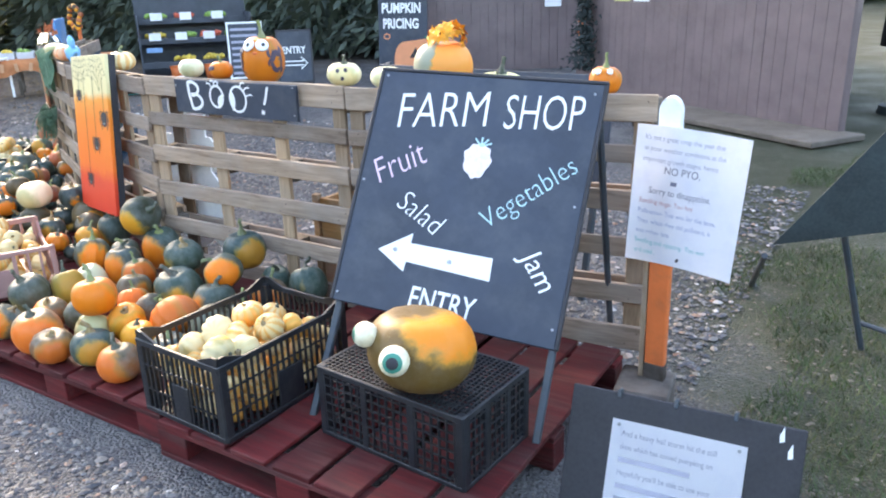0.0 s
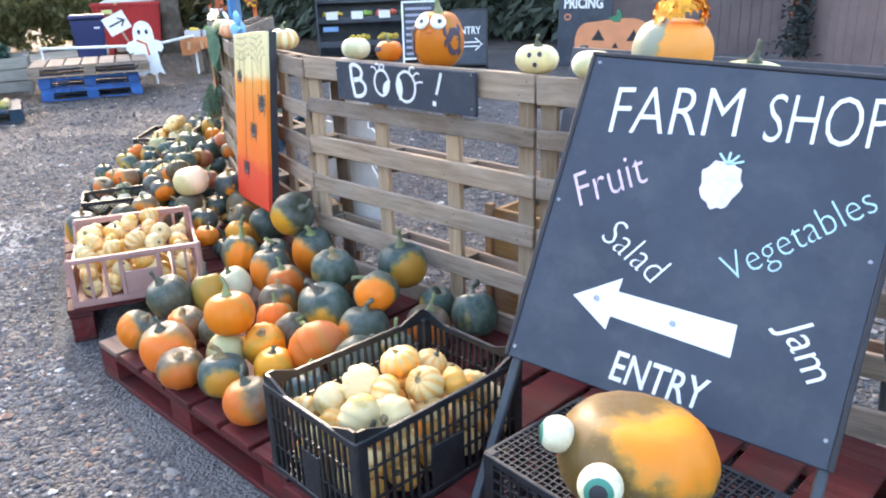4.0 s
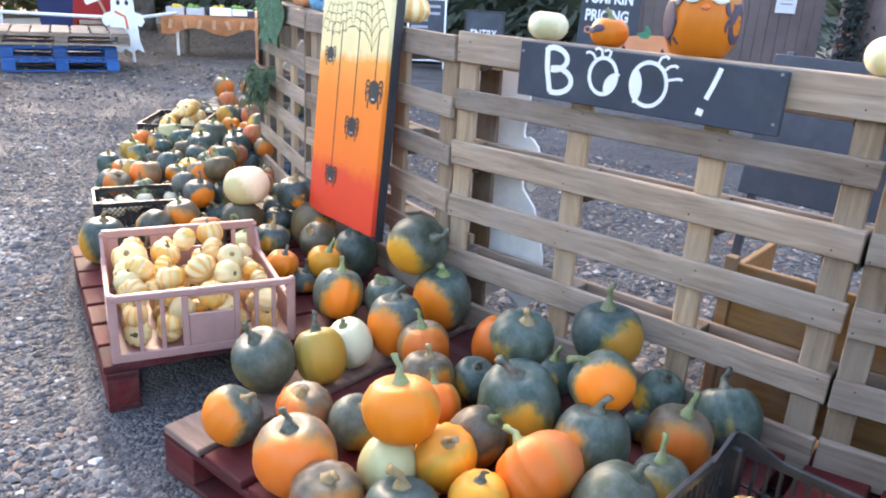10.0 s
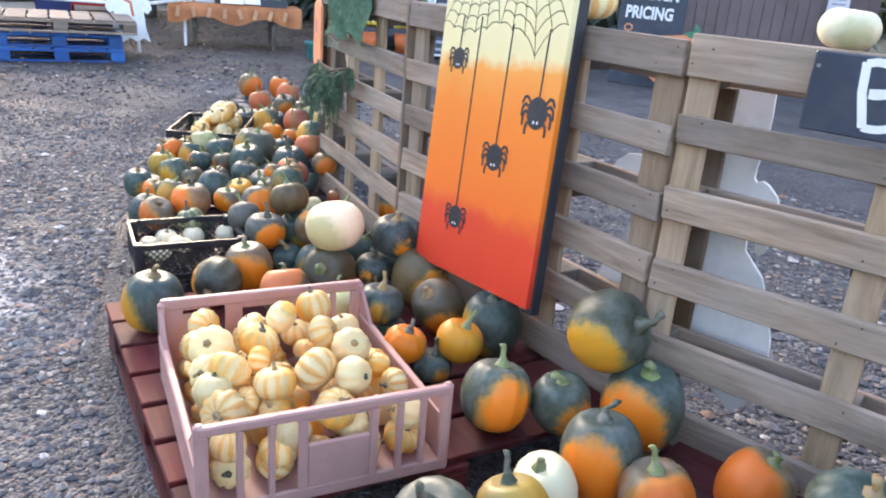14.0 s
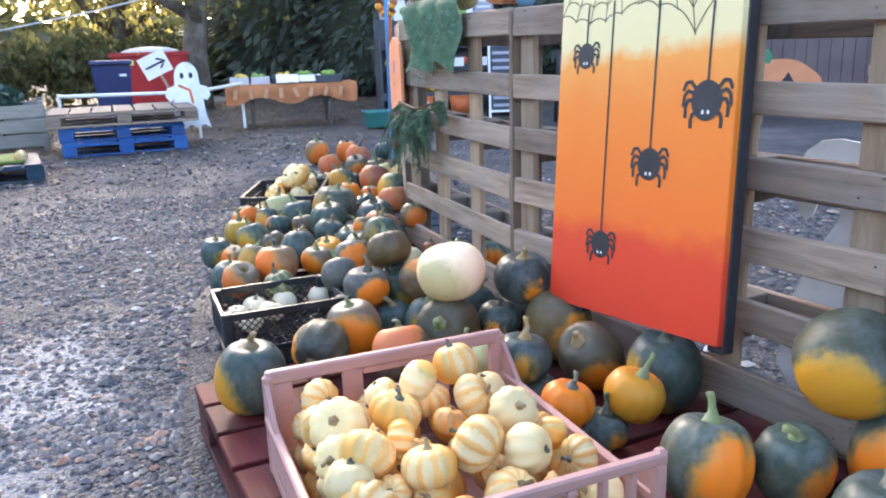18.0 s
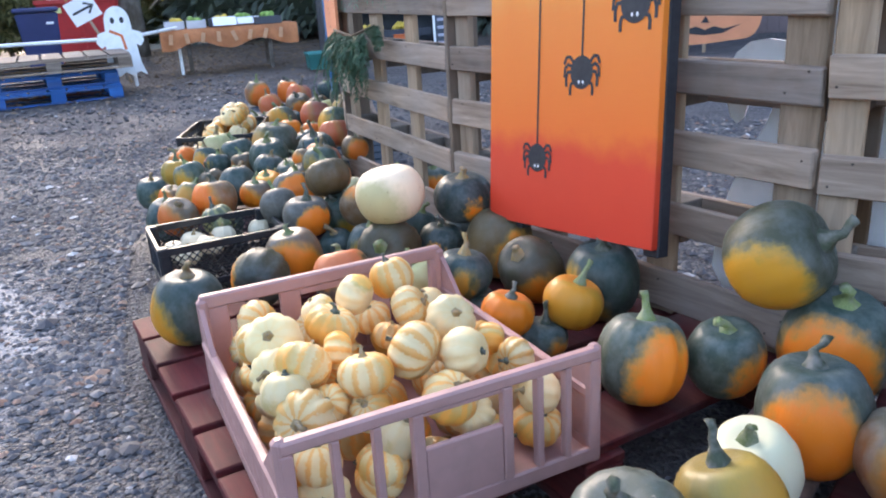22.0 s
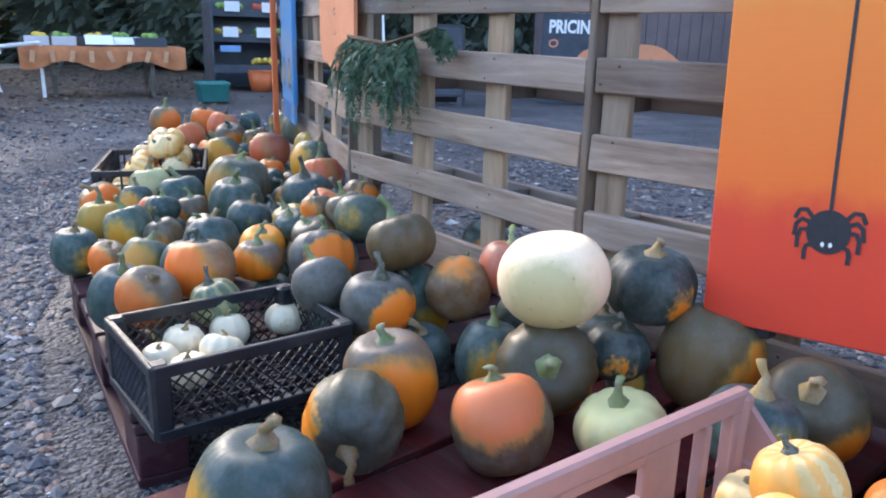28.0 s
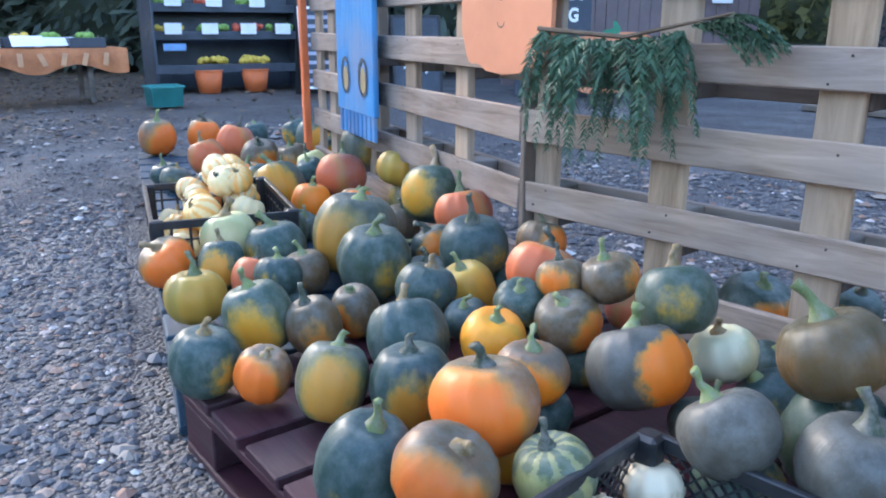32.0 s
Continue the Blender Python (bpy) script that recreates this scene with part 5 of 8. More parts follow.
for rows, material in ((TRAY_MINIS, None), (CRATE_MINIS, None), (WHITE_MINIS, mini_white)):
    for x, y, z, r in rows:
        if rows is TRAY_MINIS:
            # kept clear of the tray's walls
            tray = stand(TRAY_AT[0], TRAY_AT[1], 0, TRAY_AT[2])
            p = tray.inverted() @ Vector((x, y, 0))
            edge = 1.1 * r + 0.014
            p = tray @ Vector((min(TRAY_SIZE[0] - edge, max(edge, p.x)), min(TRAY_SIZE[1] - edge, max(edge, p.y)), 0))
            x, y = p.x, p.y
        if rows is CRATE_MINIS:
            box_at = stand(1.215, -1.105, 0, -3)
            p = box_at.inverted() @ Vector((x, y, 0))
            edge = 1.1 * r + 0.014
            p = box_at @ Vector((min(0.425 - edge, max(edge, p.x)), min(0.60 - edge, max(edge, p.y)), 0))
            x, y, z = p.x, p.y, z - 0.01
        mini(x, y, z, r, rng, material, (rng.gauss(0, 8), rng.gauss(0, 8)) if material else None)


def bottom_layer(x, y, along, wide, deep, z, count, r, rng, material=None):
    """The layer that fills a crate under the heap."""
    frame_of = stand(x, y, 0, along)
    n = max(1, round(math.sqrt(count * wide / deep)))
    edge = r * 1.12 + 0.022
    m = max(1, round(count / n))
    for i in range(n):
        for j in range(m):
            p = frame_of @ Vector((edge + (wide - 2 * edge) * i / max(1, n - 1) + rng.uniform(-0.004, 0.004), edge + (deep - 2 * edge) * j / max(1, m - 1), z + rng.uniform(0, 0.01)))
            mini(p.x, p.y, p.z, r * rng.uniform(0.9, 1.04), rng, material)


bottom_layer(*TRAY_AT, *TRAY_SIZE[:2], 0.205, 25, 0.046, rng)
bottom_layer(*TRAY_AT, *TRAY_SIZE[:2], 0.272, 20, 0.043, rng)
bottom_layer(1.215, -1.105, -3, 0.44, 0.62, 0.205, 20, 0.05, rng)
bottom_layer(1.215, -1.105, -3, 0.44, 0.62, 0.30, 20, 0.05, rng)
bottom_layer(-3.40, 0.87, -45.5, 0.53, 0.38, 0.205, 12, 0.05, rng)
bottom_layer(-3.37, 0.92, -45.5, 0.46, 0.30, 0.285, 10, 0.055, rng)
bottom_layer(-3.28, 0.94, -45.5, 0.32, 0.2, 0.36, 5, 0.052, rng)


# ---- goggle-eyed pumpkin ----
def goggle_pumpkin():
    m = skin("olive_brown_skin_with_orange_top", (0.17, 0.095, 0.025), (0.14, 0.08, 0.02), (0.86, 0.25, 0.02), toward=(0.45, -0.35, 0.75), reach=0.60, soft=0.18, bloom=0.10, freckle=0.3)
    p = pumpkin(None, 2.238, -0.85, 0.524, 0.166, random.Random(5), 0.142, 20, BODIES[1], (-6, 4), "goggle_eyed_pumpkin", "decorated pumpkins", m, False, "olive and orange pumpkin with two painted ping-pong eyes")
    green = paint("green_iris_paint", (0.02, 0.22, 0.16), 0.4, 0.05, 20)
    ivory = paint("ivory_eyeball", (0.72, 0.68, 0.50), 0.45, 0.16, 30, (0.52, 0.40, 0.22), 0.4)
    for x, y, z, aim, big in ((2.262, -1.032, 0.570, (0.45, -0.88, 0.3), 0.94), (2.118, -0.972, 0.594, (-0.85, -0.6, 0.1), 0.82)):
        ball = bmesh.new()
        bmesh.ops.create_uvsphere(ball, u_segments=28, v_segments=18, radius=0.047 * big)
        eye = new("eyeball", finish(ball, "eyeball", ivory, True))
        eye.parent = p
        eye.matrix_parent_inverse = p.matrix_basis.inverted()
        eye.matrix_basis = look((x, y, z), Vector((x, y, z)) - Vector(aim))
        for r, material, d, nm in ((0.030, green, 0.0, "iris"), (0.018, black_paint, 0.0012, "pupil")):
            cap = bmesh.new()
            rows = []
            for j in range(5):
                a = math.asin(r / 0.047) * j / 4
                rows.append([cap.verts.new(((0.0475 + d) * math.sin(a) * math.cos(math.tau * k / 20), (0.0475 + d) * math.sin(a) * math.sin(math.tau * k / 20), (0.0475 + d) * math.cos(a))) for k in range(20)])
            for a, b in zip(rows, rows[1:]):
                for k in range(20):
                    if a is rows[0]:
                        if k == 0:
                            cap.faces.new(rows[1])
                    else:
                        cap.faces.new((a[k], b[k], b[(k + 1) % 20], a[(k + 1) % 20]))
            part(nm, cap, material, eye, smooth=True, at=Matrix.Diagonal((big, big, big, 1)))


goggle_pumpkin()

# ---- behind the fence ----
def ghost_outline(high, wide, arm=0.0):
    """A cartoon ghost cut from ply: domed head, spread arms, scalloped hem."""
    pts = []
    for k in range(13):
        a = math.pi - math.pi * k / 12
        pts.append((wide * 0.3 * math.cos(a), high * 0.78 + high * 0.22 * math.sin(a)))
    pts += [(wide * 0.31, high * 0.66), (wide * (0.5 + arm), high * 0.62), (wide * (0.56 + arm), high * 0.5), (wide * (0.46 + arm * 0.6), high * 0.42), (wide * 0.36, high * 0.45), (wide * 0.40, high * 0.2), (wide * 0.5, 0.0)]
    for k in range(1, 7):
        x = wide * (0.5 - k / 6.0)
        pts.append((x, high * (0.06 if k % 2 else 0.0)))
    pts += [(-wide * 0.40, high * 0.2), (-wide * 0.36, high * 0.45), (-wide * (0.46 + arm * 0.6), high * 0.42), (-wide * (0.56 + arm), high * 0.5), (-wide * (0.5 + arm), high * 0.62), (-wide * 0.31, high * 0.66)]
    return pts


def ply_ghost(x, y, z, turn, high, wide, label, face=True, arm=0.0):
    g = thing("ghost_cutout", pose(x, y, z, -3, 0, turn), label, "ghost cutout", "ghost cutouts")
    part("board", plate(ghost_outline(high, wide, arm), 0.012), ghost_white, g)
    if face:
        for sx in (-1, 1):
            part("eye", blob(arc(sx * wide * 0.11, high * 0.80, wide * 0.05, high * 0.045, 0, 350, 16), deep=-0.002), black_paint, g)
        part("scarf", stroke([(-wide * 0.22, high * 0.66), (wide * 0.05, high * 0.58), (wide * 0.1, high * 0.38)], 0.03, deep=-0.003), orange_paint, g)
    part("peg", box((0.03, 0.025, high * 0.5), (0, 0.026, high * 0.2), bevel=0.003), fence_upright, g)
    return g


shy = thing("ghost_cutout", pose(0.008, 0.21, 0.0, -2, 0, 0), "white plywood ghost cutout with drooping arms behind the fence", "ghost cutout", "ghost cutouts")
half = [(0.05, 1.118), (0.10, 1.085), (0.135, 1.03), (0.148, 0.96), (0.142, 0.89), (0.128, 0.835), (0.128, 0.81), (0.145, 0.80), (0.185, 0.806), (0.225, 0.80), (0.255, 0.775), (0.272, 0.735), (0.270, 0.67), (0.258, 0.63), (0.243, 0.615), (0.228, 0.63), (0.216, 0.675), (0.196, 0.70), (0.172, 0.695), (0.162, 0.665), (0.175, 0.62), (0.205, 0.56), (0.238, 0.48), (0.262, 0.40), (0.275, 0.26), (0.24, 0.20), (0.20, 0.17), (0.16, 0.20), (0.12, 0.23), (0.08, 0.20), (0.04, 0.17)]
near = [(a - 0.062 * max(0.0, min(1.0, (a - 0.13) / 0.1)) if b > 0.56 else a, b) for a, b in half]
part("board", plate([(0.0, 1.125)] + near + [(0.0, 0.16)] + [(-a, b) for a, b in half[::-1]], 0.012), ghost_white, shy)
part("peg", box((0.03, 0.025, 0.6), (0, 0.026, 0.3), bevel=0.003), fence_upright, shy)
cabinet_wood = timber("orange_brown_wood", (0.42, 0.235, 0.10), (0.25, 0.13, 0.055), axis=0)
prop = thing("wooden_prop", pose(0.036, 0.158, 0.0), "orange-brown board standing behind the end of a fence panel", "wooden board")
part("board", box((0.085, 0.02, 1.03), (0, 0, 0.515), bevel=0.003), timber("dull_brown_board", (0.24, 0.15, 0.09), (0.13, 0.08, 0.05), axis=2), prop)
cab = thing("wooden_box", pose(0.95, 0.19, 0.0), "open orange-brown wooden box standing behind the fence", "wooden box")
for name, size, at in (("front_board", (0.62, 0.02, 0.22), (0.31, 0, 0.47)), ("front_board", (0.62, 0.02, 0.20), (0.31, 0, 0.23)), ("side_board", (0.02, 0.32, 0.56), (0.01, 0.17, 0.29)), ("side_board", (0.02, 0.32, 0.56), (0.61, 0.17, 0.29)), ("shelf_board", (0.6, 0.32, 0.02), (0.31, 0.17, 0.02)), ("corner_post", (0.035, 0.035, 0.6), (0.0, -0.012, 0.3)), ("corner_post", (0.035, 0.035, 0.6), (0.62, -0.012, 0.3))):
    part(name, box(size, at, bevel=0.003), cabinet_wood, cab)
note = thing("paper_label", pose(1.13, 0.162, 0.30, 0, 8, 0), "small white paper label pinned to the wooden box", "label")
part("sheet", sheet(0.09, 0.07, 0.004), paper, note)
bb = thing("black_a_board", pose(0.62, 0.95, 0.0, -12, 0, -4), "blank dark A-board seen from behind through the fence", "sign")
part("board", box((1.5, 0.015, 0.55), (0.75, 0, 0.86), bevel=0.003), chalkboard, bb)
for x in (0.05, 1.45):
    part("leg", box((0.03, 0.03, 1.15), (x, 0.025, 0.575), bevel=0.003), steel, bb)


# ---- things along the top of the fence ----
TOP = 1.148
rng = random.Random(77)
google_white = paint("white_toy_eye", (0.82, 0.83, 0.84), 0.3, 0.03, 20)
violet_paint = paint("dark_violet_paint", (0.06, 0.045, 0.075), 0.55, 0.2, 14)


def on_skin(p, r, up, yaw, lift, size, material, name, parent, flat=0.35):
    """A small rounded daub or eye set on a fruit's side, yaw from -y and lift in degrees."""
    a, e = radians(yaw), radians(lift)
    d = Vector((math.sin(a) * math.cos(e), -math.cos(a) * math.cos(e), math.sin(e)))
    bm = bmesh.new()
    bmesh.ops.create_uvsphere(bm, u_segments=16, v_segments=10, radius=1)
    bmesh.ops.transform(bm, matrix=(-d).to_track_quat("-Z", "Y").to_matrix().to_4x4() @ Matrix.Diagonal((size[0], size[1], flat * min(size), 1)), verts=bm.verts)
    bmesh.ops.translate(bm, vec=Vector((d.x * r, d.y * r, d.z * up)), verts=bm.verts)
    ob = part(name, bm, material, parent, smooth=True)
    ob.matrix_parent_inverse = parent.matrix_basis.inverted() @ Matrix.Translation(p)
    return ob


def top_pumpkin(kind, x, y, r, up, label, name="decorated_pumpkin", body=None, material=None, stem=True, turn=30, tilt=(2, 3)):
    return pumpkin(kind, x, y, TOP + up * 0.8, r, rng, up, turn, body or BODIES[1], tilt, name, "pumpkins along the fence top", material, stem, label)


gourd_skin = skin("cream_gourd_with_orange_lines", (0.76, 0.66, 0.42), (0.76, 0.64, 0.38), (0.74, 0.36, 0.10), reach=1.2, soft=0.2, bloom=0.02, stripes=0.8)
top_pumpkin(None, -0.36, 0.16, 0.075, 0.066, "cream gourd with orange lines on the fence top", "gourd", MINI[1], gourd_skin)
top_pumpkin("cr", 0.31, 0.06, 0.062, 0.058, "small flat cream squash on the fence top", "squash", ROUND, None, False)
bat = top_pumpkin("or", 0.52, 0.06, 0.056, 0.056, "orange pumpkin with a dark painted bat", body=ROUND)
on_skin((0.52, 0.06, TOP + 0.046), 0.056, 0.056, -5, 12, (0.020, 0.011), violet_paint, "painted_bat", bat, 0.2)
on_skin((0.52, 0.06, TOP + 0.046), 0.056, 0.056, -30, 5, (0.018, 0.010), violet_paint, "painted_wing", bat, 0.2)
face = top_pumpkin("or", 0.785, 0.075, 0.100, 0.125, "large orange pumpkin with toy eyes and dark painted wings", body=BODIES[3], turn=20)
mid = (0.785, 0.075, TOP + 0.100)
for yaw in (2, 46):
    on_skin(mid, 0.100, 0.125, yaw, 33, (0.030, 0.030), google_white, "toy_eye", face, 0.4)
    on_skin(mid, 0.111, 0.131, yaw + 3, 33, (0.010, 0.010), black_paint, "pupil", face, 0.4)
on_skin(mid, 0.100, 0.125, 24, 16, (0.012, 0.008), orange_paint, "beak", face, 0.6)
for yaw in (-38, 82):
    on_skin(mid, 0.096, 0.121, yaw, -2, (0.034, 0.052), violet_paint, "painted_wing", face, 0.12)
    for k in range(9):
        on_skin(mid, 0.0985, 0.123, yaw + rng.uniform(-17, 17), rng.uniform(-32, 24), (rng.uniform(0.010, 0.020), rng.uniform(0.012, 0.026)), violet_paint, "paint_daub", face, 0.12)
scrawl = top_pumpkin("cr", 1.27, 0.06, 0.075, 0.066, "white pumpkin with scribbled face", body=ROUND)
for yaw, lift in ((16, 18), (44, 20), (32, -10)):
    on_skin((1.27, 0.06, TOP + 0.053), 0.075, 0.066, yaw, lift, (0.008, 0.009), violet_paint, "ink_mark", scrawl, 0.2)
pale = top_pumpkin("cr", 1.505, 0.05, 0.072, 0.06, "flat white pumpkin on the fence top", body=ROUND, stem=False)
vase_skin = skin("grey_green_and_orange_halves", (0.24, 0.26, 0.20), (0.26, 0.27, 0.20), (0.82, 0.30, 0.06), toward=(0.9, 0.3, 0.0), reach=0.08, soft=0.06, bloom=0.1)
vase = top_pumpkin(None, 1.755, 0.09, 0.122, 0.118, "grey-green and orange pumpkin used as a vase for orange flowers", "pumpkin_vase", BODIES[4], vase_skin, False, 0)
petal = paint("orange_yellow_petals", (0.84, 0.33, 0.02), 0.6, 0.3, 30)
heart = paint("dark_flower_heart", (0.10, 0.04, 0.015), 0.8, 0.2, 30)


def bouquet(x, y, z, spread, count, label):
    f = thing("flower_bunch", pose(x, y, z), label, "flowers")
    for k in range(count):
        a, e = rng.uniform(0, math.tau), rng.uniform(0.1, 1.35)
        d = Vector((math.cos(a) * math.cos(e), math.sin(a) * math.cos(e), math.sin(e) * 0.75))
        m = Matrix.Translation(d * spread * rng.uniform(0.7, 1.05)) @ d.to_track_quat("Z", "Y").to_matrix().to_4x4()
        bm = bmesh.new()
        for n in range(13):
            b2, s = math.tau * n / 13 + rng.uniform(-0.1, 0.1), rng.uniform(0.9, 1.15)
            pts = [Vector((0.006, -0.004, 0)), Vector((0.026 * s, -0.009, 0.006)), Vector((0.045 * s, 0, rng.uniform(-0.012, 0.014))), Vector((0.026 * s, 0.009, 0.006)), Vector((0.006, 0.004, 0))]
            bm.faces.new([bm.verts.new(m @ (Matrix.Rotation(b2, 4, "Z") @ p)) for p in pts])
        part("flower_head", bm, petal, f)
        c = bmesh.new()
        bmesh.ops.create_uvsphere(c, u_segments=8, v_segments=6, radius=0.007)
        bmesh.ops.transform(c, matrix=m, verts=c.verts)
        part("flower_heart", c, heart, f)
    return f


bouquet(1.78, 0.08, TOP + 0.19, 0.085, 15, "bunch of orange artificial flowers in a pumpkin")
top_pumpkin("pw", 1.98, 0.15, 0.092, 0.05, "flat yellow squash on the fence top", "squash", MINI[0])
lil = top_pumpkin("or", 2.385, 0.22, 0.062, 0.066, "small orange pumpkin with stuck-on eyes", body=BODIES[0])
for yaw in (-10, 38):
    on_skin((2.385, 0.22, TOP + 0.054), 0.062, 0.066, yaw, 32, (0.012, 0.012), google_white, "toy_eye", lil, 0.5)
# by the bend of the fence
top_pumpkin("rd", -1.27, 0.43, 0.075, 0.062, "pink-orange striped squash on the fence top", "squash", MINI[1], skin("pink_orange_stripes", (0.74, 0.42, 0.26), (0.74, 0.40, 0.24), (0.70, 0.22, 0.10), reach=1.2, bloom=0.02, stripes=0.8), False)
top_pumpkin("pw", -1.60, 0.58, 0.075, 0.06, "pale yellow squash on the fence top", "squash", ROUND, None, False)
top_pumpkin("cr", -1.78, 0.67, 0.062, 0.05, "pink-tinted squash on the fence top", "squash", ROUND, skin("dusty_pink_skin", (0.72, 0.36, 0.36), (0.74, 0.40, 0.40), (0.72, 0.5, 0.4), reach=1.1, bloom=0.03), False)


def glove():
    """A blown-up blue rubber glove."""
    blue = paint("pale_blue_rubber", (0.18, 0.50, 0.80), 0.4, 0.08, 12)
    g = thing("blown_up_glove", pose(-1.17, 0.41, TOP - 0.005, 0, 0, -20), "blown-up pale blue rubber glove on the fence top", "glove")
    palm = tube([(0, 0, 0), (0, 0, 0.03), (0, 0, 0.075), (0, 0, 0.10)], [0.022, 0.040, 0.046, 0.03], 14)
    part("palm", palm, blue, g, smooth=True)
    for k, (x, lean, long) in enumerate(((-0.03, -18, 0.062), (-0.011, -6, 0.075), (0.011, 6, 0.07), (0.03, 18, 0.058), (0.045, 62, 0.055))):
        z0 = 0.09 if k < 4 else 0.05
        d = Vector((math.sin(radians(lean)), 0, math.cos(radians(lean))))
        p = Vector((x, 0, z0))
        part("finger", tube([p, p + d * long * 0.5, p + d * long * 0.85, p + d * long], [0.013, 0.0135, 0.012, 0.005], 10), blue, g, smooth=True)


glove()
glass = bpy.data.materials.new("clear_glass")
glass.use_nodes = True
gb = glass.node_tree.nodes["Principled BSDF"]
gb.inputs["Transmission Weight"].default_value, gb.inputs["Roughness"].default_value, gb.inputs["IOR"].default_value = 1.0, 0.03, 1.45
jar = thing("glass_jar", pose(-1.92, 0.73, TOP), "round clear glass jar with red leaves on top", "jar")
part("glass_body", tube([(0, 0, 0), (0, 0, 0.02), (0, 0, 0.07), (0, 0, 0.11), (0, 0, 0.13), (0, 0, 0.145)], [0.05, 0.068, 0.08, 0.066, 0.045, 0.046], 24), glass, jar, smooth=True).visible_shadow = False
red_leaf = paint("dry_red_leaves", (0.42, 0.12, 0.05), 0.7, 0.25, 30)
lv = bmesh.new()
for k in range(36):
    c = Vector((rng.gauss(0, 0.03), rng.gauss(0, 0.03), 0.15 + abs(rng.gauss(0, 0.022))))
    m = Matrix.Translation(c) @ Euler([rng.uniform(0, 6) for _ in range(3)]).to_matrix().to_4x4()
    lv.faces.new([lv.verts.new(m @ Vector(p)) for p in ((0, 0, 0), (0.02, 0.01, 0.004), (0.045, 0, 0), (0.02, -0.01, 0.004))])
part("dry_leaves", lv, red_leaf, jar, "dry red leaves")


def needle_spray(bm, root, way, long, rng, droop=0.5, needles=26):
    """One drooping conifer spray: flat needle blades on both sides of a bending twig."""
    way = Vector(way).normalized()
    p = Vector(root)
    step = long / needles
    side = way.cross(Vector((0, 0, 1)))
    side = side.normalized() if side.length > 0.1 else Vector((1, 0, 0))
    for k in range(needles):
        t = k / needles
        way = (way + Vector((0, 0, -droop * step / long * 2))).normalized()
        p = p + way * step
        size = long * 0.17 * (1 - 0.75 * t) + 0.006
        for s in (-1, 1):
            tip = p + (way * 0.75 + side * s * rng.uniform(0.5, 0.9) + Vector((0, 0, rng.uniform(-0.45, 0.1)))).normalized() * size * rng.uniform(0.75, 1.2)
            w = (tip - p).cross(Vector((rng.uniform(-1, 1), rng.uniform(-1, 1), 1))).normalized() * 0.0028
            bm.faces.new([bm.verts.new(v) for v in (p - w, p + w, tip)])


fir_mat = paint("dark_fir_needles", (0.045, 0.105, 0.055), 0.65, 0.35, 30)
twig_mat = paint("brown_twig", (0.10, 0.065, 0.04), 0.8, 0.2, 30)
u3 = Vector((-0.945, 0.44, 0)).normalized()


def along3(s, z, off=-0.035):
    """A point of the third panel's face: s metres from its near end."""
    return Vector((-1.17, 0.335, 0)) + u3 * s + Vector((u3.y, -u3.x, 0)) * off + Vector((0, 0, z))


def fir_branch():
    f = thing("fir_branch", pose(0, 0, 0), "cut drooping fir branch hung on the pallet fence", "branch")
    a, b2 = along3(0.98, 0.80), along3(0.52, 0.83)
    part("twig", tube([a, a.lerp(b2, 0.5) + Vector((0, -0.01, -0.03)), b2], [0.006, 0.005, 0.003], 6), twig_mat, f)
    r = random.Random(9)
    for n in range(9):
        bm = bmesh.new()
        for k in range(9):
            t = (n + r.random()) / 9
            root = a.lerp(b2, t) + Vector((0, 0, -0.03 * math.sin(math.pi * t)))
            if n > 6:
                way = -u3 * 1.0 + Vector((0, -0.15, r.uniform(-0.1, 0.25)))
                needle_spray(bm, root, way, r.uniform(0.10, 0.17), r, 0.5)
            else:
                way = Vector((r.uniform(-0.4, 0.6), -0.35 + r.uniform(-0.3, 0.1), r.uniform(-0.9, 0.0)))
                needle_spray(bm, root, way, r.uniform(0.12, 0.27) * (1.1 - 0.5 * abs(t - 0.35)), r, 1.1)
        part("spray", bm, fir_mat, f)


fir_branch()


def net_bag():
    """A green net draped over the top slat."""
    m = paint("green_net", (0.10, 0.24, 0.15), 0.8, 0.3, 40)
    g = thing("green_net", pose(0, 0, 0), "green netting draped over the top of the fence", "netting")
    r = random.Random(3)
    bm = bmesh.new()
    n = 16
    rows = []
    for i in range(n + 1):
        s = 0.33 + 0.53 * i / n
        drop = 0.235 + 0.015 * math.sin(i * 0.9) + 0.03 * r.random()
        col = []
        for j in range(9):
            t = j / 8
            if t < 0.3:
                p = along3(s, 1.2, 0.11 - 0.145 * t / 0.3)
            else:
                p = along3(s, 1.196 - drop * (t - 0.3) / 0.7, -0.035 - 0.02 * math.sin(i * 1.1 + j))
            col.append(bm.verts.new(p))
        rows.append(col)
    for a, b2 in zip(rows, rows[1:]):
        for j in range(8):
            bm.faces.new((a[j], a[j + 1], b2[j + 1], b2[j]))
    bmesh.ops.solidify(bm, geom=bm.faces[:], thickness=0.006)
    part("cloth", bm, m, g, smooth=True)
    fr = bmesh.new()
    for k in range(420):
        p = along3(r.uniform(0.33, 0.86), TOP - r.uniform(-0.01, 0.26), -0.05)
        d = Vector((r.uniform(-1, 1), -0.5, r.uniform(-1, 0.4))).normalized() * r.uniform(0.01, 0.03)
        w = d.cross(Vector((0, 0, 1))).normalized() * 0.0015
        fr.faces.new([fr.verts.new(v) for v in (p - w, p + w, p + d)])
    tagged(part("loose_threads", fr, m, g, "frayed green threads"), kind="stuff")


net_bag()

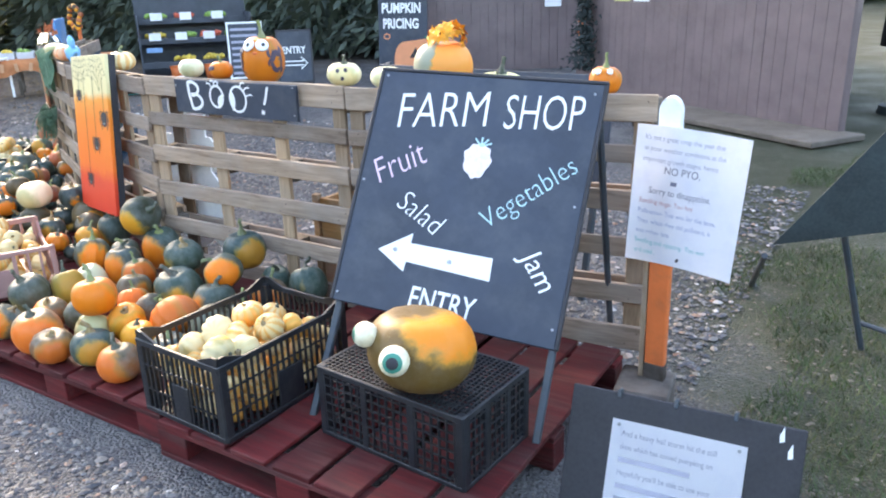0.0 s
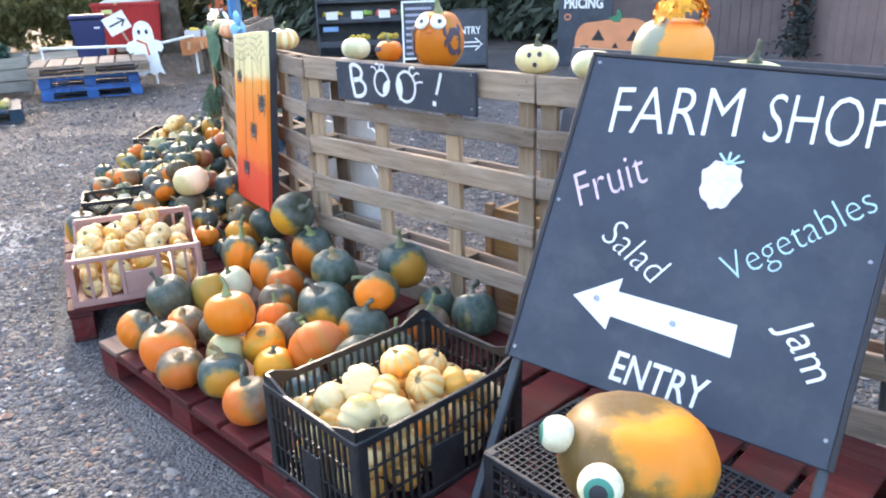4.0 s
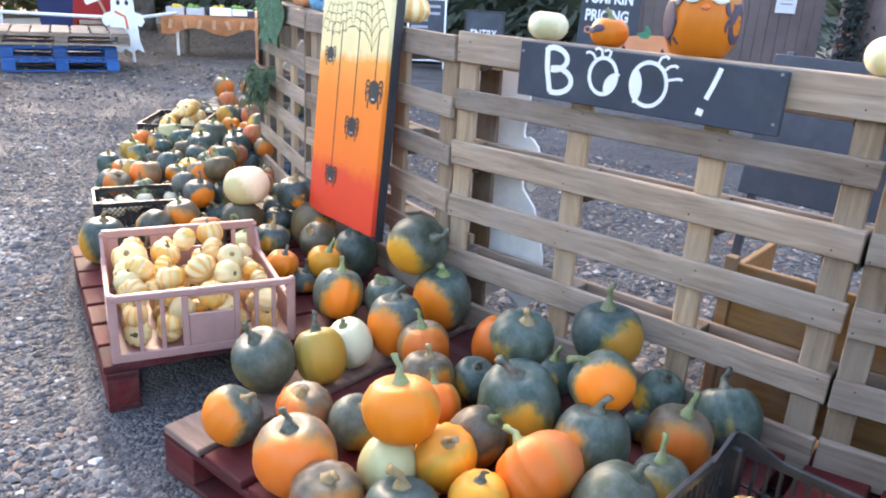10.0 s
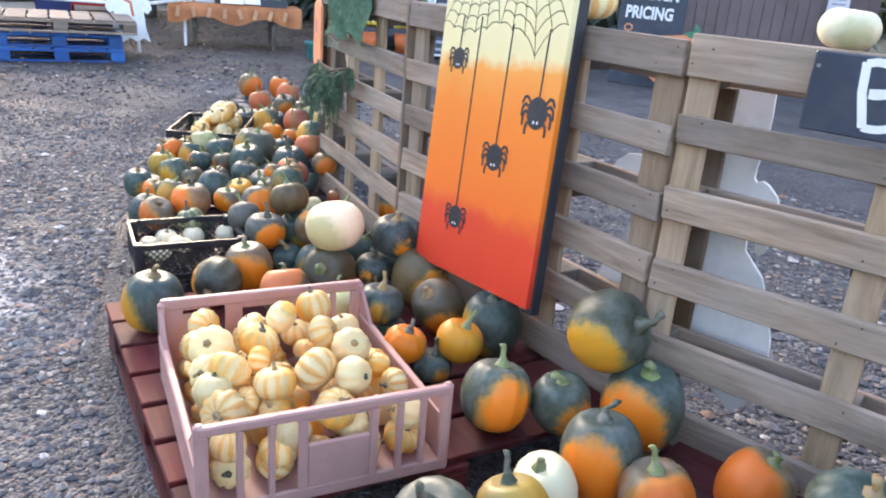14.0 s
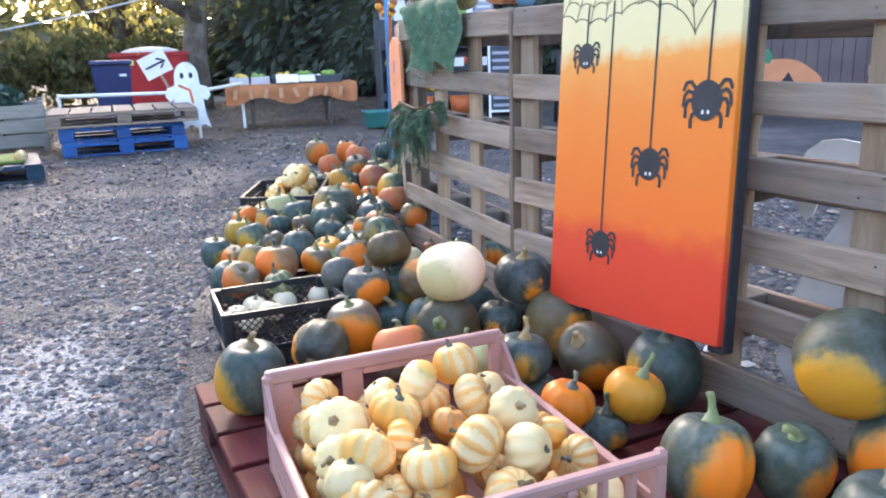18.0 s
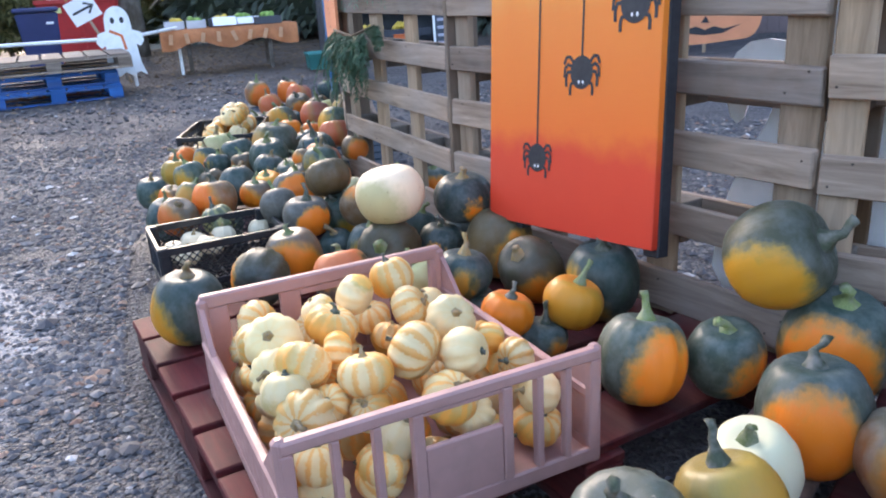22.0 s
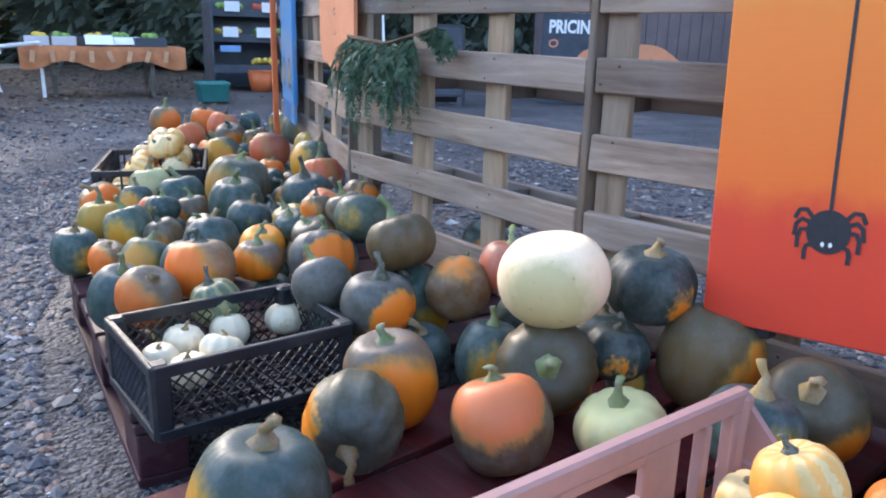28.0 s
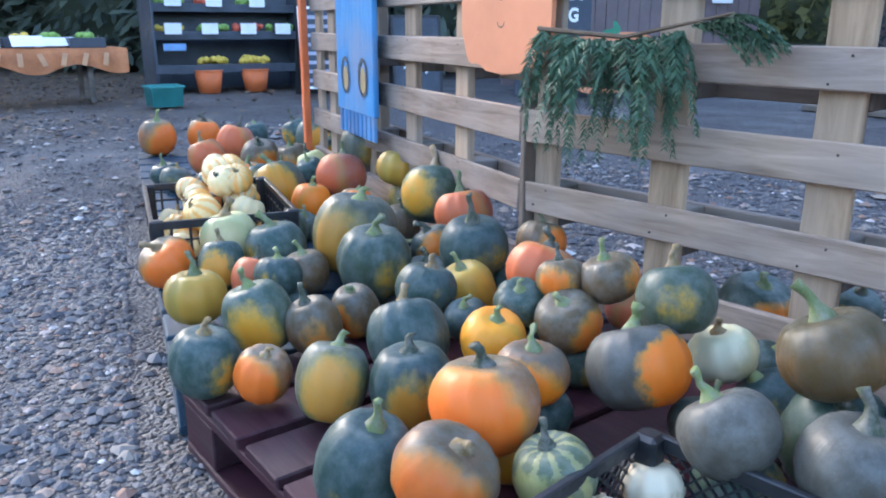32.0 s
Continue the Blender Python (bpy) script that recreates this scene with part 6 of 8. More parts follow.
# ---- cut-outs on the far panels ----
opc = thing("pumpkin_face_cutout", pose(-2.04, 0.70, 0.70, 0, 0, 180 - 216), "flat orange pumpkin face cut-out hung on the fence", "cut-out")
w, h = 0.36, 0.36
outline = []
for k in range(44):
    a = math.tau * k / 44
    sx, sz = math.copysign(abs(math.cos(a)) ** 0.5, math.cos(a)), math.copysign(abs(math.sin(a)) ** 0.55, math.sin(a))
    outline.append((-w / 2 + w / 2 * sx, h / 2 + h / 2 * sz + 0.008 * math.sin(9 * a)))
part("board", plate(outline, 0.012), peach_paint, opc)
purple = paint("purple_felt", (0.16, 0.08, 0.36), 0.8, 0.1, 20)
for x in (-0.205, -0.165):
    part("eye", blob([(x, 0.215), (x + 0.016, 0.215), (x + 0.016, 0.27), (x, 0.27)], deep=-0.003), purple, opc)
part("nose", stroke(arc(-0.185, 0.175, 0.010, 0.010), 0.003, deep=-0.003), twig_mat, opc)
part("mouth", stroke(arc(-0.185, 0.115, 0.014, 0.012, 180, 360, 12), 0.003, deep=-0.003), twig_mat, opc)

blue_bd = timber("blue_painted_board", (0.07, 0.28, 0.58), (0.04, 0.18, 0.42), axis=2, rough=0.35)
bl = thing("blue_board", pose(-3.13, 1.66, 0.50, 0, 0, 180 - 223.5), "blue painted upright board with two carved owls on the fence", "painted board")
part("board", box((0.42, 0.02, 0.85), (0.235, 0, 0.425), bevel=0.004), blue_bd, bl)
for x in (0.14, 0.34):
    part("oval_frame", stroke(arc(x, 0.13, 0.045, 0.06), 0.014, deep=-0.013), steel, bl)
    part("owl_shape", blob(arc(x, 0.12, 0.028, 0.045, 0, 350, 18), deep=-0.012), paint("tan_paint", (0.36, 0.27, 0.13), 0.6), bl)
for k in range(9):
    part("fringe_slat", box((0.035, 0.012, 0.10), (0.055 + 0.046 * k, -0.002, -0.035), bevel=0.003), blue_bd, bl)
en = thing("orange_end_board", pose(-3.53, 2.06, 0.12, 0, 0, -45), "narrow orange board at the end of the fence", "painted board")
part("board", box((0.05, 0.03, 1.12), (0, 0, 0.56), bevel=0.004), orange_paint, en)
en2 = thing("dried_flower_wreath", pose(-3.5, 2.02, 1.2), "wreath of dried orange flowers at the fence end", "wreath")
for k in range(26):
    a = math.tau * k / 26
    c = bmesh.new()
    bmesh.ops.create_icosphere(c, subdivisions=1, radius=rng.uniform(0.018, 0.03))
    bmesh.ops.translate(c, vec=(0.07 * math.cos(a), rng.uniform(-0.02, 0.02), 0.13 + 0.1 * math.sin(a)), verts=c.verts)
    part("dried_flower", c, (petal, red_leaf, twig_mat)[k % 3], en2)

# ---- the yard's ground ----
def ground_material():
    m, nt, b = nodes_of("gravel_grass_and_mud", 0.7)
    where = world_coords(nt)
    sep = nt.nodes.new("ShaderNodeSeparateXYZ")
    nt.links.new(where, sep.inputs[0])
    big, mid = noise_of(nt, where, 0.55, 5, 0.6), noise_of(nt, where, 2.4, 6, 0.65)
    stone = nt.nodes.new("ShaderNodeTexVoronoi")
    stone.inputs["Scale"].default_value, stone.inputs["Randomness"].default_value = 74.0, 1.0
    nt.links.new(where, stone.inputs["Vector"])
    pebble = nt.nodes.new("ShaderNodeTexVoronoi")
    pebble.inputs["Scale"].default_value = 125.0
    nt.links.new(where, pebble.inputs["Vector"])
    tone = ramp(nt, stone.outputs["Color"], [(0.1, (0.026, 0.027, 0.032)), (0.45, (0.060, 0.060, 0.067)), (0.75, (0.125, 0.122, 0.13)), (0.95, (0.21, 0.195, 0.18))])
    tone2 = ramp(nt, pebble.outputs["Color"], [(0.2, (0.030, 0.030, 0.036)), (0.8, (0.145, 0.143, 0.15))])
    gravel = mixed(nt, tone, tone2, ramp(nt, mid, [(0.4, (0, 0, 0)), (0.6, (1, 1, 1))]))
    fines = ramp(nt, calc(nt, "ADD", big, calc(nt, "MULTIPLY", calc(nt, "SUBTRACT", mid, 0.5), 0.5)), [(0.5, (0, 0, 0)), (0.66, (1, 1, 1))])
    gravel = mixed(nt, gravel, (0.26, 0.25, 0.245), calc(nt, "MULTIPLY", fines, 0.4))
    # ragged oval of paler gravel in front of the pallets
    spot = calc(nt, "ADD", calc(nt, "POWER", calc(nt, "MULTIPLY", calc(nt, "ADD", sep.outputs[0], 2.0), 1.3), 2.0), calc(nt, "POWER", calc(nt, "MULTIPLY", calc(nt, "ADD", calc(nt, "ADD", sep.outputs[1], calc(nt, "MULTIPLY", sep.outputs[0], 0.5)), 1.95), 2.4), 2.0))
    pale_patch = ramp(nt, calc(nt, "ADD", spot, calc(nt, "MULTIPLY", calc(nt, "SUBTRACT", mid, 0.5), 3.0)), [(0.25, (1, 1, 1)), (1.3, (0, 0, 0))])
    gravel = mixed(nt, gravel, (0.36, 0.36, 0.37), calc(nt, "MULTIPLY", pale_patch, 0.9))
    litter = mixed(nt, (0.085, 0.062, 0.05), (0.17, 0.12, 0.085), noise_of(nt, where, 14.0, 6, 0.7))
    far = ramp(nt, calc(nt, "ADD", calc(nt, "MULTIPLY", calc(nt, "ADD", sep.outputs[0], calc(nt, "MULTIPLY", big, 2.5)), -0.1), -0.32), [(0.1, (0, 0, 0)), (0.42, (1, 1, 1))])
    c = mixed(nt, gravel, litter, calc(nt, "MULTIPLY", far, 0.75))
    turf = mixed(nt, (0.026, 0.040, 0.015), (0.058, 0.056, 0.032), noise_of(nt, where, 5.0, 8, 0.7))
    turf = mixed(nt, turf, (0.10, 0.082, 0.066), ramp(nt, noise_of(nt, where, 21.0, 6, 0.7), [(0.55, (0, 0, 0)), (0.7, (1, 1, 1))]))
    edge = calc(nt, "ADD", calc(nt, "ADD", calc(nt, "MULTIPLY", sep.outputs[0], 1.0), calc(nt, "MULTIPLY", sep.outputs[1], 0.35)), calc(nt, "MULTIPLY", calc(nt, "SUBTRACT", mid, 0.5), 1.8))
    green = ramp(nt, calc(nt, "MULTIPLY", calc(nt, "SUBTRACT", edge, 2.4), 0.8), [(0.15, (0, 0, 0)), (0.7, (1, 1, 1))])
    c = mixed(nt, c, turf, green)
    nt.links.new(c, b.inputs["Base Color"])
    wet = ramp(nt, noise_of(nt, where, 0.9, 5, 0.6), [(0.42, (0.9, 0.9, 0.9)), (0.62, (0.6, 0.6, 0.6))])
    nt.links.new(wet, b.inputs["Roughness"])
    h = calc(nt, "ADD", calc(nt, "MULTIPLY", stone.outputs["Distance"], -1.0), calc(nt, "MULTIPLY", pebble.outputs["Distance"], -0.5))
    bump(nt, b, calc(nt, "ADD", h, mid), 0.9, 0.02)
    return m


def ground_sheet():
    """One sheet out to the horizon, finer and slightly uneven near the stalls."""
    bm = bmesh.new()
    steps = [-600, -250, -100, -50, -30, -20] + [-14 + 0.5 * k for k in range(45)] + [12, 20, 40, 100, 250, 600]
    grid = [[bm.verts.new((x, y, 0.0 if abs(x) > 13 or abs(y) > 13 else 0.022 * (noise.noise((x * 0.35, y * 0.35, 0)) - 0.45) * min(1, max(0, math.hypot(x + 0.5, y) - 3.2)))) for y in steps] for x in steps]
    for a, b in zip(grid, grid[1:]):
        for k in range(len(steps) - 1):
            bm.faces.new((a[k], b[k], b[k + 1], a[k + 1]))
    return bm


tagged(solid("ground", ground_sheet(), ground_material(), pose(0, 0, 0), "grey wet gravel yard with patches of turf and leaf litter", "ground", kind="structure", smooth=True))


def rock_cloud(name, spots, sizes, rng, material, label, flat=0.6):
    """Many loose stones as one mesh: each an uneven eight-sided pebble."""
    base = np.array([(1, 0, 0), (0.3, 0.9, 0.1), (-0.7, 0.6, 0), (-0.95, -0.2, 0.1), (-0.2, -0.9, 0), (0.65, -0.65, 0.1), (0.1, 0.05, 0.8), (0.0, 0.0, -0.6)])
    tri = np.array([(0, 1, 6), (1, 2, 6), (2, 3, 6), (3, 4, 6), (4, 5, 6), (5, 0, 6), (1, 0, 7), (2, 1, 7), (3, 2, 7), (4, 3, 7), (5, 4, 7), (0, 5, 7)])
    n = len(spots)
    a = rng.uniform(0, math.tau, n)
    ca, sa = np.cos(a)[:, None], np.sin(a)[:, None]
    shape = base[None] * (1 + rng.uniform(-0.28, 0.28, (n, 8, 3)))
    x, y, z = shape[..., 0] * rng.uniform(0.7, 1.25, (n, 1)), shape[..., 1], shape[..., 2] * flat
    v = np.stack([x * ca - y * sa, x * sa + y * ca, z], -1) * sizes[:, None, None] + spots[:, None]
    f = (tri[None] + 8 * np.arange(n)[:, None, None]).reshape(-1, 3)
    me = bpy.data.meshes.new(name)
    me.from_pydata(v.reshape(-1, 3).tolist(), [], f.tolist())
    me.materials.append(material)
    return tagged(new(name, me), label, "gravel", kind="stuff")


def stone_material():
    m, nt, b = nodes_of("mixed_grey_stone", 0.75)
    isl = nt.nodes.new("ShaderNodeNewGeometry").outputs["Random Per Island"]
    c = ramp(nt, isl, [(0.0, (0.045, 0.047, 0.055)), (0.35, (0.082, 0.082, 0.092)), (0.7, (0.155, 0.152, 0.155)), (0.86, (0.25, 0.215, 0.18)), (0.95, (0.24, 0.13, 0.09)), (1.0, (0.55, 0.54, 0.52))])
    c = mixed(nt, c, (0.5, 0.5, 0.5), calc(nt, "MULTIPLY", noise_of(nt, world_coords(nt), 160.0, 4), 0.4), "OVERLAY")
    nt.links.new(c, b.inputs["Base Color"])
    return m


npr = np.random.default_rng(8)
stone_mat = stone_material()
FRONT = ((2.6, -1.35), (1.3, -1.25), (0.0, -1.2), (-0.45, -1.15), (-1.5, -0.72), (-1.75, -0.58), (-2.6, -0.06), (-3.5, 0.85), (-4.4, 1.75))


def strip_points(count, reach, lean):
    """Spots along the front of the pallets, thinning away from them."""
    seg = npr.integers(0, len(FRONT) - 1, count)
    t = npr.uniform(0, 1, count)[:, None]
    f = np.array(FRONT)
    p = f[seg] * (1 - t) + f[seg + 1] * t
    d = f[seg + 1] - f[seg]
    nrm = np.stack([-d[:, 1], d[:, 0]], -1) / np.linalg.norm(d, axis=1)[:, None]
    return p + nrm * (npr.uniform(0, 1, count) ** lean * reach)[:, None]


p = strip_points(26000, 1.6, 1.5)
size = npr.gamma(3.0, 0.0021, len(p)) + 0.0025
rock_cloud("gravel_in_front", np.c_[p, size * 0.2], size, npr, stone_mat, "loose grey gravel in front of the pallets")
p = np.c_[npr.uniform(-2.6, 2.8, 22000), 0.2 + 3.4 * npr.uniform(0, 1, 22000) ** 1.3]
size = npr.gamma(3.0, 0.0028, len(p)) + 0.004
rock_cloud("gravel_behind", np.c_[p, size * 0.2], size, npr, stone_mat, "loose grey gravel behind the pallet fence")
p = np.c_[npr.uniform(-8, -2, 9000), npr.uniform(-2.5, 4.5, 9000)]
size = npr.gamma(3.0, 0.0034, len(p)) + 0.004
rock_cloud("gravel_of_the_yard", np.c_[p, size * 0.15], size, npr, stone_mat, "loose grey stones across the yard")


def grass():
    """Short worn turf and scattered chippings by the shed."""
    blade = paint("worn_turf_blades", (0.050, 0.082, 0.026), 0.7, 0.4, 3.0, (0.14, 0.12, 0.065), 0.6)
    n = 70000
    x, y = npr.uniform(2.6, 6.2, n), npr.uniform(-0.6, 5.2, n)
    keep = np.array([noise.noise((a * 1.3, b * 1.3, 4)) + 0.35 * (a - 3.2) > -0.12 for a, b in zip(x, y)])
    x, y = x[keep], y[keep]
    n = len(x)
    a, h, w = npr.uniform(0, math.tau, n), npr.uniform(0.015, 0.055, n), npr.uniform(0.0015, 0.004, n)
    lean = npr.uniform(0.2, 1.2, n) * h
    b = npr.uniform(0, math.tau, n)
    v = np.stack([np.c_[x - w * np.cos(a), y - w * np.sin(a), 0 * x], np.c_[x + w * np.cos(a), y + w * np.sin(a), 0 * x], np.c_[x + lean * np.cos(b), y + lean * np.sin(b), h]], 1)
    me = bpy.data.meshes.new("turf")
    me.from_pydata(v.reshape(-1, 3).tolist(), [], np.arange(3 * n).reshape(-1, 3).tolist())
    me.materials.append(blade)
    tagged(new("turf", me), "short worn grass beside the shed", "grass", kind="stuff")
    p = np.c_[npr.uniform(2.6, 4.6, 2200), npr.uniform(-0.6, 3.2, 2200)]
    size = npr.gamma(2.5, 0.0016, len(p)) + 0.003
    chip = paint("pale_wood_chippings", (0.15, 0.125, 0.10), 0.85, 0.3, 30)
    rock_cloud("wood_chippings", np.c_[p, size * 0.2], size, npr, chip, "pale wood chippings on the turf", 0.35)


grass()


# ---- shed ----
brown_plank = paint("dark_brown_stained_cladding", (0.175, 0.125, 0.127), 0.5, 0.16, 3.0, (0.20, 0.155, 0.15), 0.4)


def clad_wall(name, x0, y0, x1, y1, high, z0, label, plank=0.145):
    run = math.hypot(x1 - x0, y1 - y0)
    w = thing(name, stand(x0, y0, z0, math.degrees(math.atan2(y1 - y0, x1 - x0))), label, "shed wall", kind="structure")
    n = int(run / plank)
    part("backing", box((run, 0.08, high), (run / 2, 0.055, high / 2)), brown_plank, w)
    r = random.Random(n)
    mesh = finish(box((plank - 0.003, 0.02, high), (0, 0, high / 2), 0.0015), "plank", brown_plank)
    for k in range(n):
        part("plank", mesh, None, w, at=pose((k + 0.5) * run / n, r.uniform(-0.002, 0.002), 0))
    return w


clad_wall("wall_shed_front", -0.95, 8.15, 2.75, 5.85, 3.4, 0.06, "dark brown stained timber cladding of the shed")
clad_wall("wall_shed_left", -4.75, 8.75, -1.75, 10.4, 3.4, 0.06, "dark brown stained timber cladding beside the door")
clad_wall("wall_shed_return", 2.70, 5.98, 2.55, 9.3, 3.4, 0.06, "dark brown shed side wall")
step = thing("doorstep", pose(0.9, 6.7, 0, 0, 0, -32), "pale concrete strip along the foot of the shed", "doorstep", kind="structure")
part("slab", box((4.5, 0.75, 0.06), (0, -0.02, 0.03), 0.01), paint("concrete", (0.14, 0.115, 0.095), 0.9, 0.2, 3, (0.09, 0.07, 0.055), 0.6), step)


def shed_paper(x, y, z, turn, colour, wide, high, label, mark=None):
    p = thing("paper_sign", pose(x, y, z, 0, 0, turn), label, "paper sign", "paper signs on the shed")
    part("sheet", box((wide, 0.006, high), (0, 0, 0), 0.001), colour, p)
    for k in range(4):
        part("print_bar", box((wide * 0.6, 0.002, high * 0.05), (0, -0.005, high * (0.3 - 0.16 * k))), ink_pale, p)
    if mark:
        a = plate([(-0.08, 0), (-0.02, 0.05), (-0.02, 0.02), (0.08, 0.02), (0.08, -0.02), (-0.02, -0.02), (-0.02, -0.05)], 0.003)
        part("arrow", a, mark, p, at=pose(0, -0.009, 0))
    return p


lime = paint("lime_yellow_card", (0.62, 0.62, 0.26), 0.6, 0.05, 6)
dx, dy = 0.849, -0.528
for s, z, m, wd, hg, mark, said in ((0.62, 1.42, lime, 0.32, 0.34, green_paint, "lime yellow paper sign with a green arrow on the shed"), (1.0, 1.43, paper, 0.30, 0.36, None, "white printed paper sign on the shed"), (-0.05, 1.52, paper, 0.22, 0.3, None, "white paper sign near the shed door")):
    shed_paper(-0.95 + dx * (s + 0.35), 8.15 + dy * (s + 0.35) - 0.02, z, -31.9, m, wd, hg, said, mark)
for x, y, m, mark, said in ((-3.35, 9.49, paper, None, "white paper sign on the brown shed wall"), (-3.05, 9.655, lime, green_paint, "lime paper sign with an arrow on the brown shed wall"), (-2.2, 10.12, paper, None, "printed paper sign beside the shed door")):
    shed_paper(x, y - 0.03, 1.62 if x < -2.5 else 1.3, 28.8, m, 0.28, 0.4, said, mark)

dark_cloth = paint("dark_green_black_cloth", (0.018, 0.03, 0.032), 0.8, 0.3, 8)
coat = thing("dark_garland", pose(-0.72, 7.9, 0, 0, 0, -30), "dark garland with red baubles hanging by the shed door", "garland")
cb = bmesh.new()
for k in range(1100):
    z = 0.35 + 1.25 * rng.random()
    r0 = 0.04 + 0.16 * (1.6 - z)
    c = Vector((rng.gauss(0, r0 * 0.6), rng.gauss(-0.03, r0 * 0.4), z))
    d = Vector((rng.uniform(-1, 1), rng.uniform(-1, 0.2), rng.uniform(-1, 0.3))).normalized() * 0.07
    s2 = d.orthogonal().normalized() * 0.02
    cb.faces.new([cb.verts.new(v) for v in (c - s2, c + s2, c + d)])
part("foliage", cb, dark_cloth, coat)
for k in range(5):
    bb2 = bmesh.new()
    bmesh.ops.create_uvsphere(bb2, u_segments=10, v_segments=8, radius=0.018)
    bmesh.ops.translate(bb2, vec=(rng.uniform(-0.08, 0.08), -0.1, rng.uniform(0.75, 1.0)), verts=bb2.verts)
    part("bauble", bb2, red_leaf, coat, smooth=True)
umb = thing("closed_parasol", pose(3.25, 7.6, 0), "closed dark parasol standing in its base by the shed", "parasol")
part("pole", tube([(0, 0, 0), (0, 0, 2.5)], 0.025, 10), steel, umb)
part("base", tube([(0, 0, 0), (0, 0, 0.09)], [0.28, 0.26], 24), dark_cloth, umb)
part("cloth", tube([(0, 0, 0.75), (0, 0, 1.1), (0, 0, 1.7), (0, 0, 2.4), (0, 0, 2.48)], [0.34, 0.33, 0.24, 0.06, 0.03], 14), dark_cloth, umb, smooth=True)
tilt = thing("tilted_black_table", pose(3.344, 0.931, 0.0), "black table top tipped up on its folding metal legs", "folding table")
edge_up, edge_out, tip = Vector((0.35, 0.12, 0.495)), Vector((0.41, 0.06, 0.10)), Vector((-0.374, -0.251, 0.5))
back = edge_up.cross(edge_out).normalized() * 0.025
tb2 = bmesh.new()
front = [tb2.verts.new(tip + q) for q in (Vector((0, 0, 0)), edge_out * 2, edge_out * 2 + edge_up * 1.2, edge_up * 1.8)]
rear = [tb2.verts.new(v.co + back) for v in front]
tb2.faces.new(front)
tb2.faces.new(rear[::-1])
for k in range(4):
    tb2.faces.new((front[(k + 1) % 4], front[k], rear[k], rear[(k + 1) % 4]))
bmesh.ops.recalc_face_normals(tb2, faces=tb2.faces[:])
part("top", tb2, dark_cloth, tilt)
for top, foot in (((-0.41, -0.17, 0.42), (-0.56, 0.54, 0.0)), ((-0.17, -0.17, 0.74), (0.0, 0.0, 0.0))):
    part("leg", tube([top, foot], 0.014, 8), steel, tilt)
part("cross_bar", tube([(-0.02, 0, 0.12), (0.32, -0.1, 0.10)], 0.012, 8), steel, tilt)
solid("wooden_block", box((0.2, 0.22, 0.13), (0, 0, 0.065), 0.008), soaked_wood, pose(2.68, -0.02, 0, 0, 0, 8), "dark damp wooden block at the fence end", "wooden block")

# ---- pricing board and pumpkin cut-out ----
pr = thing("pricing_board", pose(-4.32, 7.9, 0.0, -4, 0, 12), "dark chalkboard with pumpkin pricing lettering by the shed", "sign")
part("board", box((0.85, 0.02, 1.9), (0.425, 0, 0.95), 0.004), chalkboard, pr)
lettering("PUMPKIN", 0.21, (0.06, 1.10), white_paint, pr, 0.008, 0, 0, deep=-0.013)
lettering("PRICING", 0.21, (0.08, 0.86), white_paint, pr, 0.008, 0, 0, deep=-0.013)
part("chalk_drawing", stroke(arc(0.15, 0.73, 0.05, 0.04), 0.02, deep=-0.013), peach_paint, pr)
for k in range(4):
    part("chalk_bar", blob([(0.3, 1.55 + 0.06 * k), (0.42, 1.55 + 0.06 * k), (0.42, 1.58 + 0.06 * k), (0.3, 1.58 + 0.06 * k)], deep=-0.013), ink_pale, pr)


def pumpkin_cutout():
    c = thing("jack_o_lantern_cutout", pose(-3.15, 7.65, -0.2, -4, 0, 12), "large plywood jack-o-lantern cut-out with a green stalk", "cut-out")
    pts = [(0.62 * math.copysign(abs(math.cos(a)) ** 0.75, math.cos(a)), 0.62 + 0.32 * math.copysign(abs(math.sin(a)) ** 0.8, math.sin(a)) + 0.02 * math.cos(5 * a)) for a in (math.tau * k / 48 for k in range(48))]
    part("board", plate(pts, 0.014), peach_paint, c)
    part("stalk", plate([(-0.05, 0.9), (0.05, 0.9), (0.08, 0.98), (0.03, 1.06), (-0.01, 1.07), (0.0, 0.99), (-0.12, 0.96)], 0.014), green_paint, c, at=pose(0, -0.006, 0))
    for x in (-0.26, 0.26):
        part("eye", blob([(x - 0.1, 0.64), (x + 0.1, 0.64), (x, 0.80)], deep=-0.004), black_paint, c)
    part("nose", blob([(-0.05, 0.54), (0.05, 0.54), (0, 0.62)], deep=-0.004), black_paint, c)
    part("mouth", blob([(-0.4, 0.52), (-0.2, 0.42), (0, 0.40), (0.2, 0.42), (0.4, 0.52), (0.22, 0.47), (0.1, 0.5), (0, 0.46), (-0.1, 0.5), (-0.22, 0.47)], deep=-0.004), black_paint, c)
    part("prop", box((0.04, 0.03, 0.6), (0, 0.03, 0.5), 0.003), fence_upright, c)


pumpkin_cutout()

# ---- far side of the yard ----
orange_cloth = paint("orange_printed_cloth", (0.48, 0.17, 0.065), 0.8, 0.25, 4, (0.30, 0.09, 0.04), 0.5)
teal_plastic = paint("teal_plastic", (0.03, 0.24, 0.23), 0.45, 0.12, 5)
bin_blue = paint("dark_blue_plastic", (0.022, 0.035, 0.115), 0.4, 0.15, 3)
skip_red = paint("red_painted_steel", (0.46, 0.02, 0.022), 0.45, 0.12, 2, (0.2, 0.02, 0.02), 0.3)
veg_green = paint("vegetable_green", (0.20, 0.34, 0.07), 0.6, 0.3, 20)
veg_yellow = paint("vegetable_yellow", (0.68, 0.46, 0.07), 0.5, 0.2, 20)
veg_red = paint("vegetable_red", (0.60, 0.10, 0.05), 0.45, 0.2, 20)
